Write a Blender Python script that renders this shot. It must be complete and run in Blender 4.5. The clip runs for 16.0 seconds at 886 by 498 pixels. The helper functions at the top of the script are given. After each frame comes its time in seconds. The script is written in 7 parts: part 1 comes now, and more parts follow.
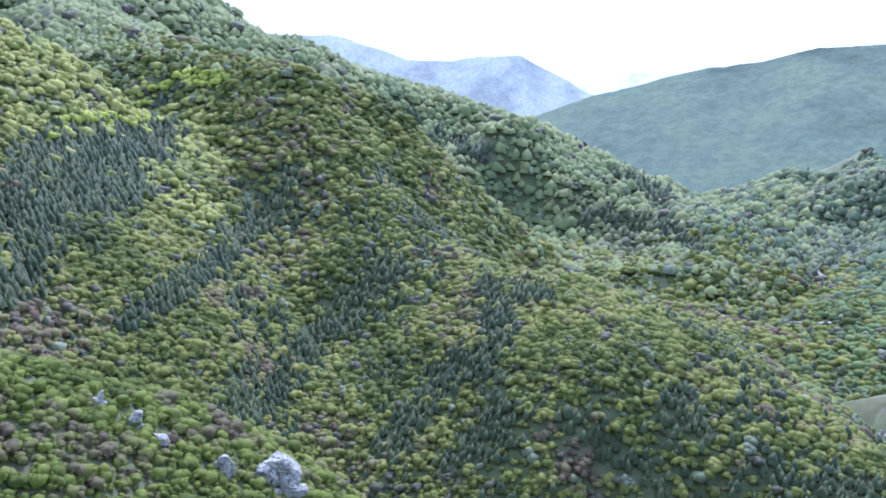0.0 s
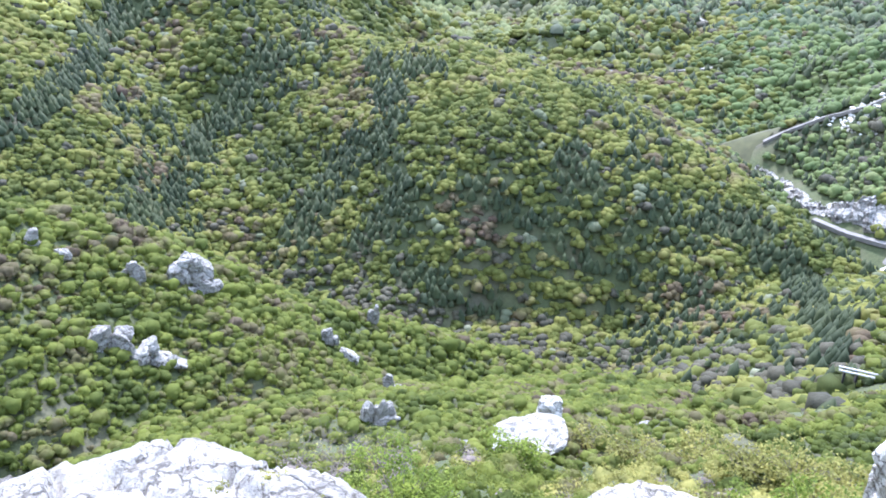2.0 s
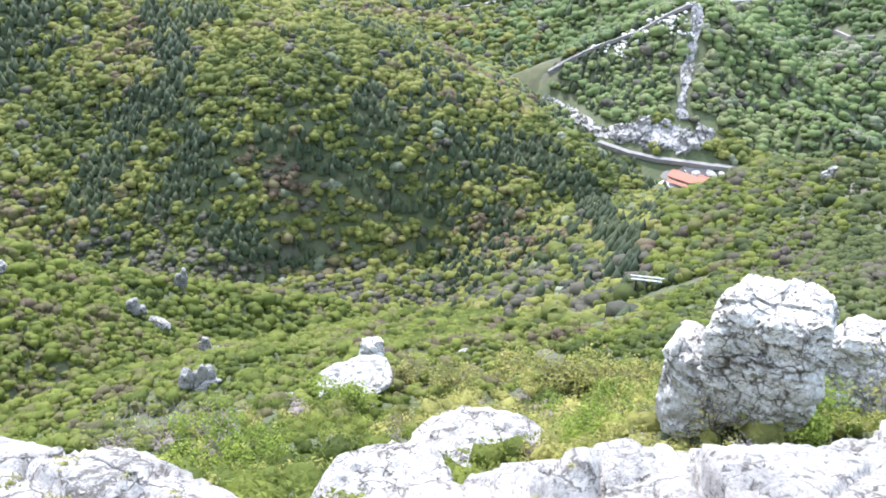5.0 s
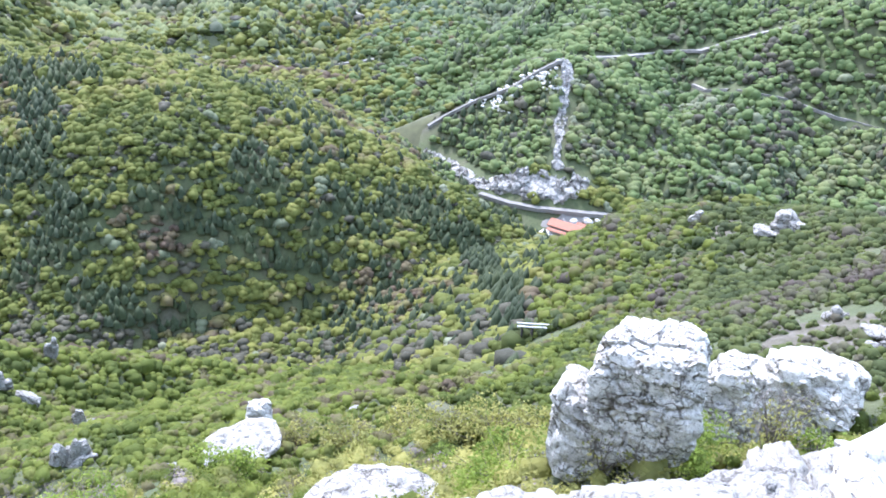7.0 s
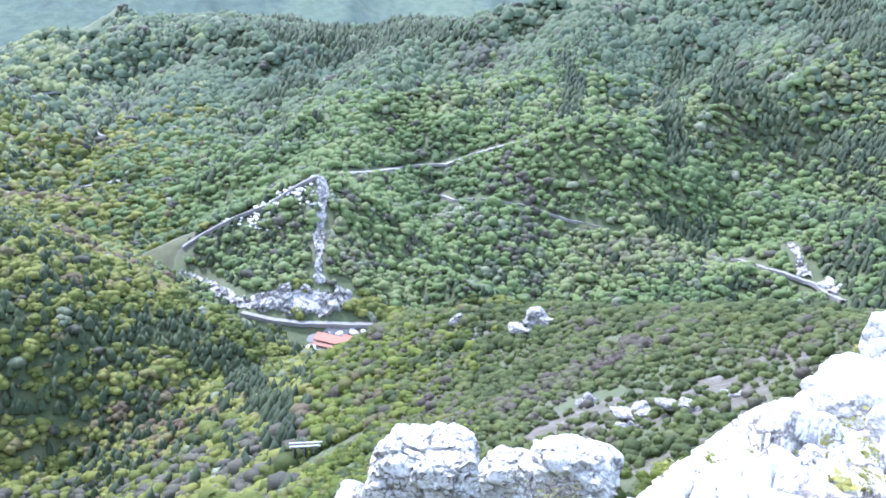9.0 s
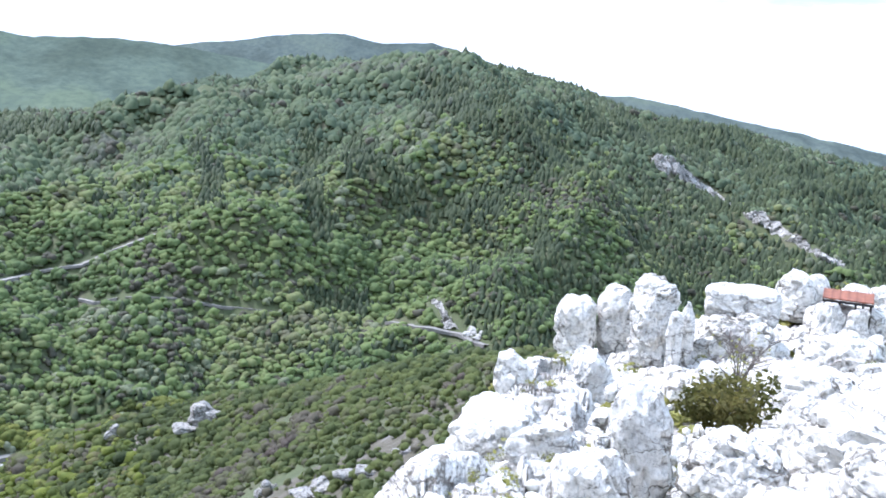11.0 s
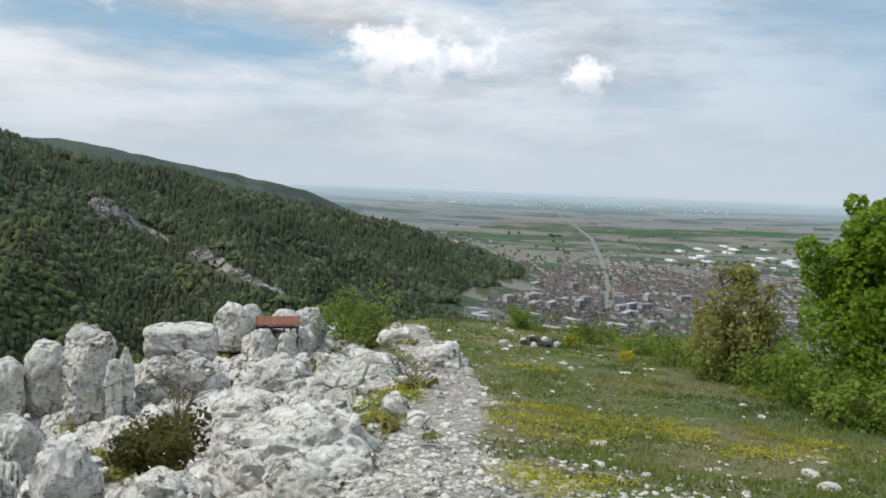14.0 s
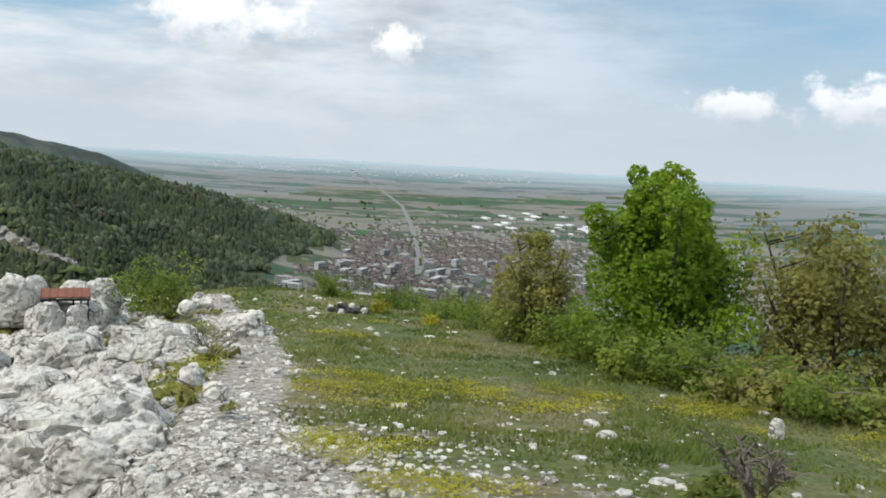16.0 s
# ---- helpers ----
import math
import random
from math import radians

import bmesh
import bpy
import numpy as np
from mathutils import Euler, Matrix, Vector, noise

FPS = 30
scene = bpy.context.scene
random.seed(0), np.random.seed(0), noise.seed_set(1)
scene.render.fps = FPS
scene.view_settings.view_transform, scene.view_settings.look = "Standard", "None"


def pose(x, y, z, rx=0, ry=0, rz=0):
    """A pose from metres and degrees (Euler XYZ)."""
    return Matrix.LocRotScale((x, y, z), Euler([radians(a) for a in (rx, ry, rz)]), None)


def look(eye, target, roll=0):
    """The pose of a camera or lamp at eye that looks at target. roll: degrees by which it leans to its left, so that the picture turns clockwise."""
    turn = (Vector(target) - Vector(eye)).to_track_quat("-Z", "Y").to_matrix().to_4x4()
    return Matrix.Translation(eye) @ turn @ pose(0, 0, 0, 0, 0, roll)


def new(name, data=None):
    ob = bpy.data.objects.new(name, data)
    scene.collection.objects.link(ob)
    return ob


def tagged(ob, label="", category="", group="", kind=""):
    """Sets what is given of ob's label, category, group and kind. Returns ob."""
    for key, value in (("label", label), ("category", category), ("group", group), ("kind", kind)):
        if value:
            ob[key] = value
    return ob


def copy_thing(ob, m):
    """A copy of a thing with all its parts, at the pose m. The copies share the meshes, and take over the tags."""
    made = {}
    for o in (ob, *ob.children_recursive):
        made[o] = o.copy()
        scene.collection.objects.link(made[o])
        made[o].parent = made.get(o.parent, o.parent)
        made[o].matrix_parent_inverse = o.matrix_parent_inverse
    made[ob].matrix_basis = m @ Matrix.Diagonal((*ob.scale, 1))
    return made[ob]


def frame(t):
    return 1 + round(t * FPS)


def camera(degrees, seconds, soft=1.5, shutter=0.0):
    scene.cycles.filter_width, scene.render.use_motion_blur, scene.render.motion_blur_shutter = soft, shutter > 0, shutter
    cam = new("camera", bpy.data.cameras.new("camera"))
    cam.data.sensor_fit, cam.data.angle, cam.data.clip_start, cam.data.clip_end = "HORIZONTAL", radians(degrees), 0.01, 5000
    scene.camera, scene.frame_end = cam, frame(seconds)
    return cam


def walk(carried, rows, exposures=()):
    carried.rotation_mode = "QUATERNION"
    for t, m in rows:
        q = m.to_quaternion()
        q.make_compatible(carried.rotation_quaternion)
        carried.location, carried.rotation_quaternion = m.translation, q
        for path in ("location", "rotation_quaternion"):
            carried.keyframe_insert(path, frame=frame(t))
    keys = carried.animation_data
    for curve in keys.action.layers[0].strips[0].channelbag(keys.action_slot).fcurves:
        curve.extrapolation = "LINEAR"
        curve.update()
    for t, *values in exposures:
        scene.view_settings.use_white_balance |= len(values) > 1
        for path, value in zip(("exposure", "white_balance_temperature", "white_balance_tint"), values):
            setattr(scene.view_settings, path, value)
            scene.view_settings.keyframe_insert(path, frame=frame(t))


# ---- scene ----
# seconds, yaw, pitch, roll of a hand-held pan from a cliff-top lookout
PATH = [
    (0, -0, -11.47, -4.2),
    (0.5, -1.91, -12.87, -2.27),
    (1, -4.63, -17.6, -1.01),
    (1.5, -6.84, -22.46, -1.5),
    (2, -8.56, -26.28, -0.76),
    (2.5, -10.26, -28.73, -0.64),
    (3, -11.39, -30.9, -1.35),
    (3.5, -12.76, -31.96, -1.53),
    (4, -13.72, -32.62, -2.03),
    (4.5, -18.65, -31.16, -1.94),
    (7, -30.75, -25.74, -3.3),
    (7.5, -34.33, -22.91, -3.8),
    (8, -36.48, -19.81, -4.49),
    (8.5, -41.98, -18.5, -6.06),
    (9, -47.27, -16.71, -5.29),
    (9.5, -50.35, -15.04, -4.68),
    (10, -59.34, -11.33, -3.88),
    (10.2, -62.32, -10.99, -3.61),
    (12.3, -86.82, -6.01, -1.9),
    (12.5, -89.77, -6.06, -1.68),
    (13, -96.47, -5.8, -1.62),
    (13.5, -103.29, -5.02, -2.32),
    (14, -108.92, -4.71, -2.19),
    (14.5, -114.73, -5.37, -2.2),
    (15, -118.23, -5.33, -0.83),
    (15.5, -121.5, -5.6, -1.49),
    (16, -121.81, -6.36, -3.21),
]
REACH = 0.45  # the camera swings at arm's length round the person who holds it


def held(yaw, pitch, roll):
    a = radians(yaw)
    return pose(-REACH * math.sin(a), REACH * math.cos(a), 0, 90 + pitch, roll, yaw)


cam = camera(56.0, 16.0, soft=1.8)
walk(cam, [(t, held(y, p, r)) for t, y, p, r in PATH],
     exposures=[(0, 1.05, 4950, 27), (1.5, 1.45, 5250, 25), (4.5, 1.35, 5750, 20), (7, 1.4, 5400, 23), (9.5, 1.45, 5050, 25), (10.2, 1.35, 5050, 24),
                (12.3, -0.15, 6300, 13), (14, -0.6, 6300, 11), (16, -0.48, 6400, 10)])

# ---- world and sun ----
SUN_AZ, SUN_EL = -6.0, 54.0   # degrees to the left of straight ahead, and up
sun_dir = Vector((-math.sin(radians(SUN_AZ)) * math.cos(radians(SUN_EL)),
                  math.cos(radians(SUN_AZ)) * math.cos(radians(SUN_EL)), math.sin(radians(SUN_EL))))
world = bpy.data.worlds.new("sky")
scene.world = world
world.use_nodes = True
wn, wl = world.node_tree.nodes, world.node_tree.links
wn.clear()


def wnode(kind, **kw):
    n = wn.new(kind)
    for k, v in kw.items():
        setattr(n, k, v)
    return n


sky = wnode("ShaderNodeTexSky", sky_type="NISHITA", sun_disc=False, sun_elevation=radians(SUN_EL),
            sun_rotation=radians(-SUN_AZ), air_density=1.0, dust_density=2.5, ozone_density=1.0, altitude=300)
bg = wnode("ShaderNodeBackground")
bg.inputs["Strength"].default_value = 0.13
out = wnode("ShaderNodeOutputWorld")
coord = wnode("ShaderNodeTexCoord")


def wmath(op, a, b=None, c=None):
    n = wnode("ShaderNodeMath", operation=op)
    for k, v in enumerate((a, b, c)):
        if v is None:
            continue
        if isinstance(v, (int, float)):
            n.inputs[k].default_value = v
        else:
            wl.new(v, n.inputs[k])
    return n.outputs[0]


def wramp(value, lo, hi, to_lo=0.0, to_hi=1.0):
    n = wnode("ShaderNodeMapRange", interpolation_type="SMOOTHSTEP")
    for k, v in (("From Min", lo), ("From Max", hi), ("To Min", to_lo), ("To Max", to_hi)):
        n.inputs[k].default_value = v
    wl.new(value, n.inputs["Value"])
    return n.outputs[0]


def wnoise(scale, detail, rough, stretch, shift=0.0):
    m = wnode("ShaderNodeMapping")
    m.inputs["Scale"].default_value = stretch
    m.inputs["Location"].default_value = (shift, shift * 0.7, shift * 1.3)
    wl.new(coord.outputs["Generated"], m.inputs["Vector"])
    n = wnode("ShaderNodeTexNoise")
    n.inputs["Scale"].default_value, n.inputs["Detail"].default_value, n.inputs["Roughness"].default_value = scale, detail, rough
    wl.new(m.outputs[0], n.inputs["Vector"])
    return n.outputs["Fac"]


def wmix(fac, a, b):
    n = wnode("ShaderNodeMix", data_type="RGBA")
    for v, k in ((fac, "Factor"), (a, "A"), (b, "B")):
        if isinstance(v, tuple):
            n.inputs[k].default_value = (*v, 1)
        elif isinstance(v, (int, float)):
            n.inputs[k].default_value = v
        else:
            wl.new(v, n.inputs[k])
    return n.outputs["Result"]


sep = wnode("ShaderNodeSeparateXYZ")
wl.new(coord.outputs["Generated"], sep.inputs[0])
height = sep.outputs["Z"]
# long grey-white banks of cloud, thinning towards the blue, over a milky horizon
banks = wramp(wnoise(2.2, 8, 0.58, (1, 1, 4.5)), 0.34, 0.60)
wisps = wramp(wnoise(5.0, 9, 0.62, (1, 1, 6.0), 3.0), 0.45, 0.75, 0.0, 0.6)
turned = wmath("ARCTAN2", wmath("MULTIPLY", sep.outputs["X"], -1.0), sep.outputs["Y"])
cover = wmath("MULTIPLY", wmath("MAXIMUM", banks, wisps), wramp(turned, -2.55, -1.8, 0.30, 1.0))
belly = wramp(wnoise(4.2, 7, 0.6, (1, 1, 4.0), 1.7), 0.32, 0.66)
cloud = wmix(belly, (5.9, 6.2, 6.4), (10.6, 10.7, 10.7))
open_sky = wmix(0.62, sky.outputs[0], (3.8, 6.8, 9.2))
veiled = wmix(cover, open_sky, cloud)


def cumulus(az, el, wide, high, scale, seed, under):
    """A heaped cloud in one direction of the sky, with a ragged edge."""
    a, e = radians(az), radians(el)
    east = wmath("ARCTAN2", wmath("MULTIPLY", sep.outputs["X"], -1.0), sep.outputs["Y"])
    u = wmath("DIVIDE", wmath("SUBTRACT", east, a), radians(wide))
    v = wmath("DIVIDE", wmath("SUBTRACT", height, math.sin(e)), radians(high))
    d = wmath("SQRT", wmath("ADD", wmath("MULTIPLY", u, u), wmath("MULTIPLY", v, v)))
    body = wmath("ADD", d, wmath("MULTIPLY", wmath("SUBTRACT", wnoise(scale, 10, 0.6, (1, 1, 1.3), seed), 0.5), 3.4))
    mask = wramp(body, 1.15, 0.35)
    tone = wramp(wmath("ADD", v, wmath("MULTIPLY", wnoise(scale * 1.4, 6, 0.6, (1, 1, 1), seed + 2), 1.2)), -0.3, 0.9)
    return mask, wmix(tone, under, (13.0, 13.0, 13.0))


for az, el, wide, high, scale, seed in ((-107, 8.4, 5.2, 2.4, 22, 5.0), (-118, 7.2, 2.2, 1.3, 30, 8.0), (-141, 4.2, 3.0, 1.2, 28, 11.0), (-149, 4.6, 4.0, 1.6, 26, 14.0),
                                        (-88, 12.8, 9.0, 2.2, 14, 17.0), (-70, 11.0, 11.0, 2.8, 14, 21.0)):
    mask, colour = cumulus(az, el, wide, high, scale, seed, (8.2, 8.6, 9.0))
    veiled = wmix(mask, veiled, colour)
milk = wramp(height, 0.17, -0.01, 0.0, 0.88)
final = wmix(milk, veiled, (6.9, 7.7, 8.3))
# added fill: the sky overhead, out of view, is brightened to lift the shadows
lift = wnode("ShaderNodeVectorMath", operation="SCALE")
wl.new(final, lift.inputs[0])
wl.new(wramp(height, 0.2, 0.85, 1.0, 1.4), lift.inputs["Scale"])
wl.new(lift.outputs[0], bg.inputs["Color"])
wl.new(bg.outputs[0], out.inputs[0])

lamp = bpy.data.lights.new("sun", "SUN")
lamp.energy, lamp.angle, lamp.color = 4.4, radians(2.5), (1.0, 0.95, 0.87)
sun = new("sun", lamp)
sun.matrix_world = look((0, 0, 300), Vector((0, 0, 300)) - sun_dir)

# ---- small tools ----
def place(az, d, z=0.0):
    """A point d metres off in the direction az (degrees to the left of straight ahead), at height z."""
    a = radians(az)
    return (-d * math.sin(a), d * math.cos(a), z)


def hashed(ix, iy, seed):
    h = (ix.astype(np.int64) * 374761393 + iy.astype(np.int64) * 668265263 + seed * 1274126177) & 0xFFFFFFFF
    h = ((h ^ (h >> 13)) * 1274126177) & 0xFFFFFFFF
    return ((h ^ (h >> 16)) & 0xFFFF) / 65535.0


def vnoise(x, y, seed=0):
    ix, iy = np.floor(x), np.floor(y)
    fx, fy = x - ix, y - iy
    fx, fy = fx * fx * (3 - 2 * fx), fy * fy * (3 - 2 * fy)
    a, b = hashed(ix, iy, seed), hashed(ix + 1, iy, seed)
    c, d = hashed(ix, iy + 1, seed), hashed(ix + 1, iy + 1, seed)
    return (a + (b - a) * fx) * (1 - fy) + (c + (d - c) * fx) * fy - 0.5


def fbm(x, y, seed=0, octaves=4, gain=0.5):
    total, amp = np.zeros_like(x), 1.0
    for k in range(octaves):
        total = total + amp * vnoise(x * 2 ** k, y * 2 ** k, seed + k)
        amp *= gain
    return total


def along(x, y, line):
    """Distance to a polyline of (x, y, z, ...) points, the values there, the side (+ to its left) and the run."""
    best = np.full(x.shape, 1e9)
    n = len(line[0]) - 2
    vals = [np.zeros_like(x) for _ in range(n)]
    side, run, s0 = np.zeros_like(x), np.zeros_like(x), 0.0
    for p, q in zip(line, line[1:]):
        ax, ay, bx, by = p[0], p[1], q[0], q[1]
        dx, dy = bx - ax, by - ay
        ll = dx * dx + dy * dy
        t = np.clip(((x - ax) * dx + (y - ay) * dy) / ll, 0, 1)
        d = np.hypot(x - ax - t * dx, y - ay - t * dy)
        m = d < best
        best = np.where(m, d, best)
        for k in range(n):
            vals[k] = np.where(m, p[2 + k] + t * (q[2 + k] - p[2 + k]), vals[k])
        side = np.where(m, np.sign(dx * (y - ay) - dy * (x - ax)), side)
        run = np.where(m, s0 + t * math.sqrt(ll), run)
        s0 += math.sqrt(ll)
    return best, vals, side, run


def polar(rows):
    return [place(*r) for r in rows]


# ---- the lie of the land: crest lines as (direction, distance, height) ----
CREST_A = polar([(60, 1500, 330), (28, 1550, 160), (16.8, 1500, 99), (11.8, 1450, 44), (5.5, 1400, 1), (-3.1, 1350, -42),
                 (-8.5, 1300, -74), (-15.6, 1180, -135), (-20.1, 1060, -147), (-23.6, 960, -175), (-26, 900, -215)])
CREST_B = polar([(24, 1250, 60), (15, 930, 8), (9.6, 800, 0), (5.1, 700, -83), (0.1, 620, -122), (-3.2, 570, -130),
                 (-9.5, 530, -119), (-13.6, 505, -128), (-18.3, 490, -134), (-27, 460, -160), (-38.5, 425, -193), (-44.7, 405, -212)])
CREST_L = polar([(50, 720, 120), (33, 740, 42), (27.4, 750, 18), (24.4, 760, 0), (21.8, 770, -25), (20.2, 780, -48), (17.4, 800, -58)])
CREST_C = polar([(100, 260, 25), (60, 180, -10), (40, 160, -38), (28, 158, -54), (16.1, 172, -71), (9.3, 190, -90), (3.1, 212, -119),
                 (-3.6, 232, -140), (-14.5, 268, -178), (-24, 305, -213)])
CREST_D = polar([(-100, 60, -19), (-90, 80, -22), (-79.7, 105, -30), (-71.7, 140, -43), (-64.2, 180, -62), (-57.7, 220, -79),
                 (-50.2, 272, -104), (-46.5, 312, -124), (-43.6, 345, -158)])
CREST_E = polar([(-30, 1500, -75), (-34.8, 1450, -73), (-43, 1330, -57), (-48, 1300, -35), (-54, 1280, -14), (-57, 1280, 19), (-63, 1300, 33),
                 (-69.5, 1380, 84), (-72, 1420, 88), (-76.5, 1480, 60), (-81.4, 1450, -3), (-86.3, 1400, -65), (-91, 1350, -136), (-97, 1330, -195)])
SPUR_E = polar([(-45, 1250, -50), (-43, 900, -110), (-40, 690, -150), (-39.8, 600, -131), (-40, 560, -165)])
SPUR_E2 = polar([(-57, 1280, 29), (-56, 1000, -55), (-54, 800, -110), (-52, 680, -165)])
SPUR_E3 = polar([(-72, 1420, 99), (-75, 1150, -35), (-77, 950, -120), (-78, 850, -180)])
CREST_F = polar([(-76, 2300, 120), (-79.3, 2100, 72), (-84.6, 2000, 14), (-90.4, 1980, -7), (-94.3, 2020, -44), (-99.7, 2080, -80),
                 (-104.2, 2130, -111), (-109.3, 2180, -167), (-114.5, 2250, -250)])
SPUR_H = polar([(-22, 1750, -130), (-24, 1450, -140), (-25, 1250, -160), (-27, 1000, -200)])
SPUR_H2 = polar([(-34, 1700, -85), (-33, 1450, -105), (-31, 1100, -145), (-29.5, 800, -195)])
RIVER = polar([(-9, 2700, -165), (-13, 1900, -180), (-20, 1200, -195), (-25, 820, -212), (-31, 640, -220), (-39, 530, -223),
               (-47, 500, -226), (-60, 580, -230), (-75, 700, -236), (-92, 1000, -243), (-107, 1500, -249), (-118, 2400, -250)])
HILL = [(-900, -650, 150, 20), (-400, -300, 60, 14), (-120, -90, 8, 9), (-25, -14, -0.6, 3.5), (-3, -1.5, -1.45, 1.1), (0.3, 0, -1.6, 0.9), (4.0, -1.2, -1.75, 1.6),
        (8, -2.5, -2.45, 3.5), (13, -4.2, -3.1, 6.0), (19, -6.4, -3.75, 7.5), (24, -9, -4.2, 6), (32, -13, -6.5, 4), (70, -34, -26, 5),
        (160, -90, -80, 10), (400, -260, -180, 12), (700, -480, -235, 12)]


# the limestone brink of the lookout: direction, distance, height in degrees below the eye
BRINK = [tuple(Vector(place(a, d, d * math.tan(radians(e - (1.2 if a > -62 else 0.7))))) + Vector(place(-88 if a < -80 else -62 if a < -63 else -14 + 0.33 * min(a + 14, 0), REACH))) for a, d, e in (
    (34, 4.8, -35), (21, 4.6, -35.9), (12.9, 4.5, -36.2), (10.3, 4.3, -37.6), (4.9, 3.9, -40.3), (0.4, 3.4, -43.1), (-4.4, 3.0, -46.2), (-9.2, 2.7, -48.9),
    (-15, 2.5, -51), (-20, 2.4, -49.5), (-22.7, 2.7, -46), (-28.8, 2.8, -44.6), (-42.5, 3.1, -41.6), (-49.7, 3.2, -39.8), (-58, 3.9, -36.8),
    (-61.2, 4.6, -33.4), (-65.4, 5.5, -30.2), (-69.9, 7, -26.2), (-72.9, 8.2, -23.9), (-75, 9.2, -22.6), (-77.8, 11.2, -19.7), (-79.2, 13, -17.4),
    (-80.3, 15.3, -15.9), (-84, 17.4, -15.0), (-88, 17.8, -13.8), (-92, 19.2, -11.4), (-97, 21.6, -10.2), (-101.5, 23, -9.8), (-106, 25, -9.9))]

# bare stony strips of the scrubby spur: half width and sights in degrees
STONY = [(0.9, ((-57.5, -28.4), (-59.3, -27.6), (-65.1, -25.1), (-71.5, -22.5))), (0.5, ((-63, -22.0), (-70, -19.6))), (0.4, ((-44.5, -25.5), (-46.5, -23.0))), (0.5, ((-52, -22.0), (-57, -20.8)))]

# the middle of the knoll's rocks
RIM = [place(-84, 5), place(-87, 9), place(-92, 13), place(-96, 18), place(-100, 21)]


def ridge(x, y, line, slope, soft, rough, seed, long=False):
    """Height of a ridge that falls away on both sides of its crest line, with gullies; a long one is the highest of its stretches."""
    d, (z,), side, run = along(x, y, line)
    near = np.sqrt(d * d + soft * soft) - soft
    top = z - slope * near
    if long:
        for p, q in zip(line, line[1:]):
            dx, dy = q[0] - p[0], q[1] - p[1]
            t = np.clip(((x - p[0]) * dx + (y - p[1]) * dy) / (dx * dx + dy * dy), 0, 1)
            far = np.sqrt((x - p[0] - t * dx) ** 2 + (y - p[1] - t * dy) ** 2 + soft * soft) - soft
            top = np.maximum(top, p[2] + t * (q[2] - p[2]) - slope * far)
    crease = 0.22 - np.abs(fbm(x / 260 + seed, y / 260, seed + 50, 3))
    return top + rough * np.clip(near / 60, 0, 1) * (0.6 * fbm(x / 120, y / 120, seed, 4) + 1.5 * crease)


def own_hill(x, y):
    d, (z, w), side, run = along(x, y, HILL)
    w = w * (1 + 0.5 * fbm(x / 4, y / 4, 71, 3))
    t = np.maximum(d - w, 0)
    ragged = 1 + 0.5 * fbm(x / 9, y / 9, 77, 3)
    cliff = np.minimum(t, 9 * ragged) * 1.32 + np.clip(t - 9 * ragged, 0, 40) * 0.75 + np.maximum(t - 9 * ragged - 40, 0) * 0.665
    t2 = np.maximum(d - w - 3.5, 0)
    easy = np.minimum(t2, 20) * 0.5 + np.maximum(t2 - 20, 0) * 0.6
    fall = np.where(side > 0, cliff, easy)
    return z - 0.04 * np.minimum(d, w) - fall + np.clip(t / 25, 0, 1) * 5 * fbm(x / 45, y / 45, 91, 4)


def brink(x, y):
    """Height of the bare rock at the edge of the lookout: a shelf that falls to its brink, then a steep face; with the distance to the path."""
    d, (z,), side, run = along(x, y, BRINK)
    dh, (zh, w), _, _ = along(x, y, HILL)
    share = d / (d + dh + 1e-6)
    inner = z + (zh - z) * share - np.where(x > 3.0, 0.32, 0.0) * np.clip(d / 1.2, 0, 1) * np.clip(dh / 2.0, 0, 1) * np.clip((np.hypot(x, y) - 4) / 3, 0, 1)
    outer = z - 1.7 * (np.sqrt(d * d + 0.06) - 0.245)
    return np.where(side > 0, outer, inner), dh, np.where(side > 0, d, -d)


def plain_height(r):
    e = -6.2 + 5.55 * np.clip((r - 2300) / 2600, 0, 1) ** 0.85
    return np.where(r < 2300, -250.0, r * np.tan(np.radians(e)))


def land(x, y):
    r = np.hypot(x, y)
    d, (z,), side, run = along(x, y, RIVER)
    base = z + np.clip(d - 14, 0, 400) * 0.05 * np.clip((1700 - run) / 600, 0, 1)
    a = np.degrees(np.arctan2(-x, y))
    base = np.where((r > 2300) & ((a < -70) | (a > 120)), np.maximum(base, plain_height(r)), base)
    for line, slope, soft, rough, seed in (
            (CREST_A, 0.50, 25, 90, 11), (CREST_B, 0.62, 18, 52, 12), (CREST_L, 0.55, 15, 20, 13), (CREST_C, 0.66, 8, 9, 14),
            (CREST_D, 0.58, 8, 9, 15), (CREST_E, 0.36, 40, 78, 16), (SPUR_E, 0.62, 12, 16, 17), (SPUR_E2, 0.5, 25, 40, 18),
            (SPUR_E3, 0.45, 25, 40, 19), (CREST_F, 0.36, 40, 40, 20), (SPUR_H, 0.42, 35, 35, 22),
            (SPUR_H2, 0.42, 35, 35, 23)):
        up = ridge(x, y, line, slope, soft, rough, seed, seed in (16, 20))
        k = np.clip((r - 650) / 25, 0.5, 22)
        m = np.clip(0.5 + 0.5 * (up - base) / k, 0, 1)
        base = base + (up - base) * m + k * m * (1 - m) * 0.5
    hill = own_hill(x, y)
    # under the bare rock of the knoll the soil lies lower
    near = (r < 45) & (a < -52) & (a > -108)
    if near.any():
        shelf, _, _ = brink(x[near], y[near])
        ease = np.clip((a[near] + 108) / 7, 0, 1)
        hill[near] = hill[near] - ease * np.maximum(hill[near] - shelf + 0.08, 0)
    base = np.maximum(base, hill)
    return base + 0.05 * fbm(x / 0.9, y / 0.9, 5, 3) * np.clip(r / 3, 0, 1)


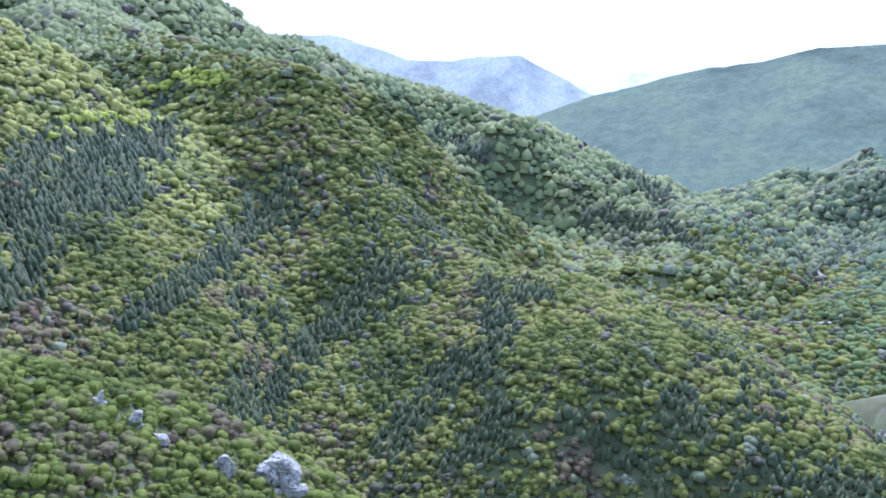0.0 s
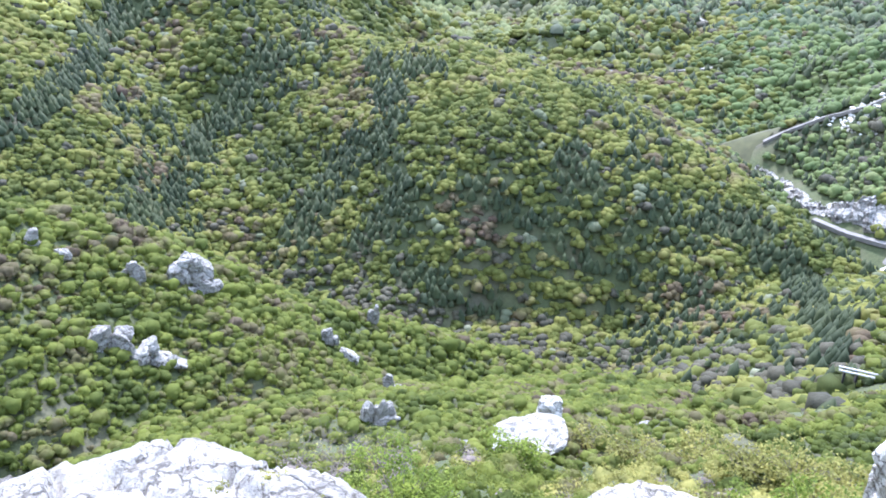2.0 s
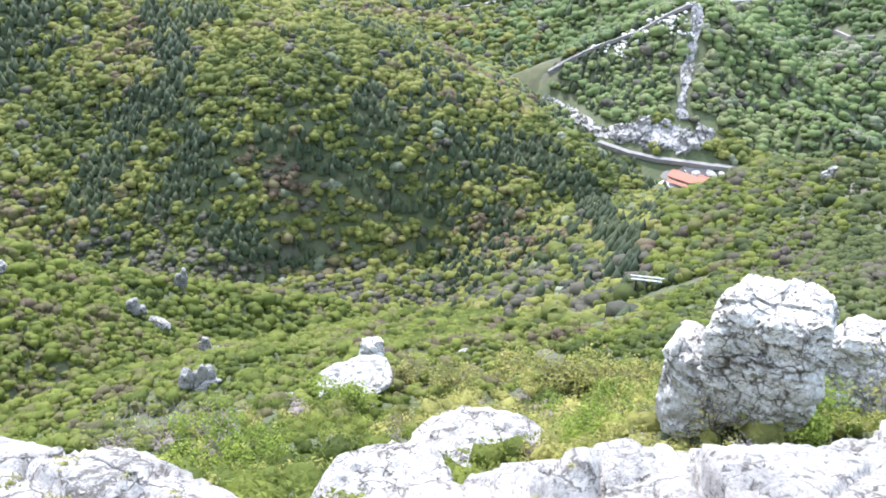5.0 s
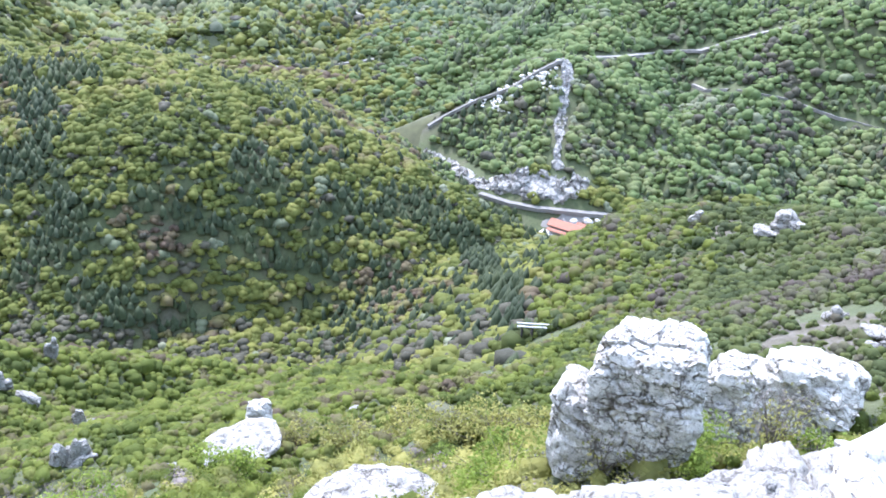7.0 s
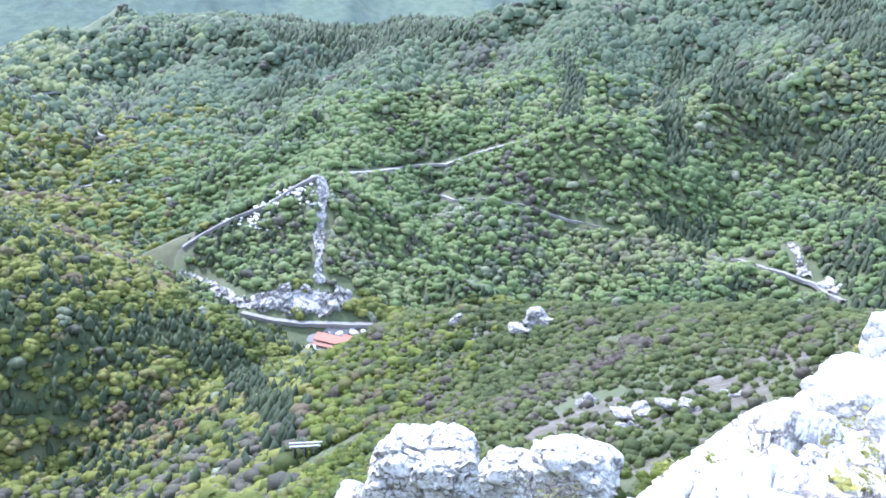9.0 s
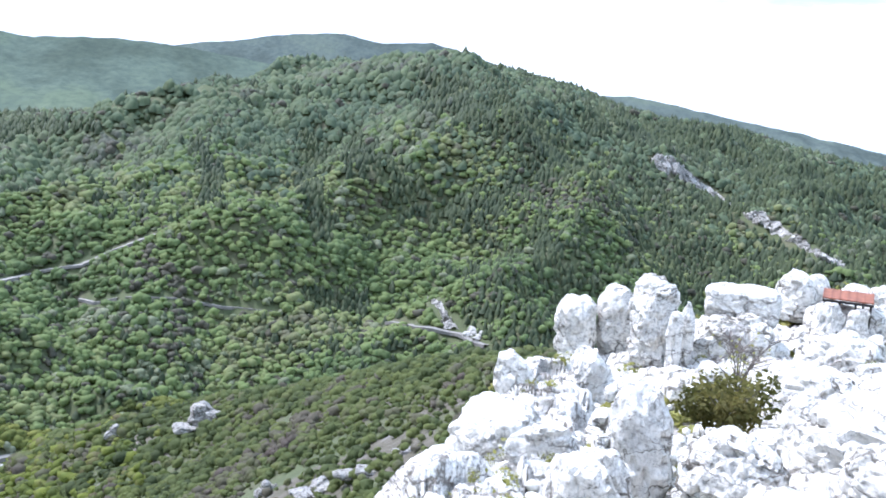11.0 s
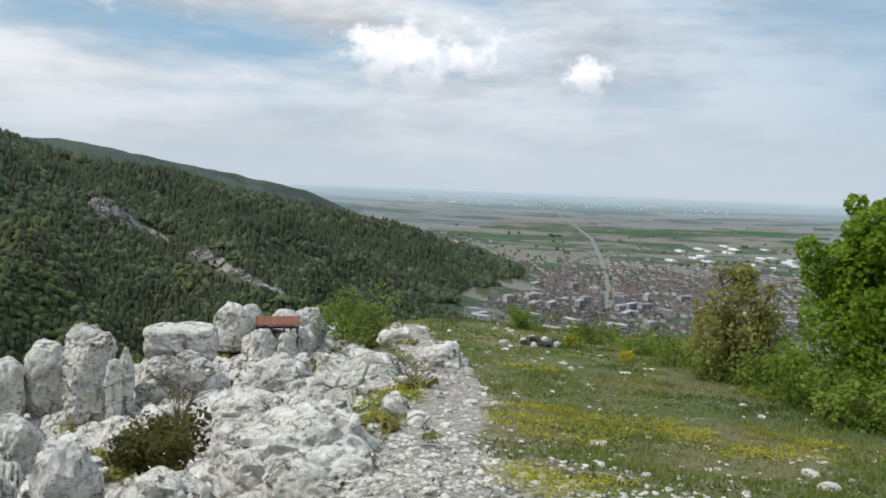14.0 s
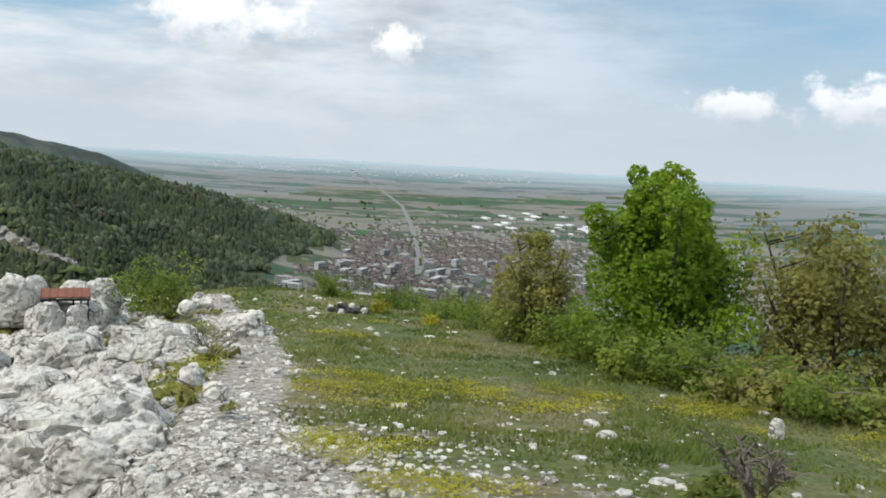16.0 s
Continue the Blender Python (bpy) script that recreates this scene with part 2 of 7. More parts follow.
def land_at(x, y):
    return float(land(np.array([float(x)]), np.array([float(y)]))[0])


def spot(az, el):
    """Where a line of sight from the lookout, az to the left and el up, first meets the land."""
    x, y, _ = place(az, 1)
    r = np.geomspace(6, 4900, 700)
    for _ in range(2):
        under = land(x * r, y * r) > r * math.tan(radians(el))
        k = int(np.argmax(under)) if under.any() else len(r) - 1
        if k == 0 or _:
            break
        r = np.linspace(r[k - 1], r[k], 24)
    return Vector((x * r[k], y * r[k], land_at(x * r[k], y * r[k])))


def on_land(az, d, up=0.0):
    x, y, _ = place(az, d)
    return Vector((x, y, land_at(x, y) + up))

# ---- materials ----
def material(name):
    m = bpy.data.materials.new(name)
    m.use_nodes = True
    nt = m.node_tree
    return m, nt, nt.nodes["Principled BSDF"]


def link(nt, a, b):
    nt.links.new(a, b)


def tex(nt, kind, scale, detail=4.0, rough=0.55, coord=None, **kw):
    n = nt.nodes.new(kind)
    for k, v in kw.items():
        setattr(n, k, v)
    n.inputs["Scale"].default_value = scale
    if "Detail" in n.inputs:
        n.inputs["Detail"].default_value = detail
        n.inputs["Roughness"].default_value = rough
    if coord is not None:
        link(nt, coord, n.inputs["Vector"])
    return n


def ramp(nt, source, stops):
    n = nt.nodes.new("ShaderNodeValToRGB")
    e = n.color_ramp.elements
    while len(e) < len(stops):
        e.new(0.5)
    for k, (p, c) in zip(e, stops):
        k.position, k.color = p, (*c, 1)
    link(nt, source, n.inputs[0])
    return n


def blend(nt, fac, a, b, kind="MIX"):
    n = nt.nodes.new("ShaderNodeMix")
    n.data_type, n.blend_type = "RGBA", kind
    for v, s in ((fac, "Factor"), (a, "A"), (b, "B")):
        if isinstance(v, (int, float)):
            n.inputs[s].default_value = v
        elif isinstance(v, tuple):
            n.inputs[s].default_value = (*v, 1)
        else:
            link(nt, v, n.inputs[s])
    return n.outputs["Result"]


def spread(nt, source, lo, hi, to_lo=0.0, to_hi=1.0):
    n = nt.nodes.new("ShaderNodeMapRange")
    for k, v in (("From Min", lo), ("From Max", hi), ("To Min", to_lo), ("To Max", to_hi)):
        n.inputs[k].default_value = v
    link(nt, source, n.inputs["Value"])
    return n.outputs[0]


def bump(nt, height, strength, distance, bsdf):
    n = nt.nodes.new("ShaderNodeBump")
    n.inputs["Strength"].default_value = strength
    n.inputs["Distance"].default_value = distance
    link(nt, height, n.inputs["Height"])
    link(nt, n.outputs[0], bsdf.inputs["Normal"])


def position(nt):
    return nt.nodes.new("ShaderNodeNewGeometry").outputs["Position"]


def limestone(name, scale=1.0, light=1.0, veins=0.8, rough_at=0.1):
    """White weathered limestone: beige and grey patches, thin dark joints, grey lichen specks, pitted."""
    m, nt, b = material(name)
    p = nt.nodes.new("ShaderNodeTexCoord").outputs["Object"]
    own = nt.nodes.new("ShaderNodeObjectInfo").outputs["Random"]
    big = tex(nt, "ShaderNodeTexNoise", 0.7 / scale, 6, 0.65, p)
    col = ramp(nt, big.outputs["Fac"], [(0.32, (0.37 * light, 0.355 * light, 0.325 * light)), (0.43, (0.67 * light, 0.645 * light, 0.58 * light)),
                                        (0.56, (0.81 * light, 0.78 * light, 0.71 * light)), (0.72, (0.70 * light, 0.64 * light, 0.54 * light))])
    grey = blend(nt, spread(nt, own, 0, 1, 0.0, 0.22), col.outputs[0], (0.44 * light, 0.44 * light, 0.44 * light))
    fine = tex(nt, "ShaderNodeTexNoise", 16.0 / scale, 6, 0.75, p)
    speck = ramp(nt, fine.outputs["Fac"], [(0.34, (0.34, 0.33, 0.32)), (0.45, (0.86, 0.86, 0.85)), (0.58, (1.08, 1.08, 1.08))])
    c1 = blend(nt, 0.85, grey, speck.outputs[0], "MULTIPLY")
    warp = tex(nt, "ShaderNodeTexNoise", 2.2 / scale, 4, 0.6, p)
    off = nt.nodes.new("ShaderNodeVectorMath")
    off.operation = "MULTIPLY_ADD"
    link(nt, warp.outputs["Color"], off.inputs[0])
    off.inputs[1].default_value = (0.5 * scale, 0.5 * scale, 0.5 * scale)
    link(nt, p, off.inputs[2])
    mp = nt.nodes.new("ShaderNodeMapping")
    mp.inputs["Rotation"].default_value = (0.5, 0.35, 0.3)
    mp.inputs["Scale"].default_value = (1.0, 1.3, 2.2)
    link(nt, off.outputs[0], mp.inputs["Vector"])
    joint = tex(nt, "ShaderNodeTexVoronoi", 1.7 / scale, coord=mp.outputs[0], feature="DISTANCE_TO_EDGE")
    gate = tex(nt, "ShaderNodeTexNoise", 1.1 / scale, 3, 0.6, p)
    width = spread(nt, gate.outputs["Fac"], 0.40, 0.62, 0.004, 0.055)
    cut = nt.nodes.new("ShaderNodeMath")
    cut.operation = "DIVIDE"
    link(nt, joint.outputs["Distance"], cut.inputs[0])
    link(nt, width, cut.inputs[1])
    open_ = spread(nt, cut.outputs[0], 0.25, 1.0)
    joint2 = tex(nt, "ShaderNodeTexVoronoi", 5.5 / scale, coord=mp.outputs[0], feature="DISTANCE_TO_EDGE")
    cut2 = nt.nodes.new("ShaderNodeMath")
    cut2.operation = "DIVIDE"
    link(nt, joint2.outputs["Distance"], cut2.inputs[0])
    link(nt, spread(nt, warp.outputs["Fac"], 0.44, 0.70, 0.001, 0.06), cut2.inputs[1])
    fine_open = spread(nt, cut2.outputs[0], 0.2, 1.0)
    c1 = blend(nt, spread(nt, fine_open, 0, 1, veins * 0.55, 0.0), c1, (0.16 * light, 0.13 * light, 0.095 * light))
    c2 = blend(nt, spread(nt, open_, 0, 1, veins, 0.0), c1, (0.10 * light, 0.08 * light, 0.055 * light))
    pit = tex(nt, "ShaderNodeTexNoise", 5.0 / scale, 9, 0.72, p)
    hole = spread(nt, pit.outputs["Fac"], 0.35, 0.43)
    c3 = blend(nt, hole, (0.22 * light, 0.21 * light, 0.19 * light), c2)
    link(nt, c3, b.inputs["Base Color"])
    b.inputs["Roughness"].default_value = 0.94
    b.inputs["Specular IOR Level"].default_value = 0.2
    h = nt.nodes.new("ShaderNodeMath")
    h.operation = "MULTIPLY_ADD"
    link(nt, pit.outputs["Fac"], h.inputs[0])
    h.inputs[1].default_value = 2.2
    hh = nt.nodes.new("ShaderNodeMath")
    hh.operation = "ADD"
    link(nt, open_, hh.inputs[0])
    link(nt, fine_open, hh.inputs[1])
    link(nt, hh.outputs[0], h.inputs[2])
    bump(nt, h.outputs[0], 0.7, 0.7 * rough_at * scale, b)
    return m


def foliage(name, stops, patch=0.02, dim=0.75, subsurface=True, leafy=0.9, relief=0.45, vary=0.5):
    m, nt, b = material(name)
    geo = nt.nodes.new("ShaderNodeNewGeometry")
    own = nt.nodes.new("ShaderNodeAttribute")
    own.attribute_name = "tone"
    n = tex(nt, "ShaderNodeTexNoise", patch, 3, 0.6, geo.outputs["Position"])
    v = nt.nodes.new("ShaderNodeMath")
    v.operation = "MULTIPLY_ADD"
    link(nt, own.outputs["Fac"], v.inputs[0])
    v.inputs[1].default_value = vary
    s = spread(nt, n.outputs["Fac"], 0.32, 0.68, 0.07 - vary / 2, 0.89 - vary / 2)
    link(nt, s, v.inputs[2])
    col = ramp(nt, v.outputs[0], stops)
    g = tex(nt, "ShaderNodeTexNoise", 2.2, 3, 0.7, geo.outputs["Position"])
    d0 = spread(nt, g.outputs["Fac"], 0.3, 0.65, 0.5 * (dim + 1.0), 1.08)
    dm = nt.nodes.new("ShaderNodeMath")
    dm.operation = "MULTIPLY"
    link(nt, d0, dm.inputs[0])
    link(nt, spread(nt, geo.outputs["Random Per Island"], 0, 1, 0.91, 1.09), dm.inputs[1])
    d = dm.outputs[0]
    dd = nt.nodes.new("ShaderNodeCombineColor")
    for i in range(3):
        link(nt, d, dd.inputs[i])
    c = blend(nt, 1.0, col.outputs[0], dd.outputs[0], "MULTIPLY")
    link(nt, c, b.inputs["Base Color"])
    b.inputs["Roughness"].default_value = 0.8
    b.inputs["Specular IOR Level"].default_value = 0.25
    lumps = tex(nt, "ShaderNodeTexNoise", leafy, 3, 0.7, geo.outputs["Position"])
    bump(nt, lumps.outputs["Fac"], relief, 0.6 / leafy, b)
    if subsurface:
        tr = nt.nodes.new("ShaderNodeBsdfTranslucent")
        link(nt, c, tr.inputs["Color"])
        mx = nt.nodes.new("ShaderNodeMixShader")
        mx.inputs[0].default_value = 0.55
        link(nt, b.outputs[0], mx.inputs[1])
        link(nt, tr.outputs[0], mx.inputs[2])
        link(nt, mx.outputs[0], nt.nodes["Material Output"].inputs["Surface"])
    return m


GREENS = [(0.0, (0.071, 0.090, 0.028)), (0.22, (0.115, 0.140, 0.033)), (0.45, (0.174, 0.195, 0.046)), (0.66, (0.257, 0.262, 0.065)),
          (0.82, (0.197, 0.167, 0.086)), (1.0, (0.146, 0.106, 0.074))]
mat_leaf = foliage("broadleaf_crowns", GREENS, 0.012, relief=0.2, vary=0.45)
# across the valley: cooler, paler green, with distance haze mixed into the leaf colour
mat_leaf_far = foliage("haze_cooled_crowns", [(0.0, (0.102, 0.146, 0.062)), (0.3, (0.142, 0.198, 0.076)), (0.6, (0.199, 0.256, 0.092)),
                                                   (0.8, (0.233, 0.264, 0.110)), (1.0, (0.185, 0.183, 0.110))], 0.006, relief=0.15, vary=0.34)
# sunlit patches of the hills, their sunlight put into a lighter yellow-green
mat_leaf_sunlit = foliage("sunlit_tint_crowns", [(0.0, (0.218, 0.244, 0.078)), (0.3, (0.308, 0.324, 0.091)), (0.6, (0.389, 0.389, 0.114)), (1.0, (0.341, 0.324, 0.145))], 0.012)
mat_leaf_bright = foliage("sunlit_bright_crowns", [(0.0, (0.288, 0.336, 0.060)), (0.5, (0.396, 0.432, 0.072)), (1.0, (0.468, 0.480, 0.096))], 0.02)
# farther woods: haze put into the leaf colour, paled here and greyed below
mat_leaf_hazed = foliage("haze_paled_crowns", [(0.0, (0.141, 0.184, 0.088)), (0.35, (0.202, 0.241, 0.101)), (0.62, (0.261, 0.288, 0.119)), (0.8, (0.238, 0.250, 0.128)), (1.0, (0.188, 0.193, 0.120))], 0.008, relief=0.15, vary=0.34)
mat_leaf_high = foliage("haze_greyed_crowns", [(0.0, (0.087, 0.124, 0.080)), (0.35, (0.117, 0.159, 0.090)), (0.62, (0.152, 0.194, 0.098)), (0.8, (0.158, 0.184, 0.110)), (1.0, (0.128, 0.138, 0.103))], 0.007, relief=0.15, vary=0.34)
mat_leaf_bare = foliage("leafless_crowns", [(0.0, (0.034, 0.034, 0.021)), (0.5, (0.048, 0.046, 0.029)), (1.0, (0.062, 0.058, 0.036))], 0.03, subsurface=False)
mat_leaf_pale = foliage("pale_crowns", [(0.0, (0.165, 0.193, 0.110)), (0.5, (0.226, 0.253, 0.149)), (1.0, (0.297, 0.314, 0.209))], 0.03)
mat_pine = foliage("pine_needles", [(0.0, (0.021, 0.032, 0.014)), (0.5, (0.029, 0.041, 0.016)), (1.0, (0.041, 0.053, 0.019))], 0.02, subsurface=False, relief=0.2)
mat_scrub = foliage("scrub_leaves", [(0.0, (0.067, 0.092, 0.018)), (0.35, (0.125, 0.157, 0.029)), (0.6, (0.189, 0.222, 0.041)), (0.8, (0.157, 0.146, 0.065)),
                                     (1.0, (0.135, 0.107, 0.069))], 0.05)
mat_bush = foliage("bush_leaves", [(0.0, (0.120, 0.172, 0.031)), (0.5, (0.209, 0.276, 0.047)), (1.0, (0.316, 0.368, 0.067))], 0.4)
mat_tree_leaf = foliage("tree_leaves", [(0.0, (0.101, 0.182, 0.018)), (0.5, (0.202, 0.314, 0.026)), (1.0, (0.345, 0.440, 0.044))], 0.8)
mat_dull_leaf = foliage("dull_leaves", [(0.0, (0.188, 0.190, 0.060)), (0.5, (0.289, 0.286, 0.083)), (1.0, (0.401, 0.370, 0.113))], 0.5)
mat_juniper = foliage("juniper_needles", [(0.0, (0.054, 0.060, 0.017)), (0.5, (0.090, 0.090, 0.024)), (1.0, (0.144, 0.126, 0.036))], 1.0)
mat_twig = foliage("bare_twigs", [(0.0, (0.10, 0.085, 0.07)), (0.5, (0.16, 0.135, 0.115)), (1.0, (0.22, 0.19, 0.165))], 0.6, subsurface=False)
mat_yellow = foliage("yellow_flowers", [(0.0, (0.258, 0.256, 0.024)), (0.5, (0.426, 0.400, 0.036)), (1.0, (0.547, 0.512, 0.064))], 0.6)
mat_grass = foliage("grass_blades", [(0.0, (0.103, 0.144, 0.031)), (0.4, (0.169, 0.214, 0.044)), (0.7, (0.256, 0.264, 0.076)), (1.0, (0.378, 0.332, 0.152))], 0.5)
mat_rock = limestone("limestone", 1.0, 1.0)
# limestone by place: ledge, slope and far copies darkened so strong light doesn't burn out
mat_rock_near = limestone("dimmed_limestone", 0.5, 0.46, 0.7)
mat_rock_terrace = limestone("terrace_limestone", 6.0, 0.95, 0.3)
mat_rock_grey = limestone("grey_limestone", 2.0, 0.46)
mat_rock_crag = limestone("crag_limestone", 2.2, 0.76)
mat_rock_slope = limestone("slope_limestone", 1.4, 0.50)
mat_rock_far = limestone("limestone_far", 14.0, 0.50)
mat_rock_smooth = limestone("smooth_limestone", 1.3, 1.05, 0.6)
mat_spur_scrub = foliage("spur_scrub_leaves", [(0.0, (0.057, 0.076, 0.030)), (0.35, (0.092, 0.117, 0.039)), (0.6, (0.138, 0.163, 0.051)), (0.8, (0.129, 0.121, 0.081)),
                                               (1.0, (0.127, 0.106, 0.086))], 0.04)


def ground_material():
    m, nt, b = material("hillside_earth")
    p = position(nt)
    n1 = tex(nt, "ShaderNodeTexNoise", 0.03, 6, 0.6, p)
    c1 = ramp(nt, n1.outputs["Fac"], [(0.3, (0.044, 0.058, 0.020)), (0.48, (0.060, 0.074, 0.026)), (0.60, (0.074, 0.076, 0.036)), (0.74, (0.09, 0.084, 0.060))])
    n2 = tex(nt, "ShaderNodeTexNoise", 0.6, 6, 0.7, p)
    c2 = ramp(nt, n2.outputs["Fac"], [(0.35, (0.6, 0.6, 0.55)), (0.6, (1, 1, 1))])
    link(nt, blend(nt, 0.8, c1.outputs[0], c2.outputs[0], "MULTIPLY"), b.inputs["Base Color"])
    b.inputs["Roughness"].default_value = 0.95
    bump(nt, n2.outputs["Fac"], 0.6, 0.5, b)
    return m


def stony_material():
    m, nt, b = material("stony_spur_earth")
    p = position(nt)
    n1 = tex(nt, "ShaderNodeTexNoise", 0.35, 6, 0.7, p)
    c1 = ramp(nt, n1.outputs["Fac"], [(0.32, (0.046, 0.048, 0.022)), (0.46, (0.070, 0.062, 0.040)), (0.56, (0.092, 0.082, 0.062)), (0.68, (0.150, 0.142, 0.124))])
    link(nt, c1.outputs[0], b.inputs["Base Color"])
    b.inputs["Roughness"].default_value = 0.95
    bump(nt, n1.outputs["Fac"], 0.8, 0.8, b)
    return m


def turf_material():
    m, nt, b = material("stony_turf")
    p = position(nt)
    n1 = tex(nt, "ShaderNodeTexNoise", 0.55, 6, 0.62, p)
    grass = ramp(nt, n1.outputs["Fac"], [(0.3, (0.068, 0.096, 0.023)), (0.46, (0.104, 0.130, 0.032)), (0.57, (0.155, 0.148, 0.060)), (0.7, (0.22, 0.180, 0.115))])
    n2 = tex(nt, "ShaderNodeTexNoise", 14, 5, 0.75, p)
    g2 = ramp(nt, n2.outputs["Fac"], [(0.35, (0.35, 0.36, 0.3)), (0.6, (1.1, 1.1, 1.0))])
    gr = blend(nt, 0.9, grass.outputs[0], g2.outputs[0], "MULTIPLY")
    att = nt.nodes.new("ShaderNodeAttribute")
    att.attribute_name = "bare"
    stones = ramp(nt, n2.outputs["Fac"], [(0.3, (0.11, 0.092, 0.072)), (0.48, (0.25, 0.225, 0.19)), (0.62, (0.48, 0.45, 0.41))])
    n3 = tex(nt, "ShaderNodeTexNoise", 2.6, 5, 0.65, p)
    s = nt.nodes.new("ShaderNodeMath")
    s.operation = "ADD"
    link(nt, att.outputs["Fac"], s.inputs[0])
    link(nt, spread(nt, n3.outputs["Fac"], 0.3, 0.7, -0.55, 0.35), s.inputs[1])
    f = spread(nt, s.outputs[0], 0.25, 0.5)
    link(nt, blend(nt, f, gr, stones.outputs[0]), b.inputs["Base Color"])
    b.inputs["Roughness"].default_value = 0.95
    bump(nt, n2.outputs["Fac"], 0.8, 0.05, b)
    return m


def plain_material():
    m, nt, b = material("plain_fields")
    p = position(nt)
    mp = nt.nodes.new("ShaderNodeMapping")
    mp.vector_type = "TEXTURE"
    mp.inputs["Rotation"].default_value = (0, 0, radians(63))
    mp.inputs["Scale"].default_value = (380, 130, 1000)
    link(nt, p, mp.inputs["Vector"])
    v = tex(nt, "ShaderNodeTexVoronoi", 1.0, coord=mp.outputs[0])
    sep = nt.nodes.new("ShaderNodeSeparateColor")
    link(nt, v.outputs["Color"], sep.inputs[0])
    c = ramp(nt, sep.outputs[0], [(0.0, (0.020, 0.038, 0.024)), (0.22, (0.024, 0.066, 0.024)), (0.40, (0.036, 0.066, 0.032)), (0.55, (0.024, 0.100, 0.026)),
                                  (0.70, (0.056, 0.062, 0.042)), (0.74, (0.026, 0.056, 0.030)), (0.93, (0.074, 0.092, 0.036)), (1.0, (0.17, 0.16, 0.13))])
    n = tex(nt, "ShaderNodeTexNoise", 0.02, 5, 0.7, p)
    g = ramp(nt, n.outputs["Fac"], [(0.35, (0.55, 0.6, 0.6)), (0.62, (1, 1, 1))])
    link(nt, blend(nt, 0.7, c.outputs[0], g.outputs[0], "MULTIPLY"), b.inputs["Base Color"])
    b.inputs["Roughness"].default_value = 0.95
    return m


def far_plain_material():
    """The last strip of the plain under the horizon, a backdrop of distance with haze painted into its colour and a
    glow.
    """
    m, nt, b = material("far_plain")
    mp = nt.nodes.new("ShaderNodeMapping")
    mp.vector_type = "TEXTURE"
    mp.inputs["Rotation"].default_value = (0, 0, radians(60))
    mp.inputs["Scale"].default_value = (620, 150, 1000)
    link(nt, position(nt), mp.inputs["Vector"])
    n = tex(nt, "ShaderNodeTexNoise", 1.0, 6, 0.6, mp.outputs[0])
    v = tex(nt, "ShaderNodeTexVoronoi", 1.3, coord=mp.outputs[0])
    sp = nt.nodes.new("ShaderNodeSeparateColor")
    link(nt, v.outputs["Color"], sp.inputs[0])
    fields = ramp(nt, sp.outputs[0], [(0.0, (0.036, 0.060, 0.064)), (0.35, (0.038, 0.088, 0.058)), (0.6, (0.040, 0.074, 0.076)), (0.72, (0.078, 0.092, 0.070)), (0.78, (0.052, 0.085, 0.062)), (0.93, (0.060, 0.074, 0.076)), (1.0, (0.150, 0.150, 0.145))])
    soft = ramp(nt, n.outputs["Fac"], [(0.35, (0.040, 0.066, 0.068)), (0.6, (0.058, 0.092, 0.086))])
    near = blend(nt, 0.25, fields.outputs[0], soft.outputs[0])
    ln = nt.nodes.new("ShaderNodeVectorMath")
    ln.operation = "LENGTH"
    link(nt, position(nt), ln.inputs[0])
    # painted haze: the fields fade to pale blue with distance
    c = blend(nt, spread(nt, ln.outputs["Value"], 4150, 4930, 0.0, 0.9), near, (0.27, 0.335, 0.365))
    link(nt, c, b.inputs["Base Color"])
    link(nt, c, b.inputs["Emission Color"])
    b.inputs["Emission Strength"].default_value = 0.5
    b.inputs["Roughness"].default_value = 1.0
    return m


mat_earth, mat_turf, mat_plain, mat_far_plain, mat_stony = ground_material(), turf_material(), plain_material(), far_plain_material(), stony_material()


def part(name, bm, mat, parent=None, label=""):
    me = bpy.data.meshes.new(name)
    bm.to_mesh(me)
    bm.free()
    if mat:
        me.materials.append(mat)
    ob = new(name, me)
    if parent:
        ob.parent = parent
    return tagged(ob, label=label)


def raw(name, verts, faces, mat, smooth=False, tone=None):
    """A mesh object from numpy arrays of corners and of triangles or quads."""
    me = bpy.data.meshes.new(name)
    k = faces.shape[1]
    me.vertices.add(len(verts))
    me.vertices.foreach_set("co", np.ascontiguousarray(verts, np.float32).ravel())
    me.loops.add(faces.size)
    me.loops.foreach_set("vertex_index", np.ascontiguousarray(faces, np.int32).ravel())
    me.polygons.add(len(faces))
    me.polygons.foreach_set("loop_start", np.arange(0, faces.size, k, dtype=np.int32))
    me.polygons.foreach_set("use_smooth", np.full(len(faces), smooth))
    for mm in (mat if isinstance(mat, list) else [mat]):
        me.materials.append(mm)
    if tone is not None:
        me.attributes.new("tone", "FLOAT", "POINT").data.foreach_set("value", np.ascontiguousarray(tone, np.float32))
    me.update(calc_edges=True)
    return new(name, me)


# ---- directions ----
def inside_az(x, y):
    return np.degrees(np.arctan2(-x, y))


def in_strips(a, e, rows):
    """How deep each sight (direction, height) lies inside the strips: lines of sights, each with its half width in degrees."""
    deep = np.zeros(len(a))
    for half, pts in rows:
        d, _, _, _ = along(a, e, [(p[0], p[1], 0.0) for p in pts])
        deep = np.maximum(deep, np.clip(1.6 - d / half, 0, 1))
    return deep


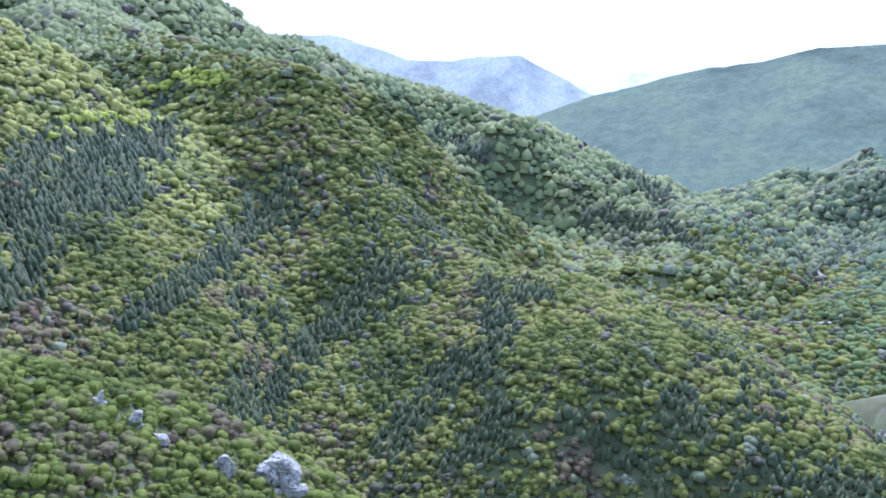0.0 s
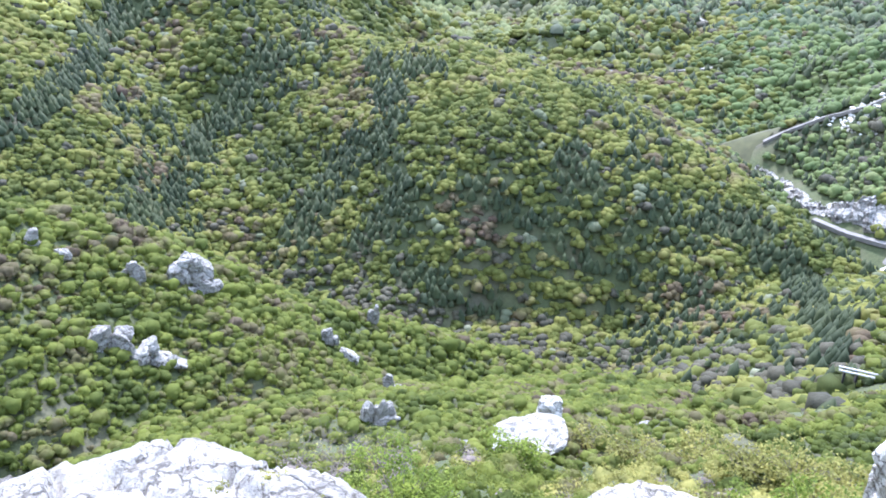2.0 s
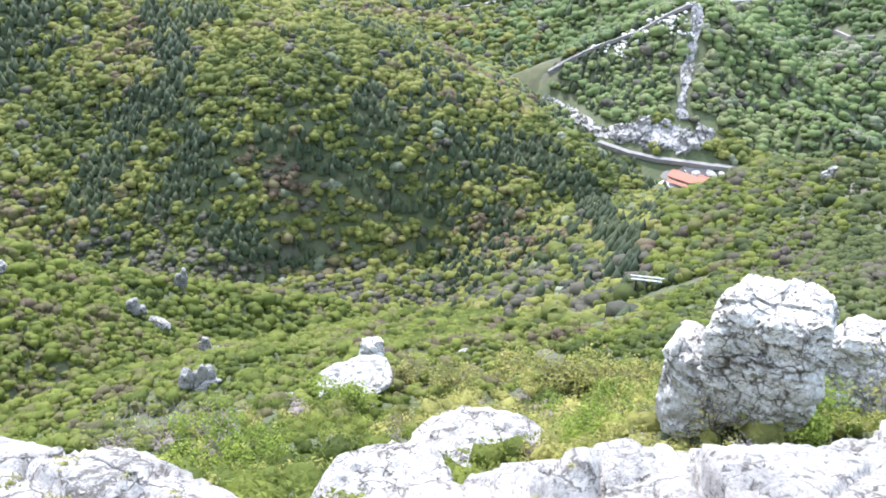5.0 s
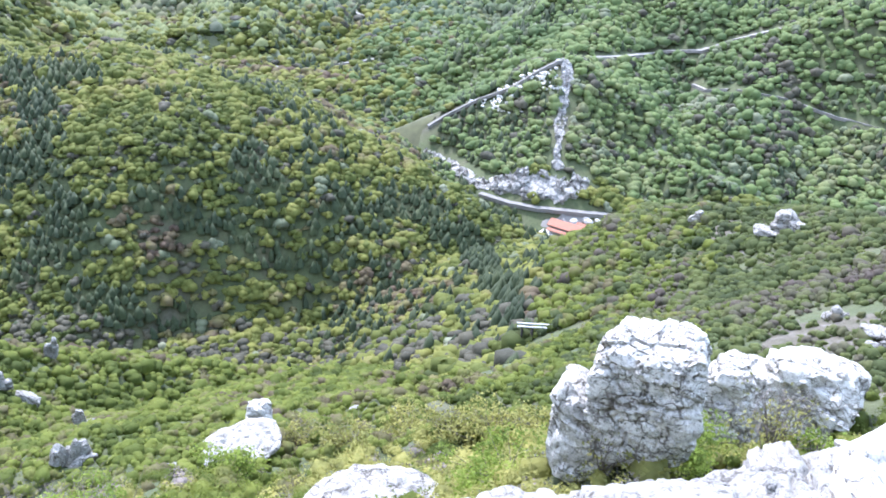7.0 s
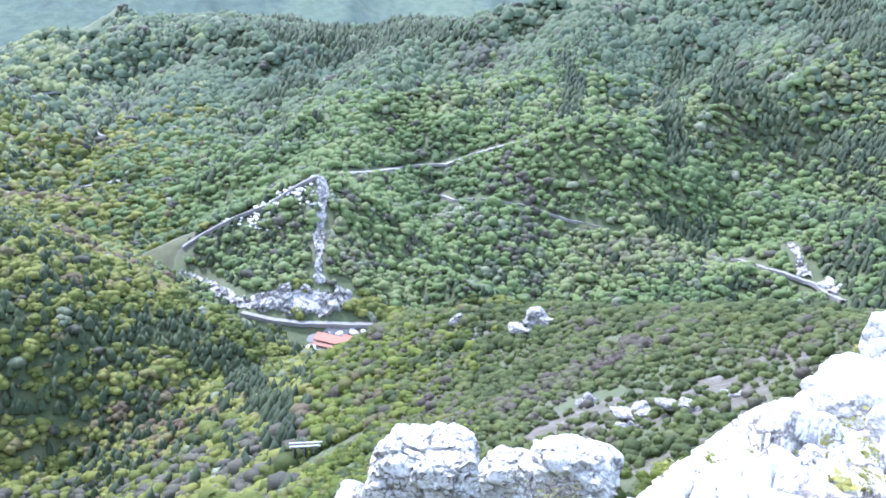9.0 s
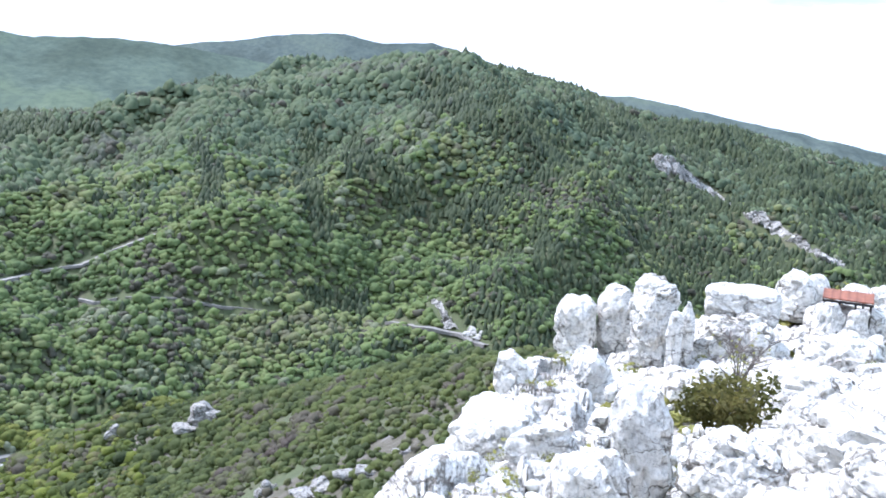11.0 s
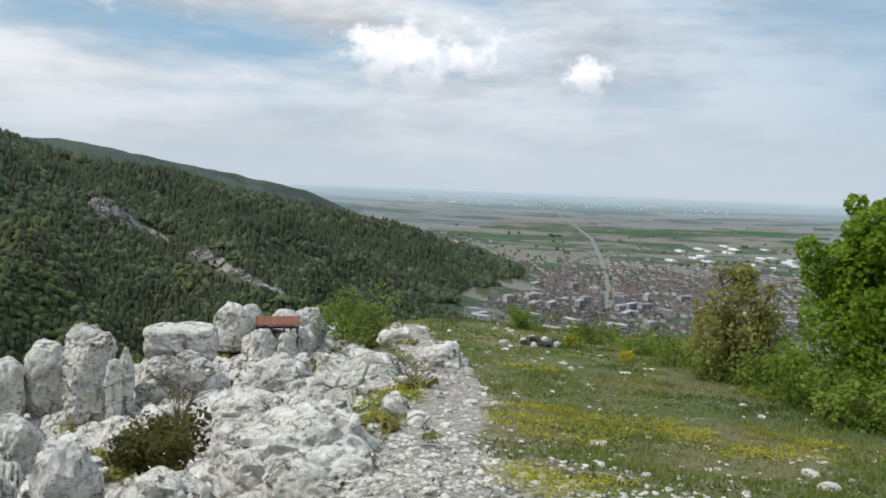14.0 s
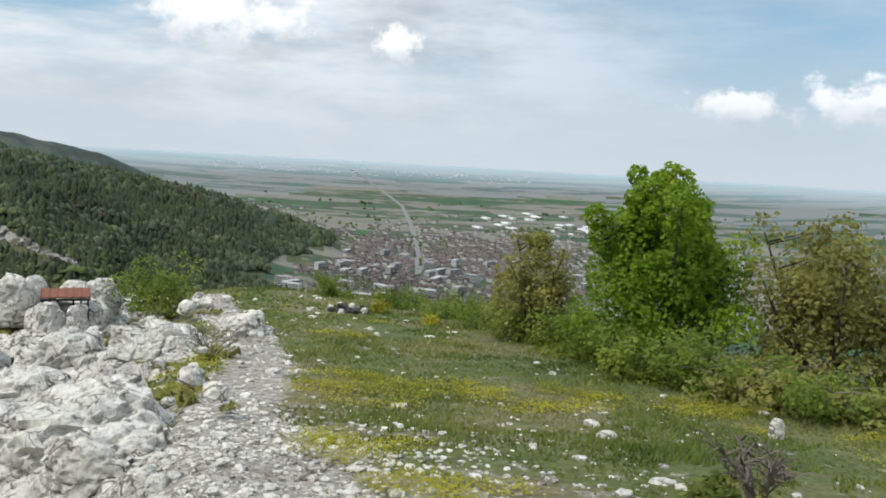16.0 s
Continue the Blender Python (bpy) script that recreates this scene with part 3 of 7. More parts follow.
# ---- the ground, one sheet from the lookout to the horizon ----
def build_ground():
    az = np.radians(np.concatenate([np.arange(34, -158, -0.50), np.arange(-158, -326, -2.0)]))
    rr = np.concatenate([[0.02], np.geomspace(0.5, 60, 110), np.geomspace(60, 1500, 140)[1:], np.geomspace(1500, 4960, 48)[1:]])
    A, R = np.meshgrid(az, rr, indexing="ij")
    x, y = -R * np.sin(A), R * np.cos(A)
    z = land(x.ravel(), y.ravel()).reshape(x.shape)
    verts = np.stack([x, y, z], -1).reshape(-1, 3)
    na, nr = A.shape
    i, j = np.meshgrid(np.arange(na), np.arange(nr - 1), indexing="ij")
    i2 = (i + 1) % na
    faces = np.stack([i * nr + j, i * nr + j + 1, i2 * nr + j + 1, i2 * nr + j], -1).reshape(-1, 4)
    ob = raw("ground", verts, faces, [mat_earth, mat_turf, mat_plain, mat_far_plain, mat_stony], True)
    cx, cy, cz = [verts[faces, k].mean(1) for k in range(3)]
    cr = np.hypot(cx, cy)
    d, (hz, hw), side, run = along(cx, cy, HILL)
    jag = fbm(cx / 3, cy / 3, 61, 3) * 3
    mi = np.zeros(len(faces), np.int32)
    mi[(d + jag < np.where(side > 0, hw + 1, 14)) & (cr < 60)] = 1
    mi[(cr > 1000) & (np.abs(cz - np.maximum(plain_height(cr), -250)) < 14 + 12 * jag / 3) & (cx > 300) & (cy < 600)] = 2
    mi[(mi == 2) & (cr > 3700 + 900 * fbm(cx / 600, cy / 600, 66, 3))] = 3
    stony = in_strips(inside_az(cx, cy), np.degrees(np.arctan2(cz, cr)), STONY) + 0.8 * fbm(cx / 9, cy / 9, 68, 3)
    mi[(mi == 0) & (cr > 45) & (cr < 330) & (inside_az(cx, cy) < -42) & (stony > np.where(cz > -185, 0.25, 9))] = 4
    ob.data.polygons.foreach_set("material_index", mi)
    # bare stony strips: the trodden path along the top and the rocky rim
    px, py = verts[:, 0], verts[:, 1]
    path = [place(-112, 3.0), place(-110, 5.5), place(-108.5, 8), place(-110.5, 11), place(-109.5, 15), place(-107.5, 19), place(-106.5, 24)]
    dp, _, _, _ = along(px, py, path)
    rim, _, _, _ = along(px, py, RIM)
    bare = np.clip(1.0 - dp / 0.75, 0, 1) + np.clip(1.0 - rim / 3.5, 0, 0.8) + np.clip(0.60 - np.hypot(px - 4.2, py + 1.2) / 5.5, 0, 0.55) + 0.12
    at = ob.data.attributes.new("bare", "FLOAT", "POINT")
    at.data.foreach_set("value", np.clip(bare, 0, 1).astype(np.float32))
    return tagged(ob, label="one sheet of hilltop turf, wooded slopes, valley and farmed plain", category="ground", kind="structure")


build_ground()


def plain_colour(name, colour, rough=0.8, vary=0.25, scale=3.0, metal=0.0):
    m, nt, b = material(name)
    n = tex(nt, "ShaderNodeTexNoise", scale, 5, 0.65, nt.nodes.new("ShaderNodeTexCoord").outputs["Object"])
    info = nt.nodes.new("ShaderNodeObjectInfo")
    lo, hi = tuple(c * (1 - vary) for c in colour), tuple(min(1, c * (1 + vary)) for c in colour)
    c = ramp(nt, n.outputs["Fac"], [(0.3, lo), (0.7, hi)])
    k = nt.nodes.new("ShaderNodeCombineColor")
    for i in range(3):
        link(nt, spread(nt, info.outputs["Random"], 0, 1, 1 - vary, 1 + vary * 0.5), k.inputs[i])
    link(nt, blend(nt, 1.0, c.outputs[0], k.outputs[0], "MULTIPLY"), b.inputs["Base Color"])
    b.inputs["Roughness"].default_value, b.inputs["Metallic"].default_value = rough, metal
    bump(nt, n.outputs["Fac"], 0.3, 0.02, b)
    return m


mat_road = plain_colour("pale_gravel_road", (0.185, 0.175, 0.155), 0.95, 0.2, 0.3)
mat_asphalt = plain_colour("grey_asphalt", (0.16, 0.16, 0.16), 0.9, 0.2, 0.3)
mat_roof = plain_colour("terracotta_tiles", (0.235, 0.095, 0.056), 0.85, 0.2, 1.0)
mat_townroof = plain_colour("town_roof_tiles", (0.080, 0.062, 0.054), 0.85, 0.5, 0.4)
mat_wall = plain_colour("pale_render", (0.36, 0.35, 0.33), 0.9, 0.45, 0.5)
mat_block = plain_colour("concrete_panels", (0.36, 0.36, 0.36), 0.9, 0.35, 0.3)
mat_glass = plain_colour("dark_window", (0.03, 0.035, 0.04), 0.25, 0.2)
mat_rust = plain_colour("rust_orange_sheet", (0.17, 0.060, 0.030), 0.75, 0.3, 6.0)
mat_dark = plain_colour("charred_wood", (0.025, 0.022, 0.02), 0.9, 0.3, 8.0)
mat_bark = plain_colour("grey_bark", (0.085, 0.07, 0.058), 0.95, 0.3, 9.0)
mat_far_white = plain_colour("far_white_walls", (0.80, 0.80, 0.80), 0.9, 0.2, 0.3)
mat_white = plain_colour("white_paint", (0.42, 0.42, 0.41), 0.6, 0.1, 1.0)
mat_field = plain_colour("dry_meadow", (0.052, 0.054, 0.022), 0.95, 0.4, 0.08)

# ---- roads and paths ----
def sights(rows, step=0.25):
    """Points on the land along a line of (direction, height in degrees) sights."""
    pts = []
    for (a, e), (b, f) in zip(rows, rows[1:]):
        n = max(2, int(max(abs(b - a), abs(f - e)) / step))
        pts += [spot(a + (b - a) * k / n, e + (f - e) * k / n) for k in range(n)]
    return pts + [spot(*rows[-1])]


def ribbon(name, label, pts, width, mat, lift=0.4):
    """A road: a slab that lies on the land along a line of points."""
    verts, faces = [], []
    for k, p in enumerate(pts):
        d = (pts[min(k + 1, len(pts) - 1)] - pts[max(k - 1, 0)])
        n = Vector((-d.y, d.x, 0)).normalized() * width / 2
        z = max(land_at(p.x, p.y), land_at(p.x + n.x, p.y + n.y), land_at(p.x - n.x, p.y - n.y)) + lift
        for q, h in ((p + n, z), (p - n, z), (p - n, z - 2.5), (p + n, z - 2.5)):
            verts.append((q.x, q.y, h))
        if k:
            b = 4 * k
            faces += [(b - 4 + i, b - 4 + (i + 1) % 4, b + (i + 1) % 4, b + i) for i in range(4)]
    return tagged(raw(name, np.array(verts), np.array(faces), mat), label=label, category="road", kind="structure")


LANES = []
for rows, width, label in (
        ([(-30.7, -17.44), (-32.0, -16.61), (-33.9, -15.61), (-36.2, -14.62), (-38.0, -13.35), (-39.8, -12.27)], 3.5, "pale stony path climbing a wooded spur"),
        ([(-40.0, -12.26), (-43.5, -11.84), (-46.4, -11.25), (-48.5, -10.93), (-50.1, -10.11), (-53.0, -8.97)], 5.5, "pale gravel road across the wooded slope"),
        ([(-19.5, -13.66), (-21.3, -14.0), (-23.6, -13.69), (-27.5, -13.01)], 6, "valley road below wooded slopes"),
        ([(-21.6, -8.07), (-24.1, -7.53)], 4, "pale road far up the valley"),
        ([(-23.0, -9.16), (-24.5, -9.76), (-26.2, -10.5)], 4, "pale road far up the valley"),
        ([(-34.8, -21.8), (-37.0, -22.28), (-39.1, -22.47), (-42.4, -22.41), (-45.0, -22.25)], 4.5, "grey valley road under a cliff"),
        ([(-48.4, -13.07), (-49.3, -13.3), (-50.7, -13.04)], 3, "short pale track in the wood"),
        ([(-68.7, -14.59), (-71.9, -14.87), (-73.9, -15.34), (-75.8, -15.87)], 5, "pale road below a rock scar"),
        ([(-51.2, -12.97), (-54.3, -13.08), (-57.5, -13.75), (-60.7, -13.98)], 1.6, "faint track through the wood")):
    line = sights(rows)
    LANES.append((line, width))
    ribbon("road", label, line, width, mat_road)

SCARS = [(sights(rows, 0.5), w) for rows, w in (
    ([(-39.8, -12.45), (-40.5, -14.99), (-40.0, -16.92), (-40.1, -19.2), (-40.5, -20.7)], 6), ([(-30.7, -19.16), (-32.6, -19.82), (-35.2, -21.0), (-39.3, -20.9), (-42.4, -20.02)], 9),
    ([(-86.2, -2.55), (-88.9, -3.8), (-91.1, -4.9)], 12), ([(-92.3, -5.64), (-94.5, -6.57), (-97.8, -8.05)], 10),
    ([(-71.7, -12.96), (-73.5, -14.89)], 8))]

# ---- woods ----
def ball(level, seed, wobble, top=False):
    """A lumpy crown of triangles, radius 1, about the origin."""
    bm = bmesh.new()
    bmesh.ops.create_icosphere(bm, subdivisions=level, radius=1)
    rnd = random.Random(seed)
    for v in bm.verts:
        v.co *= 1 + rnd.uniform(-wobble, wobble)
    if top:
        bmesh.ops.delete(bm, geom=[f for f in bm.faces if f.calc_center_median().z < -0.35], context="FACES")
    bmesh.ops.triangulate(bm, faces=bm.faces)
    bm.verts.ensure_lookup_table()
    v = np.array([p.co[:] for p in bm.verts])
    f = np.array([[q.index for q in p.verts] for p in bm.faces])
    bm.free()
    return v, f


def tuft(seed, n, leaf, core=0.72, level=2):
    """A leafy crown, radius 1: a lumpy core under n loose leaf clumps that face outward at random."""
    v, f = ball(level, seed, 0.3 if level > 1 else 0.34, True)
    v = v * core
    rng = np.random.default_rng(seed)
    d = rng.normal(size=(n, 3))
    d[:, 2] = np.abs(d[:, 2]) * 1.1 - 0.25
    d /= np.linalg.norm(d, axis=1)[:, None]
    lump = 1 + 0.22 * np.sin(3.1 * d[:, 0] + seed) * np.cos(2.7 * d[:, 1] - seed)
    c = d * (lump * rng.uniform(0.72, 1.05, n))[:, None]
    nrm = d + rng.normal(size=(n, 3)) * 0.55
    nrm /= np.linalg.norm(nrm, axis=1)[:, None]
    t1 = np.cross(nrm, rng.normal(size=(n, 3)))
    t1 /= np.linalg.norm(t1, axis=1)[:, None]
    t2 = np.cross(nrm, t1)
    s = leaf * rng.uniform(0.6, 1.3, n)[:, None]
    tri = np.stack([c + t1 * s, c - t1 * s * 0.5 + t2 * s * 0.85, c - t1 * s * 0.5 - t2 * s * 0.85], 1).reshape(-1, 3)
    return np.concatenate([v, tri]), np.concatenate([f, np.arange(3 * n).reshape(-1, 3) + len(v)])


def scatter(name, shapes, at, size, mat, seed, stretch=1.0, smooth=False):
    """Many crowns of a few shapes, at the points given, in one mesh."""
    rng = np.random.default_rng(seed)
    vs, fs, ts, base = [], [], [], 0
    tone = rng.uniform(0, 1, len(at))
    kind = rng.integers(0, len(shapes), len(at))
    for k, (v, f) in enumerate(shapes):
        m = kind == k
        n = int(m.sum())
        if not n:
            continue
        a = rng.uniform(0, 2 * math.pi, n)
        c, s = np.cos(a)[:, None], np.sin(a)[:, None]
        sx = size[m][:, None] * rng.uniform(0.8, 1.2, n)[:, None]
        sy = size[m][:, None] * rng.uniform(0.8, 1.2, n)[:, None]
        sz = size[m][:, None] * stretch * rng.uniform(0.8, 1.25, n)[:, None]
        p = np.stack([(v[:, 0] * c - v[:, 1] * s) * sx, (v[:, 0] * s + v[:, 1] * c) * sy, v[:, 2] * sz], -1) + at[m][:, None, :]
        vs.append(p.reshape(-1, 3))
        fs.append((f[None] + (np.arange(n) * len(v))[:, None, None] + base).reshape(-1, 3))
        ts.append(np.repeat(tone[m], len(v)))
        base += n * len(v)
    return raw(name, np.concatenate(vs), np.concatenate(fs), mat, smooth, np.concatenate(ts))


def seen_from_top(x, y, z, margin):
    """Whether a spot on the land can be seen from the lookout, with a margin of height."""
    ok = np.ones(len(x), bool)
    for t in np.linspace(0.03, 0.97, 60):
        h = land_fast(x * t, y * t)
        ok &= h < z * t + margin
    return ok


# a coarse copy of the land on a polar grid, for quick looks
GA = np.linspace(-160, 36, 500)
GR = np.geomspace(2, 4900, 400)
_a, _r = np.meshgrid(np.radians(GA), GR, indexing="ij")
GZ = land((-_r * np.sin(_a)).ravel(), (_r * np.cos(_a)).ravel()).reshape(_a.shape)


def land_fast(x, y):
    r = np.maximum(np.hypot(x, y), 2.01)
    a = np.degrees(np.arctan2(-x, y))
    i = np.clip((a - GA[0]) / (GA[1] - GA[0]), 0, len(GA) - 1.001)
    j = np.clip(np.log(r / GR[0]) / math.log(GR[1] / GR[0]), 0, len(GR) - 1.001)
    i0, j0 = i.astype(int), j.astype(int)
    u, w = i - i0, j - j0
    return (GZ[i0, j0] * (1 - u) + GZ[i0 + 1, j0] * u) * (1 - w) + (GZ[i0, j0 + 1] * (1 - u) + GZ[i0 + 1, j0 + 1] * u) * w


def spots(az, el):
    """Where many lines of sight from the lookout first meet the land."""
    az, el = np.radians(np.asarray(az, float)), np.tan(np.radians(np.asarray(el, float)))
    r = np.geomspace(20, 4800, 900)
    x, y = -np.sin(az)[:, None] * r, np.cos(az)[:, None] * r
    under = land_fast(x.ravel(), y.ravel()).reshape(x.shape) > el[:, None] * r
    q = r[np.argmax(under, axis=1)]
    x, y = -np.sin(az) * q, np.cos(az) * q
    return np.stack([x, y, land(x, y)], -1)


def grow(rng, r0, r1, gap, az0=34, az1=-156):
    """Spots spread over the land between two distances; the gap between them grows as gap(distance)."""
    xs, ys = [], []
    r = r0
    while r < r1:
        s = gap(r)
        n = int(abs(radians(az1 - az0)) * r / s)
        a = np.radians(az0 + (az1 - az0) * (np.arange(n) + rng.uniform(-0.45, 0.45, n)) / n)
        q = r + rng.uniform(-0.6, 0.6, n) * s
        xs.append(-q * np.sin(a))
        ys.append(q * np.cos(a))
        r += s
    return np.concatenate(xs), np.concatenate(ys)


MEADOW, INN, PIPE = spot(-28.0, -18.1), spot(-41.4, -23.9), spot(-38.6, -31.9)
PIPE_END = Vector(place(-42.6, math.hypot(PIPE.x, PIPE.y) * 1.01, PIPE.z))
PIPE_GAP = [(PIPE.x * 0.97, PIPE.y * 0.97, 0.0), (PIPE_END.x * 0.97, PIPE_END.y * 0.97, 0.0)]


def lobes(seed, n, leaf=0, leaf_size=0.3, reach=0.5, top=0.62):
    """A broad crown, about 1 in radius: n overlapping lumps, with a few loose leaf clumps on them."""
    rng = np.random.default_rng(seed)
    parts = []
    for k in range(n):
        v, f = ball(1, seed * 7 + k, 0.22, True)
        t = 2 * math.pi * (k + rng.uniform(-0.3, 0.3)) / max(n - 1, 1)
        c = np.array([0, 0, 0.25]) if k == 0 else np.array([math.cos(t) * reach, math.sin(t) * reach, rng.uniform(-0.35, 0.2)])
        parts.append((v * (rng.uniform(0.62, 0.75) if n > 1 else 0.95) + c, f))
    vs, fs, base = [], [], 0
    for v, f in parts:
        vs.append(v)
        fs.append(f + base)
        base += len(v)
    if leaf:
        d = rng.normal(size=(leaf, 3))
        d[:, 2] = np.abs(d[:, 2]) - 0.2
        d /= np.linalg.norm(d, axis=1)[:, None]
        c = d * rng.uniform(0.75, 1.1, leaf)[:, None] * np.array([1, 1, 0.85])
        t1 = np.cross(d + rng.normal(size=(leaf, 3)) * 0.5, rng.normal(size=(leaf, 3)))
        t1 /= np.linalg.norm(t1, axis=1)[:, None]
        t2 = np.cross(d, t1)
        q = leaf_size * rng.uniform(0.6, 1.3, leaf)[:, None]
        vs.append(np.stack([c + t1 * q, c - t1 * q * 0.5 + t2 * q * 0.85, c - t1 * q * 0.5 - t2 * q * 0.85], 1).reshape(-1, 3))
        fs.append(np.arange(3 * leaf).reshape(-1, 3) + base)
    return np.concatenate(vs), np.concatenate(fs)


def dome(seed, tall=1.0, sides=5, point=0.0):
    """A small crown of few faces: a ragged ring, a shoulder and a top."""
    rng = np.random.default_rng(seed)
    v = []
    for z, q in ((-0.45, 0.95), (0.35, 0.72 - 0.22 * point)):
        for i in range(sides):
            t = 2 * math.pi * (i + 0.5 * (z > 0)) / sides + rng.uniform(-0.25, 0.25)
            p = q * rng.uniform(0.75, 1.2)
            v.append((p * math.cos(t), p * math.sin(t), tall * (z + rng.uniform(-0.15, 0.15))))
    v.append((rng.uniform(-0.15, 0.15), rng.uniform(-0.15, 0.15), tall * (0.95 + 0.35 * point)))
    f = []
    for i in range(sides):
        j = (i + 1) % sides
        f += [(i, j, sides + i), (j, sides + j, sides + i), (sides + i, sides + j, 2 * sides)]
    return np.array(v), np.array(f)


# stands of dark pine, bare brown wood and wood coloured as if sunlit, as (half width, sights along the middle) in
# degrees
PINES = [(1.2, ((26.4, -6.6), (22.8, -5.9), (18.5, -5.1))), (1.8, ((27.5, -9.5), (23.2, -8.3), (20.5, -7.2))), (1.6, ((27, -14), (25.2, -11.5))),
         (0.9, ((10.1, -6.7), (13.0, -10.6), (16.2, -13.6), (19.5, -16.5))), (1.1, ((2.8, -12.8), (8.5, -18.0), (10.7, -21.1), (13.8, -23.2))),
         (0.7, ((-4.0, -13.6), (-9.0, -13.9))), (1.1, ((-5.0, -14.5), (-6.0, -17.2), (-1.8, -19.8), (1.6, -24.9))), (0.6, ((-18.4, -18.9), (-19.9, -21.6))),
         (0.35, ((18.3, -2.9), (17.2, -2.7))), (0.3, ((1.9, -2.5), (1.0, -2.9))), (0.4, ((-0.1, -4.1), (-3.7, -4.4))), (0.45, ((-10.6, -8.6), (-15.2, -8.5), (-18.6, -9.6))),
         (0.4, ((-11.8, -5.1), (-15.3, -6.4))), (1.1, ((-5.5, -20.1), (-6.8, -23.1), (-3.3, -25.5))), (1.0, ((-6.2, -27.7), (-12.6, -29.5))),
         (0.9, ((-11.0, -22.0), (-17.4, -24.6))), (0.7, ((-18.2, -25.8), (-22.7, -26.5))), (0.9, ((-24.4, -22.3), (-30.5, -22.4), (-34.7, -25.3), (-38.6, -28.7))),
         (0.6, ((-18.0, -19.5), (-18.3, -22.0))), (0.8, ((-44.3, -2.6), (-39.2, -4.8), (-36.7, -7.5))), (0.9, ((-63.0, -2.5), (-62.8, -5.8), (-63.9, -7.9))),
         (1.2, ((-65.9, -2.9), (-70.6, -6.2), (-75.2, -6.2))), (0.6, ((-62.8, -12.5), (-66.7, -13.1))), (0.5, ((-36.2, -3.2), (-49.1, -2.0))),
         (0.6, ((-55.8, -3.3), (-57.0, -6.5))), (1.0, ((-79.0, -7.8), (-81.3, -10.8))), (0.9, ((-81.2, 0.4), (-85.0, -0.5), (-90.4, -1.0), (-94.3, -2.2))),
         (0.9, ((-92, -2.6), (-98.2, -3.4), (-103.9, -4.3), (-108.6, -5.5))), (1.3, ((-70.7, 1.5), (-75.3, 0.0), (-79.7, -2.4)))]
BARE = [(1.7, ((4, -28), (-8, -30.5), (-20, -33), (-33, -32.5), (-44.5, -28.8))), (0.9, ((-52.1, -10.8), (-54.3, -12.5), (-54.3, -16.0))), (1.3, ((-86.0, -7.0), (-89.9, -8.6))), (0.7, ((-78, -5.0), (-84, -5.6)))]
BRIGHT = [(0.45, ((19.4, -2.4), (17.8, -1.5), (14.3, -0.9))), (0.4, ((24.5, -4.6), (21.2, -3.9), (18.1, -4.1)))]
BLOSSOM = [(0.7, ((-51.0, -17.6), (-55.6, -17.6))), (0.5, ((-47.0, -13.6), (-50.0, -14.2)))]


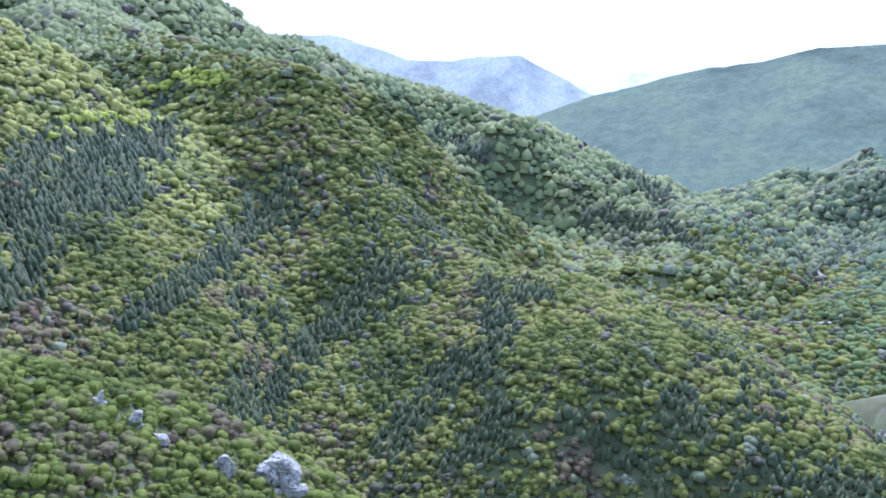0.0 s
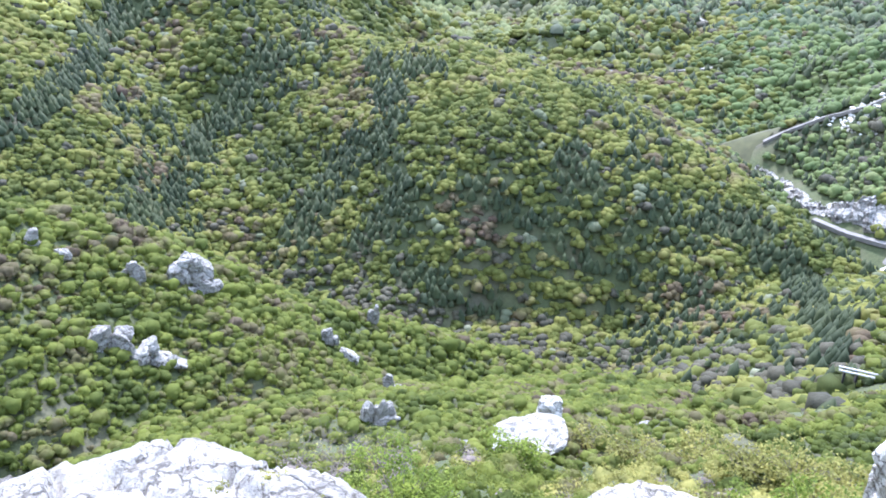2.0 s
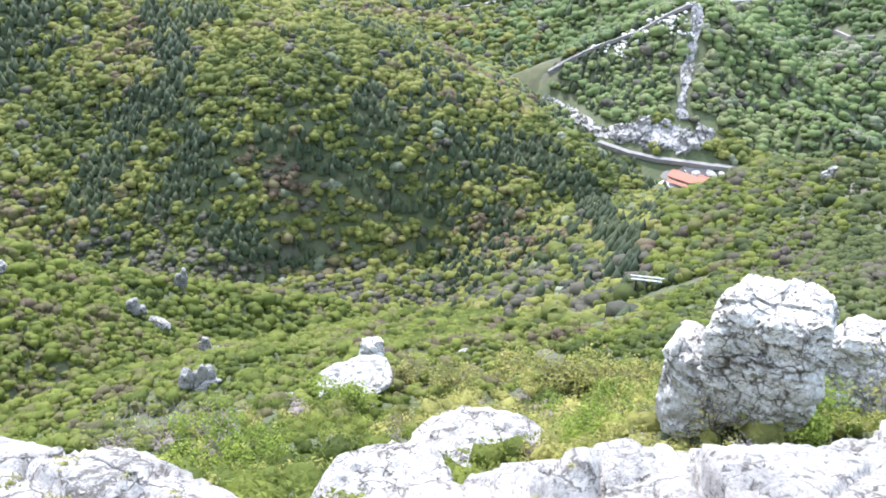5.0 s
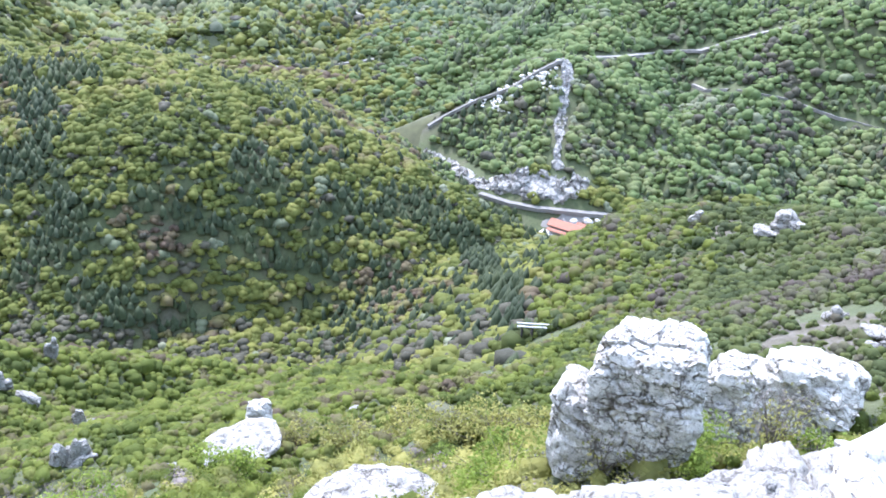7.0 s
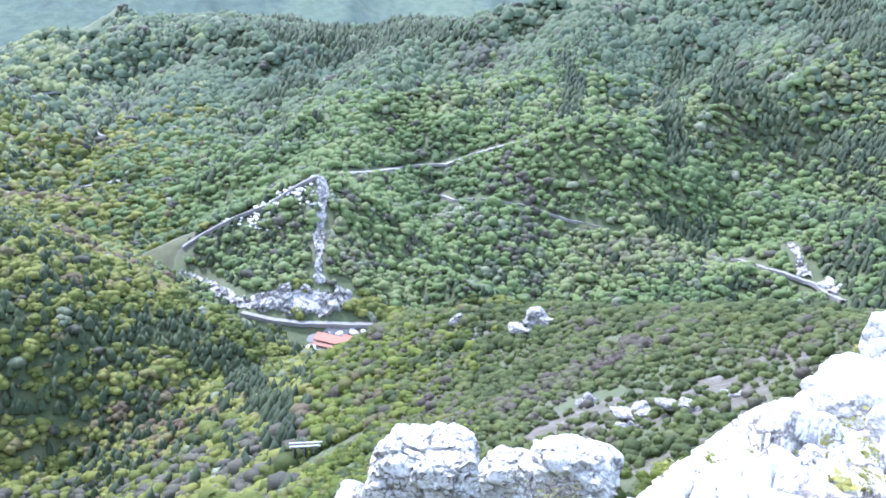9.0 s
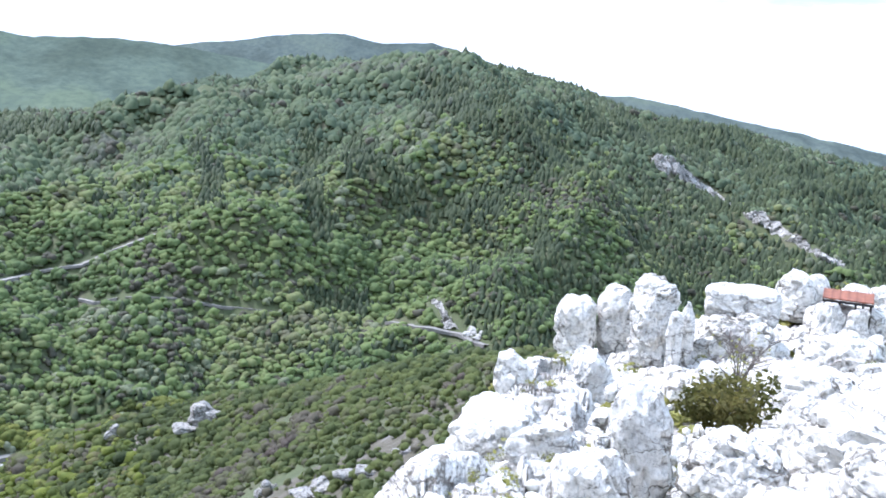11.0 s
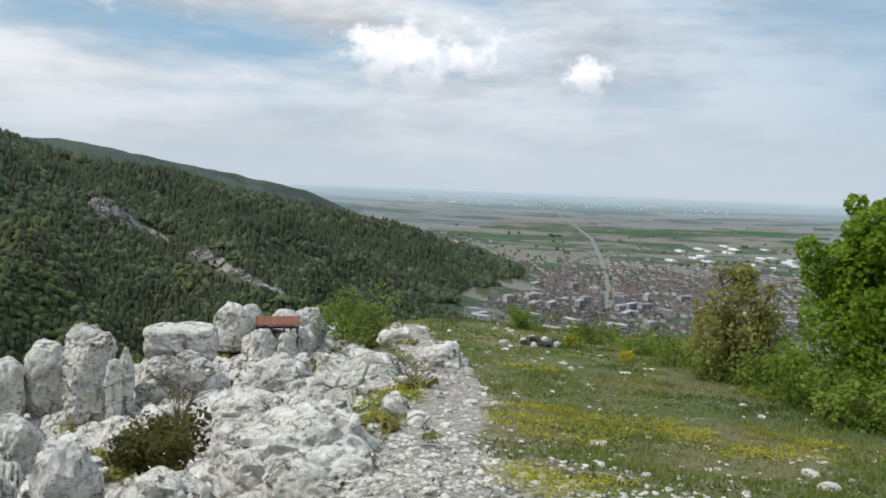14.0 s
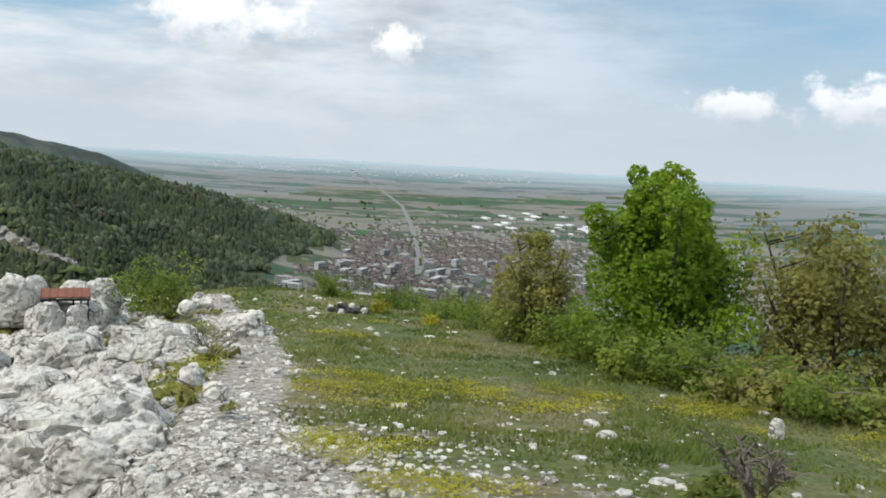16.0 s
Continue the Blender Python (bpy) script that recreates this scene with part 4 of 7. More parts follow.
def build_woods():
    rng = np.random.default_rng(4)
    x, y = grow(rng, 130, 2500, lambda r: max(3.5, 0.0070 * r) if r < 800 else 0.0061 * r)
    fine = (inside_az(x, y) < -74) & (np.hypot(x, y) > 800)
    x2, y2 = grow(rng, 800, 2500, lambda r: 0.0050 * r, -74, -118)
    x, y = np.concatenate([x[~fine], x2]), np.concatenate([y[~fine], y2])
    r, a = np.hypot(x, y), inside_az(x, y)
    z = land_fast(x, y)
    flat = z < np.where(a < -98, -232, -1e9)          # the plain carries no wood
    d_riv, (zr,), _, _ = along(x, y, RIVER)
    clear = (d_riv < 4) & (z < zr + 5)
    near_own = (r < 330) & (z > -205) & (a < -40) & (a > -85)  # the scrubby spur is clothed with low bushes instead
    spur = ridge(x, y, CREST_C, 0.66, 8, 9, 14)
    near_c = (r < 330) & (a > -40) & ((own_hill(x, y) > z - 3) | (spur > z - 3))
    for line, width in LANES + SCARS:
        clear |= along(x, y, [(p.x, p.y, p.z) for p in line])[0] < width / 2 + 3.0
    meadow = np.hypot(x - MEADOW.x, y - MEADOW.y) < 38
    clear |= along(x, y, PIPE_GAP)[0] < 6
    clear |= meadow | (np.hypot(x - INN.x, y - INN.y) < 27)
    keep = ~flat & ~clear & ~near_own & ~near_c & (a > -118) & ((r < 1550) | (a > -3) | (a < -40))
    x, y, z, r, a = x[keep], y[keep], z[keep], r[keep], a[keep]
    m = seen_from_top(x, y, z, 9)
    x, y, z, r, a = x[m], y[m], z[m], r[m], a[m]
    n = len(x)
    size = np.where(r < 800, np.maximum(2.7, 0.0062 * r), 0.0057 * r) * np.clip(np.exp(rng.normal(size=n) * 0.30), 0.5, 1.8) * np.where((a < -74) & (r > 800), 0.80, 1.0)
    e = np.degrees(np.arctan2(z + 4, r))
    wob = 1.3 * fbm(x / 60, y / 60, 47, 3)
    pines = in_strips(a + wob, e + 0.6 * wob, PINES)
    strip = fbm(x / 55 + y / 160, y / 130 - x / 400, 41, 3)
    stray = np.where((r < 720) & (a < 14) & (a > -46), np.clip(0.10 + strip * 0.9, 0.02, 0.4), np.where(a > -20, 0.02, np.clip(0.05 + strip * 0.6, 0.01, 0.3)))
    # extra pines darken this slope in place of a cloud's shadow
    stray = np.where(a < -74, np.clip(0.45 + strip, 0.2, 0.8), stray)
    chance = np.maximum(stray, 0.94 * pines)
    dice = rng.uniform(0, 1, n)
    pine = dice < chance
    bare = ~pine & (rng.uniform(0, 1, n) < np.maximum(0.45 * in_strips(a + wob, e + 0.6 * wob, BARE), np.where(r < 720, 0.05, 0.03)))
    bright = ~pine & ~bare & (rng.uniform(0, 1, n) < in_strips(a + 0.5 * wob, e + 0.3 * wob, BRIGHT))
    pale = ~pine & ~bare & (rng.uniform(0, 1, n) < np.maximum(0.5 * in_strips(a + wob, e, BLOSSOM), np.where((a < -30) & (r < 1000), 0.05, 0.02)))
    leafy = ~pine & ~bare & ~bright & ~pale
    soft = rng.uniform(0, 1, n)
    # zones: the near hill, the golden hill with sunlight in its colour, and with haze in theirs the farther slopes up
    # the valley, the near and high parts of the hill across
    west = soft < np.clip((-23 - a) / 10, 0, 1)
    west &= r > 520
    sun_tinted = leafy & ~west & (a > 15 + 4 * wob) & (r > 600) & (r < 900 + 60 * wob)
    high = leafy & ~sun_tinted & (soft * 0.6 + 0.2 < np.clip((r - 760) / 420, 0, 1))
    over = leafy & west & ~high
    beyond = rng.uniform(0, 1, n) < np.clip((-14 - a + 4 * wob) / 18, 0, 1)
    near = leafy & ~sun_tinted & ~high & ~over
    at = np.stack([x, y, z], -1)
    lifted = at + np.stack([0 * size, 0 * size, size * 0.30], -1)
    full = [lobes(s, 4, 4, 0.30, 0.5) for s in range(12)]
    mid = [lobes(20 + s, 3, 0, 0.3, 0.5) for s in range(12)]
    two = [lobes(40 + s, 2, 0, 0.3, 0.45) for s in range(10)]
    low = [dome(60 + s) for s in range(12)]
    spires = [dome(90 + s, 1.25, 5, 0.7) for s in range(8)]
    close = r < 560
    for name, m, shapes, mat, label in (
            ("broadleaf_wood", near & close, full, mat_leaf, "mixed broadleaf wood in fresh spring leaf covering the near hill"),
            ("hillside_wood", near & ~close, mid, mat_leaf, "mixed broadleaf wood in spring leaf high on the near hill"),
            ("sunny_wood", sun_tinted, two, mat_leaf_sunlit, "yellow-green wood on a rounded hill, sunlight put into its colour"),
            ("bright_wood", bright, two, mat_leaf_bright, "bright yellow-green trees in a hollow of the hills, sunlight put into their colour"),
            ("valley_side_wood", over, two, mat_leaf_far, "broadleaf wood across the valley, its green cooled by painted haze"),
            ("far_slope_wood", high & ~beyond, low, mat_leaf_hazed, "broadleaf wood on the farther slopes, its green paled by painted haze"),
            ("high_slope_wood", high & beyond, low, mat_leaf_high, "broadleaf wood high on the hill across the valley, its green greyed by painted haze"),
            ("bare_wood", bare, mid, mat_leaf_bare, "purplish-brown trees not yet in leaf"),
            ("blossom_wood", pale, mid, mat_leaf_pale, "pale grey-green trees in first leaf and blossom")):
        tagged(scatter(name, shapes, lifted[m], size[m], mat, 7 + len(name), 0.76, True), label=label, category="wood", kind="stuff")
    tagged(scatter("pine_wood", spires, at[pine] + np.array([0, 0, 2.4]), np.minimum(size[pine] * 0.88, np.maximum(2.8, 0.0056 * r[pine])), mat_pine, 8, 1.0, True),
           label="dark pine wood in strips and planted blocks on the slopes, thickened in place of cloud shadow", category="wood", kind="stuff")


build_woods()


def build_scrub():
    rng = np.random.default_rng(9)
    x, y = grow(rng, 16, 340, lambda r: max(1.35, 0.0104 * r))
    r, a = np.hypot(x, y), inside_az(x, y)
    z = land(x, y)
    d, (hz, hw), side, run = along(x, y, HILL)
    stony = in_strips(a, np.degrees(np.arctan2(z, r)), STONY)
    keep = (d > hw + 6) & (a > -96) & (fbm(x / 12, y / 12, 52, 3) < np.where(a < -46, 0.50 - 0.24 * stony, 0.45))
    keep &= (own_hill(x, y) > z - 4) | ((a < -40) & (z > -190)) | ((a > -40) & (ridge(x, y, CREST_C, 0.66, 8, 9, 14) > z - 4))
    keep &= along(x, y, PIPE_GAP)[0] > 4.5
    x, y, z, r = x[keep], y[keep], z[keep], r[keep]
    m = seen_from_top(x, y, z, 4)
    x, y, z, r = x[m], y[m], z[m], r[m]
    a = inside_az(x, y)
    size = np.maximum(0.75, 0.0084 * r) * np.clip(np.exp(rng.normal(size=len(x)) * 0.35), 0.45, 1.9) * np.where((a < -46) & (r > 62), 0.82, 1.0)
    at = np.stack([x, y, z + size * 0.35], -1)
    near = r < 62
    mid = ~near & (r < 175)
    pale = near & (fbm(x / 7, y / 7, 58, 3) + 0.25 * np.clip((-18 - a) / 8, 0, 1) * np.clip((a + 52) / 8, 0, 1) > 0.12)
    spur = ~near & (rng.uniform(0, 1, len(x)) < np.clip((-38 - a) / 16, 0, 1))
    e = np.degrees(np.arctan2(z, r))
    twiggy = near & (rng.uniform(0, 1, len(x)) < 0.9 * in_strips(a, e, [(1.0, ((4, -40.0), (-5.5, -40.4)))]) + 0.06)
    pale = (pale | (near & (rng.uniform(0, 1, len(x)) < 0.8 * in_strips(a, e, [(1.6, ((-22, -38.6), (-42, -37.2)))])))) & ~twiggy
    for name, m, shapes, mat, label in (
            ("pale_thicket", pale, [tuft(30 + s, 120, 0.11, 0.66, 1) for s in range(8)], mat_dull_leaf, "pale yellowish and brown scrub in first leaf under the lookout"),
            ("bare_thicket", twiggy, [tuft(70 + s, 130, 0.09, 0.5, 1) for s in range(6)], mat_twig, "purplish-grey leafless thicket under the lookout"),
            ("thicket", near & ~pale & ~twiggy, [tuft(20 + s, 130, 0.11, 0.74, 1) for s in range(8)], mat_scrub, "fine-leaved spring scrub on the slope under the lookout"),
            ("leafy_scrub", mid & ~spur, [lobes(160 + s, 2, 24, 0.18, 0.55) for s in range(12)], mat_scrub, "leafy spring-green and brownish scrub on the steep slopes"),
            ("scrub", ~near & ~mid & ~spur, [lobes(120 + s, 2, 5, 0.26, 0.55) for s in range(12)], mat_scrub, "low spring-green and brownish scrub covering the steep slopes"),
            ("spur_scrub", spur, [lobes(140 + s, 2, 6, 0.30, 0.55) for s in range(12)], mat_spur_scrub, "low olive and grey-green scrub on a stony spur")):
        tagged(scatter(name, shapes, at[m], size[m], mat, 10, 0.8, True), label=label, category="scrub", kind="stuff")


build_scrub()

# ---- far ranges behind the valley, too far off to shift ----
# distance haze is put into each range's colour and a faint glow
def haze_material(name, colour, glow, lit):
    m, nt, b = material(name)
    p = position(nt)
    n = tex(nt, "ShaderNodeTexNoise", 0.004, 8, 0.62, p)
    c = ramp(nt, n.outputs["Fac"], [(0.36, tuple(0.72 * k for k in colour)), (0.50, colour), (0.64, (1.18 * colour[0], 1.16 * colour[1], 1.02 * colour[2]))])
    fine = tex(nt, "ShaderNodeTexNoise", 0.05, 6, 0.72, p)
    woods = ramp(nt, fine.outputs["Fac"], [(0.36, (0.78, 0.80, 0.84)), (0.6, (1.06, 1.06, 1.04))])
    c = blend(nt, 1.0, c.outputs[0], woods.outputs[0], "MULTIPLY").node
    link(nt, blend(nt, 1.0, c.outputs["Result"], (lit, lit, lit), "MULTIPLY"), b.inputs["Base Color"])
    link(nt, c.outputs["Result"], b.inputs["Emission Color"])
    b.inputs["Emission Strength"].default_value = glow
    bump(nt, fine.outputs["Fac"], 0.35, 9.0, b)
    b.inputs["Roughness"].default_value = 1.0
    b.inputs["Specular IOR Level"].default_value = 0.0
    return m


def far_range(label, rows, d, mat, foot=-6.0, seed=0, depth=650, folds=38):
    """A mountain range of the distance: its crest as (direction, height in degrees), its near side falling to foot in spurs and gullies."""
    az = np.arange(rows[0][0], rows[-1][0], -0.15)
    top = np.interp(-az, [-r[0] for r in rows], [r[1] for r in rows])
    top = top + 0.10 * fbm(az / 1.3, az * 0 + seed, seed, 4)
    k = np.linspace(0, 1, 40)
    A, K = np.meshgrid(np.radians(az), k, indexing="ij")
    D = d - depth * K
    lean = np.degrees(A) + 5.0 * K * np.sin(seed)
    fold = folds * (0.45 - 1.6 * np.abs(fbm(lean / 5.0 + seed, K * 0.9, seed + 3, 4))) * np.sin(np.pi * np.clip(K * 1.05, 0, 1)) ** 0.8
    Z = d * np.tan(np.radians(top))[:, None] * (1 - K) + K * (d - depth) * math.tan(radians(foot)) + fold
    verts = np.stack([-D * np.sin(A), D * np.cos(A), Z], -1).reshape(-1, 3)
    na, nk = A.shape
    i, j = np.meshgrid(np.arange(na - 1), np.arange(nk - 1), indexing="ij")
    f = np.stack([i * nk + j, i * nk + j + 1, (i + 1) * nk + j + 1, (i + 1) * nk + j], -1).reshape(-1, 4)
    return tagged(raw("backdrop", verts, f, mat, True), label=label, category="mountain range", kind="structure")


far_range("mountains at the valley's far end, pale blue with painted haze", [(40, 2.0), (20, 2.4), (11.8, 2.1), (7.1, 2.35), (2.5, 1.2), (-0.5, 1.25), (-2.4, 1.75), (-5, 1.95),
          (-8.1, 0.7), (-9.7, -0.1), (-14, -1.5)], 4600, haze_material("haze_pale_mountains", (0.33, 0.372, 0.365), 0.46, 0.40), seed=3, folds=40)
far_range("mountains on the horizon, palest with painted haze", [(-4, 0.0), (-8, 0.6), (-11.8, 1.3), (-17.4, 2.05), (-24, 1.0)], 4850,
          haze_material("haze_palest_mountains", (0.55, 0.66, 0.72), 0.55, 0.5), seed=8)
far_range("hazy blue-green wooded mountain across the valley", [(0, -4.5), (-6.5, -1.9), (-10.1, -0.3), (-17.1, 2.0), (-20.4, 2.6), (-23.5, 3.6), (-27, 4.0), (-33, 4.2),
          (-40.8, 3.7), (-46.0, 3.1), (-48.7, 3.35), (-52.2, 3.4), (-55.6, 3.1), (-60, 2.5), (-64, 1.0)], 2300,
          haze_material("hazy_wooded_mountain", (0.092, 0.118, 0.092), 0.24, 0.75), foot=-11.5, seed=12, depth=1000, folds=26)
far_range("mountain behind the wooded ridge, blue-grey with painted haze", [(-44, 2.2), (-50, 2.6), (-58.5, 3.98), (-61.5, 4.5), (-65, 4.75), (-67.5, 4.3), (-70.9, 4.54), (-75, 3.4), (-77, 2.8), (-80, 1.6),
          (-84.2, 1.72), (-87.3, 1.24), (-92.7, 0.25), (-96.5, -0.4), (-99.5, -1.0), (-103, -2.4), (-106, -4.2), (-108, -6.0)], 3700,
          haze_material("haze_blue_mountain", (0.105, 0.130, 0.115), 0.26, 0.6), foot=-5, seed=15, depth=900, folds=60)

# ---- rocks ----
def hash3(i, seed):
    h = (i[..., 0].astype(np.int64) * 374761393 + i[..., 1].astype(np.int64) * 668265263 + i[..., 2].astype(np.int64) * 2147483647 + seed * 1274126177) & 0xFFFFFFFF
    h = ((h ^ (h >> 13)) * 1274126177) & 0xFFFFFFFF
    h = ((h ^ (h >> 15)) * 2246822519) & 0xFFFFFFFF
    return ((h ^ (h >> 16)) & 0xFFFF) / 65535.0


def noise3(p, seed):
    i = np.floor(p)
    f = p - i
    f = f * f * (3 - 2 * f)
    total = np.zeros(len(p))
    for a in (0, 1):
        for b in (0, 1):
            for c in (0, 1):
                w = (f[:, 0] if a else 1 - f[:, 0]) * (f[:, 1] if b else 1 - f[:, 1]) * (f[:, 2] if c else 1 - f[:, 2])
                total += w * hash3(i + np.array([a, b, c]), seed)
    return total - 0.5


def fbm3(p, seed, octaves=4, gain=0.5):
    return sum(gain ** k * noise3(p * 2 ** k, seed + k) for k in range(octaves))


def cells3(p, seed):
    """Distance to the nearest wall between cells, and a random number for the cell."""
    i = np.floor(p)
    f1, f2, who = np.full(len(p), 9.0), np.full(len(p), 9.0), np.zeros(len(p))
    for a in (-1, 0, 1):
        for b in (-1, 0, 1):
            for c in (-1, 0, 1):
                q = i + np.array([a, b, c])
                o = np.stack([hash3(q, seed), hash3(q, seed + 7), hash3(q, seed + 13)], -1)
                d = np.linalg.norm(q + o - p, axis=1)
                nearer = d < f1
                f2 = np.where(nearer, f1, np.minimum(f2, d))
                who = np.where(nearer, hash3(q, seed + 29), who)
                f1 = np.minimum(f1, d)
    return f2 - f1, who


SPHERES = {}


def sphere(level):
    if level not in SPHERES:
        bm = bmesh.new()
        bmesh.ops.create_icosphere(bm, subdivisions=level, radius=1)
        SPHERES[level] = (np.array([v.co[:] for v in bm.verts]), np.array([[q.index for q in f.verts] for f in bm.faces]))
        bm.free()
    return SPHERES[level]


def rock_shape(w, deep, h, seed, level, block, tilt, square, shear=0.0, cut=0.86):
    """A weathered limestone block, base at the origin: a squared form with flat breaks, split by narrow joints into layers."""
    v, f = sphere(level)
    rng = np.random.default_rng(seed + 900)
    radius = 1 / (np.abs(v) ** square).sum(1) ** (1 / square)
    for k in range(9):                     # flat breaks cut off the corners
        n = rng.normal(size=3) * np.array([1, 1, 0.9])
        n /= np.linalg.norm(n)
        radius = np.minimum(radius, rng.uniform(cut, cut + 0.26) / np.maximum(v @ n, 1e-3))
    p = v * radius[:, None] * np.array([w / 2, deep / 2, h / 2])
    size = max(min(w, h * 1.5), 0.4 * max(w, h))
    unit = size * block * 1.5
    q = p / unit + 0.35 * np.stack([fbm3(p / unit / 1.5 + 9 * k, seed + k, 3) for k in range(3)], -1)
    q[:, 2] += tilt * q[:, 0] + 0.15 * q[:, 1]
    q = q * np.array([0.8, 0.9, 1.25])
    wall, who = cells3(q, seed)
    crack = np.clip(1 - wall / 0.07, 0, 1)
    wall2, who2 = cells3(q * 2.6 + 3.3, seed + 5)
    crack2 = np.clip(1 - wall2 / 0.09, 0, 1)
    shift = size * (0.055 * (who - 0.5) * 2 * min(1, block * 3) - 0.065 * crack + 0.022 * (who2 - 0.5) - 0.020 * crack2
                    + 0.10 * fbm3(p / (0.6 * size), seed + 40, 3) + 0.040 * fbm3(p / (0.16 * size), seed + 60, 4, 0.6))
    n = p / np.array([w, deep, h]) ** 2
    n /= np.linalg.norm(n, axis=1)[:, None]
    v2 = p + n * shift[:, None]
    v2[:, 2] += shear * v2[:, 0] * np.clip(v2[:, 2] / h + 0.5, 0, 1)
    v2[:, 2] = (v2[:, 2] - v2[:, 2].min()) * h / np.ptp(v2[:, 2])
    return v2, f


def build_brink():
    """The bare rock shelf round the lookout: one jointed sheet of limestone blocks that falls over its brink."""
    e = np.array([p for p in BRINK])
    fine = []
    for p, q in zip(e, e[1:]):
        n = max(2, int(np.linalg.norm(q - p) / np.hypot(*p[:2]) / 0.006))
        fine += [p + (q - p) * k / n for k in range(n)]
    fine = np.array(fine)
    for _ in range(14):
        fine[1:-1] = 0.25 * fine[:-2] + 0.5 * fine[1:-1] + 0.25 * fine[2:]
    az = np.degrees(np.arctan2(-fine[:, 0], fine[:, 1]))
    far = np.hypot(fine[:, 0], fine[:, 1])
    inner = np.interp(az, [-72, -58], [0, 1]) * 0.26 * far + np.interp(az, [-72, -58], [1, 0]) * 2.9
    rows = []
    for k in np.linspace(0, 1, 165):
        rows.append(inner * (far / inner) ** k)
    for k in np.linspace(0, 1, 26)[1:]:
        rows.append(far + 4.5 * k ** 1.7)
    r = np.array(rows)
    ux, uy = fine[:, 0] / far, fine[:, 1] / far
    x, y = r * ux, r * uy
    z, dh, out_ = brink(x, y)
    p = np.stack([x, y, z], -1)
    n = np.cross(np.gradient(p, axis=1), np.gradient(p, axis=0))
    n /= np.linalg.norm(n, axis=2)[..., None] + 1e-9
    n *= np.sign(n[..., 2:] + 1e-9)
    flat, nf = p.reshape(-1, 3), n.reshape(-1, 3)
    rr = np.hypot(flat[:, 0], flat[:, 1])
    scale = np.clip(rr / 11, 0.34, 1.0)
    warp = np.stack([fbm3(flat * 0.9 + 9 * k, 300 + k, 3) for k in range(3)], -1)
    total = 0.16 * scale * fbm3(flat * 0.8, 310, 3) * 2
    for unit, lift, crack, wide, seed in ((1.5, 0.40, 0.30, 0.05, 320), (0.62, 0.13, 0.12, 0.06, 330), (0.26, 0.035, 0.03, 0.09, 340)):
        q = (flat + 0.25 * unit * warp * 2) / unit
        q[:, 2] = q[:, 2] * 1.3 + 0.35 * q[:, 0] - 0.2 * q[:, 1]
        wall, who = cells3(q, seed)
        tip = np.stack([hash3(np.floor(who[:, None] * 9999 + [0, 1, 2]), seed), hash3(np.floor(who[:, None] * 9999 + [3, 4, 5]), seed + 1)], -1) - 0.5
        lean = (tip[:, 0] * (q[:, 0] % 1 - 0.5) + tip[:, 1] * (q[:, 1] % 1 - 0.5)) * 0.6
        near = 1.0 if unit > 0.4 else np.clip(1.5 - rr / 8, 0, 1)
        total += near * scale * (lift * (who - 0.5) + lift * lean - crack * np.clip(1 - wall / wide, 0, 1))
    total += scale * 0.03 * fbm3(flat * 3, 350, 2, 0.6) + 0.02 * np.clip(1.5 - rr / 6, 0, 1) * fbm3(flat * 9, 351, 3, 0.6)
    total *= np.clip(1.1 - 0.8 * np.maximum(out_.reshape(-1), 0), 0.2, 1)
    # pockets of soil, and turf towards the path
    pocket = fbm3(flat * np.array([0.55, 0.55, 0.3]) + 4.4, 361, 4, 0.55)
    knoll = np.clip((-60 - np.degrees(np.arctan2(-flat[:, 0], flat[:, 1]))) / 8, 0, 1)
    side = np.clip((0.55 - dh.reshape(-1)) / 0.5, 0, 1)
    total += 0.10 * scale - knoll * (0.75 * np.clip((pocket - 0.10) / 0.16, 0, 1) * np.clip(1 - out_.reshape(-1) / 0.2, 0, 1) * np.clip((dh.reshape(-1) - 0.2) / 1.0, 0, 1) * 0.6 + 0.7 * side)
    total -= 0.6 * np.clip((-101 - np.degrees(np.arctan2(-flat[:, 0], flat[:, 1]))) / 4, 0, 1) * np.clip((rr - 14) / 5, 0, 1)
    total -= 0.9 * np.clip((-97 - np.degrees(np.arctan2(-flat[:, 0], flat[:, 1]))) / 4, 0, 1) * np.clip((6.5 - rr) / 1.5, 0, 1)
    v = flat + nf * total[:, None]
    h, w = r.shape
    split = int(np.argmax(az < -60.5))
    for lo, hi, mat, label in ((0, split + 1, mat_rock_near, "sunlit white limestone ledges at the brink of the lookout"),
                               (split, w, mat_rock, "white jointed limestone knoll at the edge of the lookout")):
        own = v.reshape(h, w, 3)[:, lo:hi].reshape(-1, 3)
        i = np.arange(h * (hi - lo)).reshape(h, hi - lo)
        f = np.stack([i[:-1, :-1], i[:-1, 1:], i[1:, 1:], i[1:, :-1]], -1).reshape(-1, 4)
        ob = raw("outcrop", own, f, mat, True)
        tagged(ob, label=label, category="rock")
        # loose blocks and dry plants that sit in the joints
        rng = np.random.default_rng(lo + 5)
        at = own[rng.integers(0, len(own), 420 if lo else 900)] + np.array([0, 0, 0.01])
        far = np.hypot(at[:, 0], at[:, 1])
        fit = (far > 2.4) & (fbm3(at * 1.1, 77, 3) > 0.02)
        at, far = at[fit], far[fit]
        tagged(scatter("rock_plants", [tuft(540 + k, 40, 0.20, 0.3, 1) for k in range(5)], at, far * rng.uniform(0.005, 0.016, len(at)), mat_dull_leaf, lo + 3, 0.7),
               label="dry tufts and low yellowish plants in the joints of the rock", category="plants", kind="stuff")
        kinds = []
        for k in range(6):
            bv, bf = rock_shape(1, 0.8, 0.7, 860 + k, 3, 0.4, 0.3, 4)
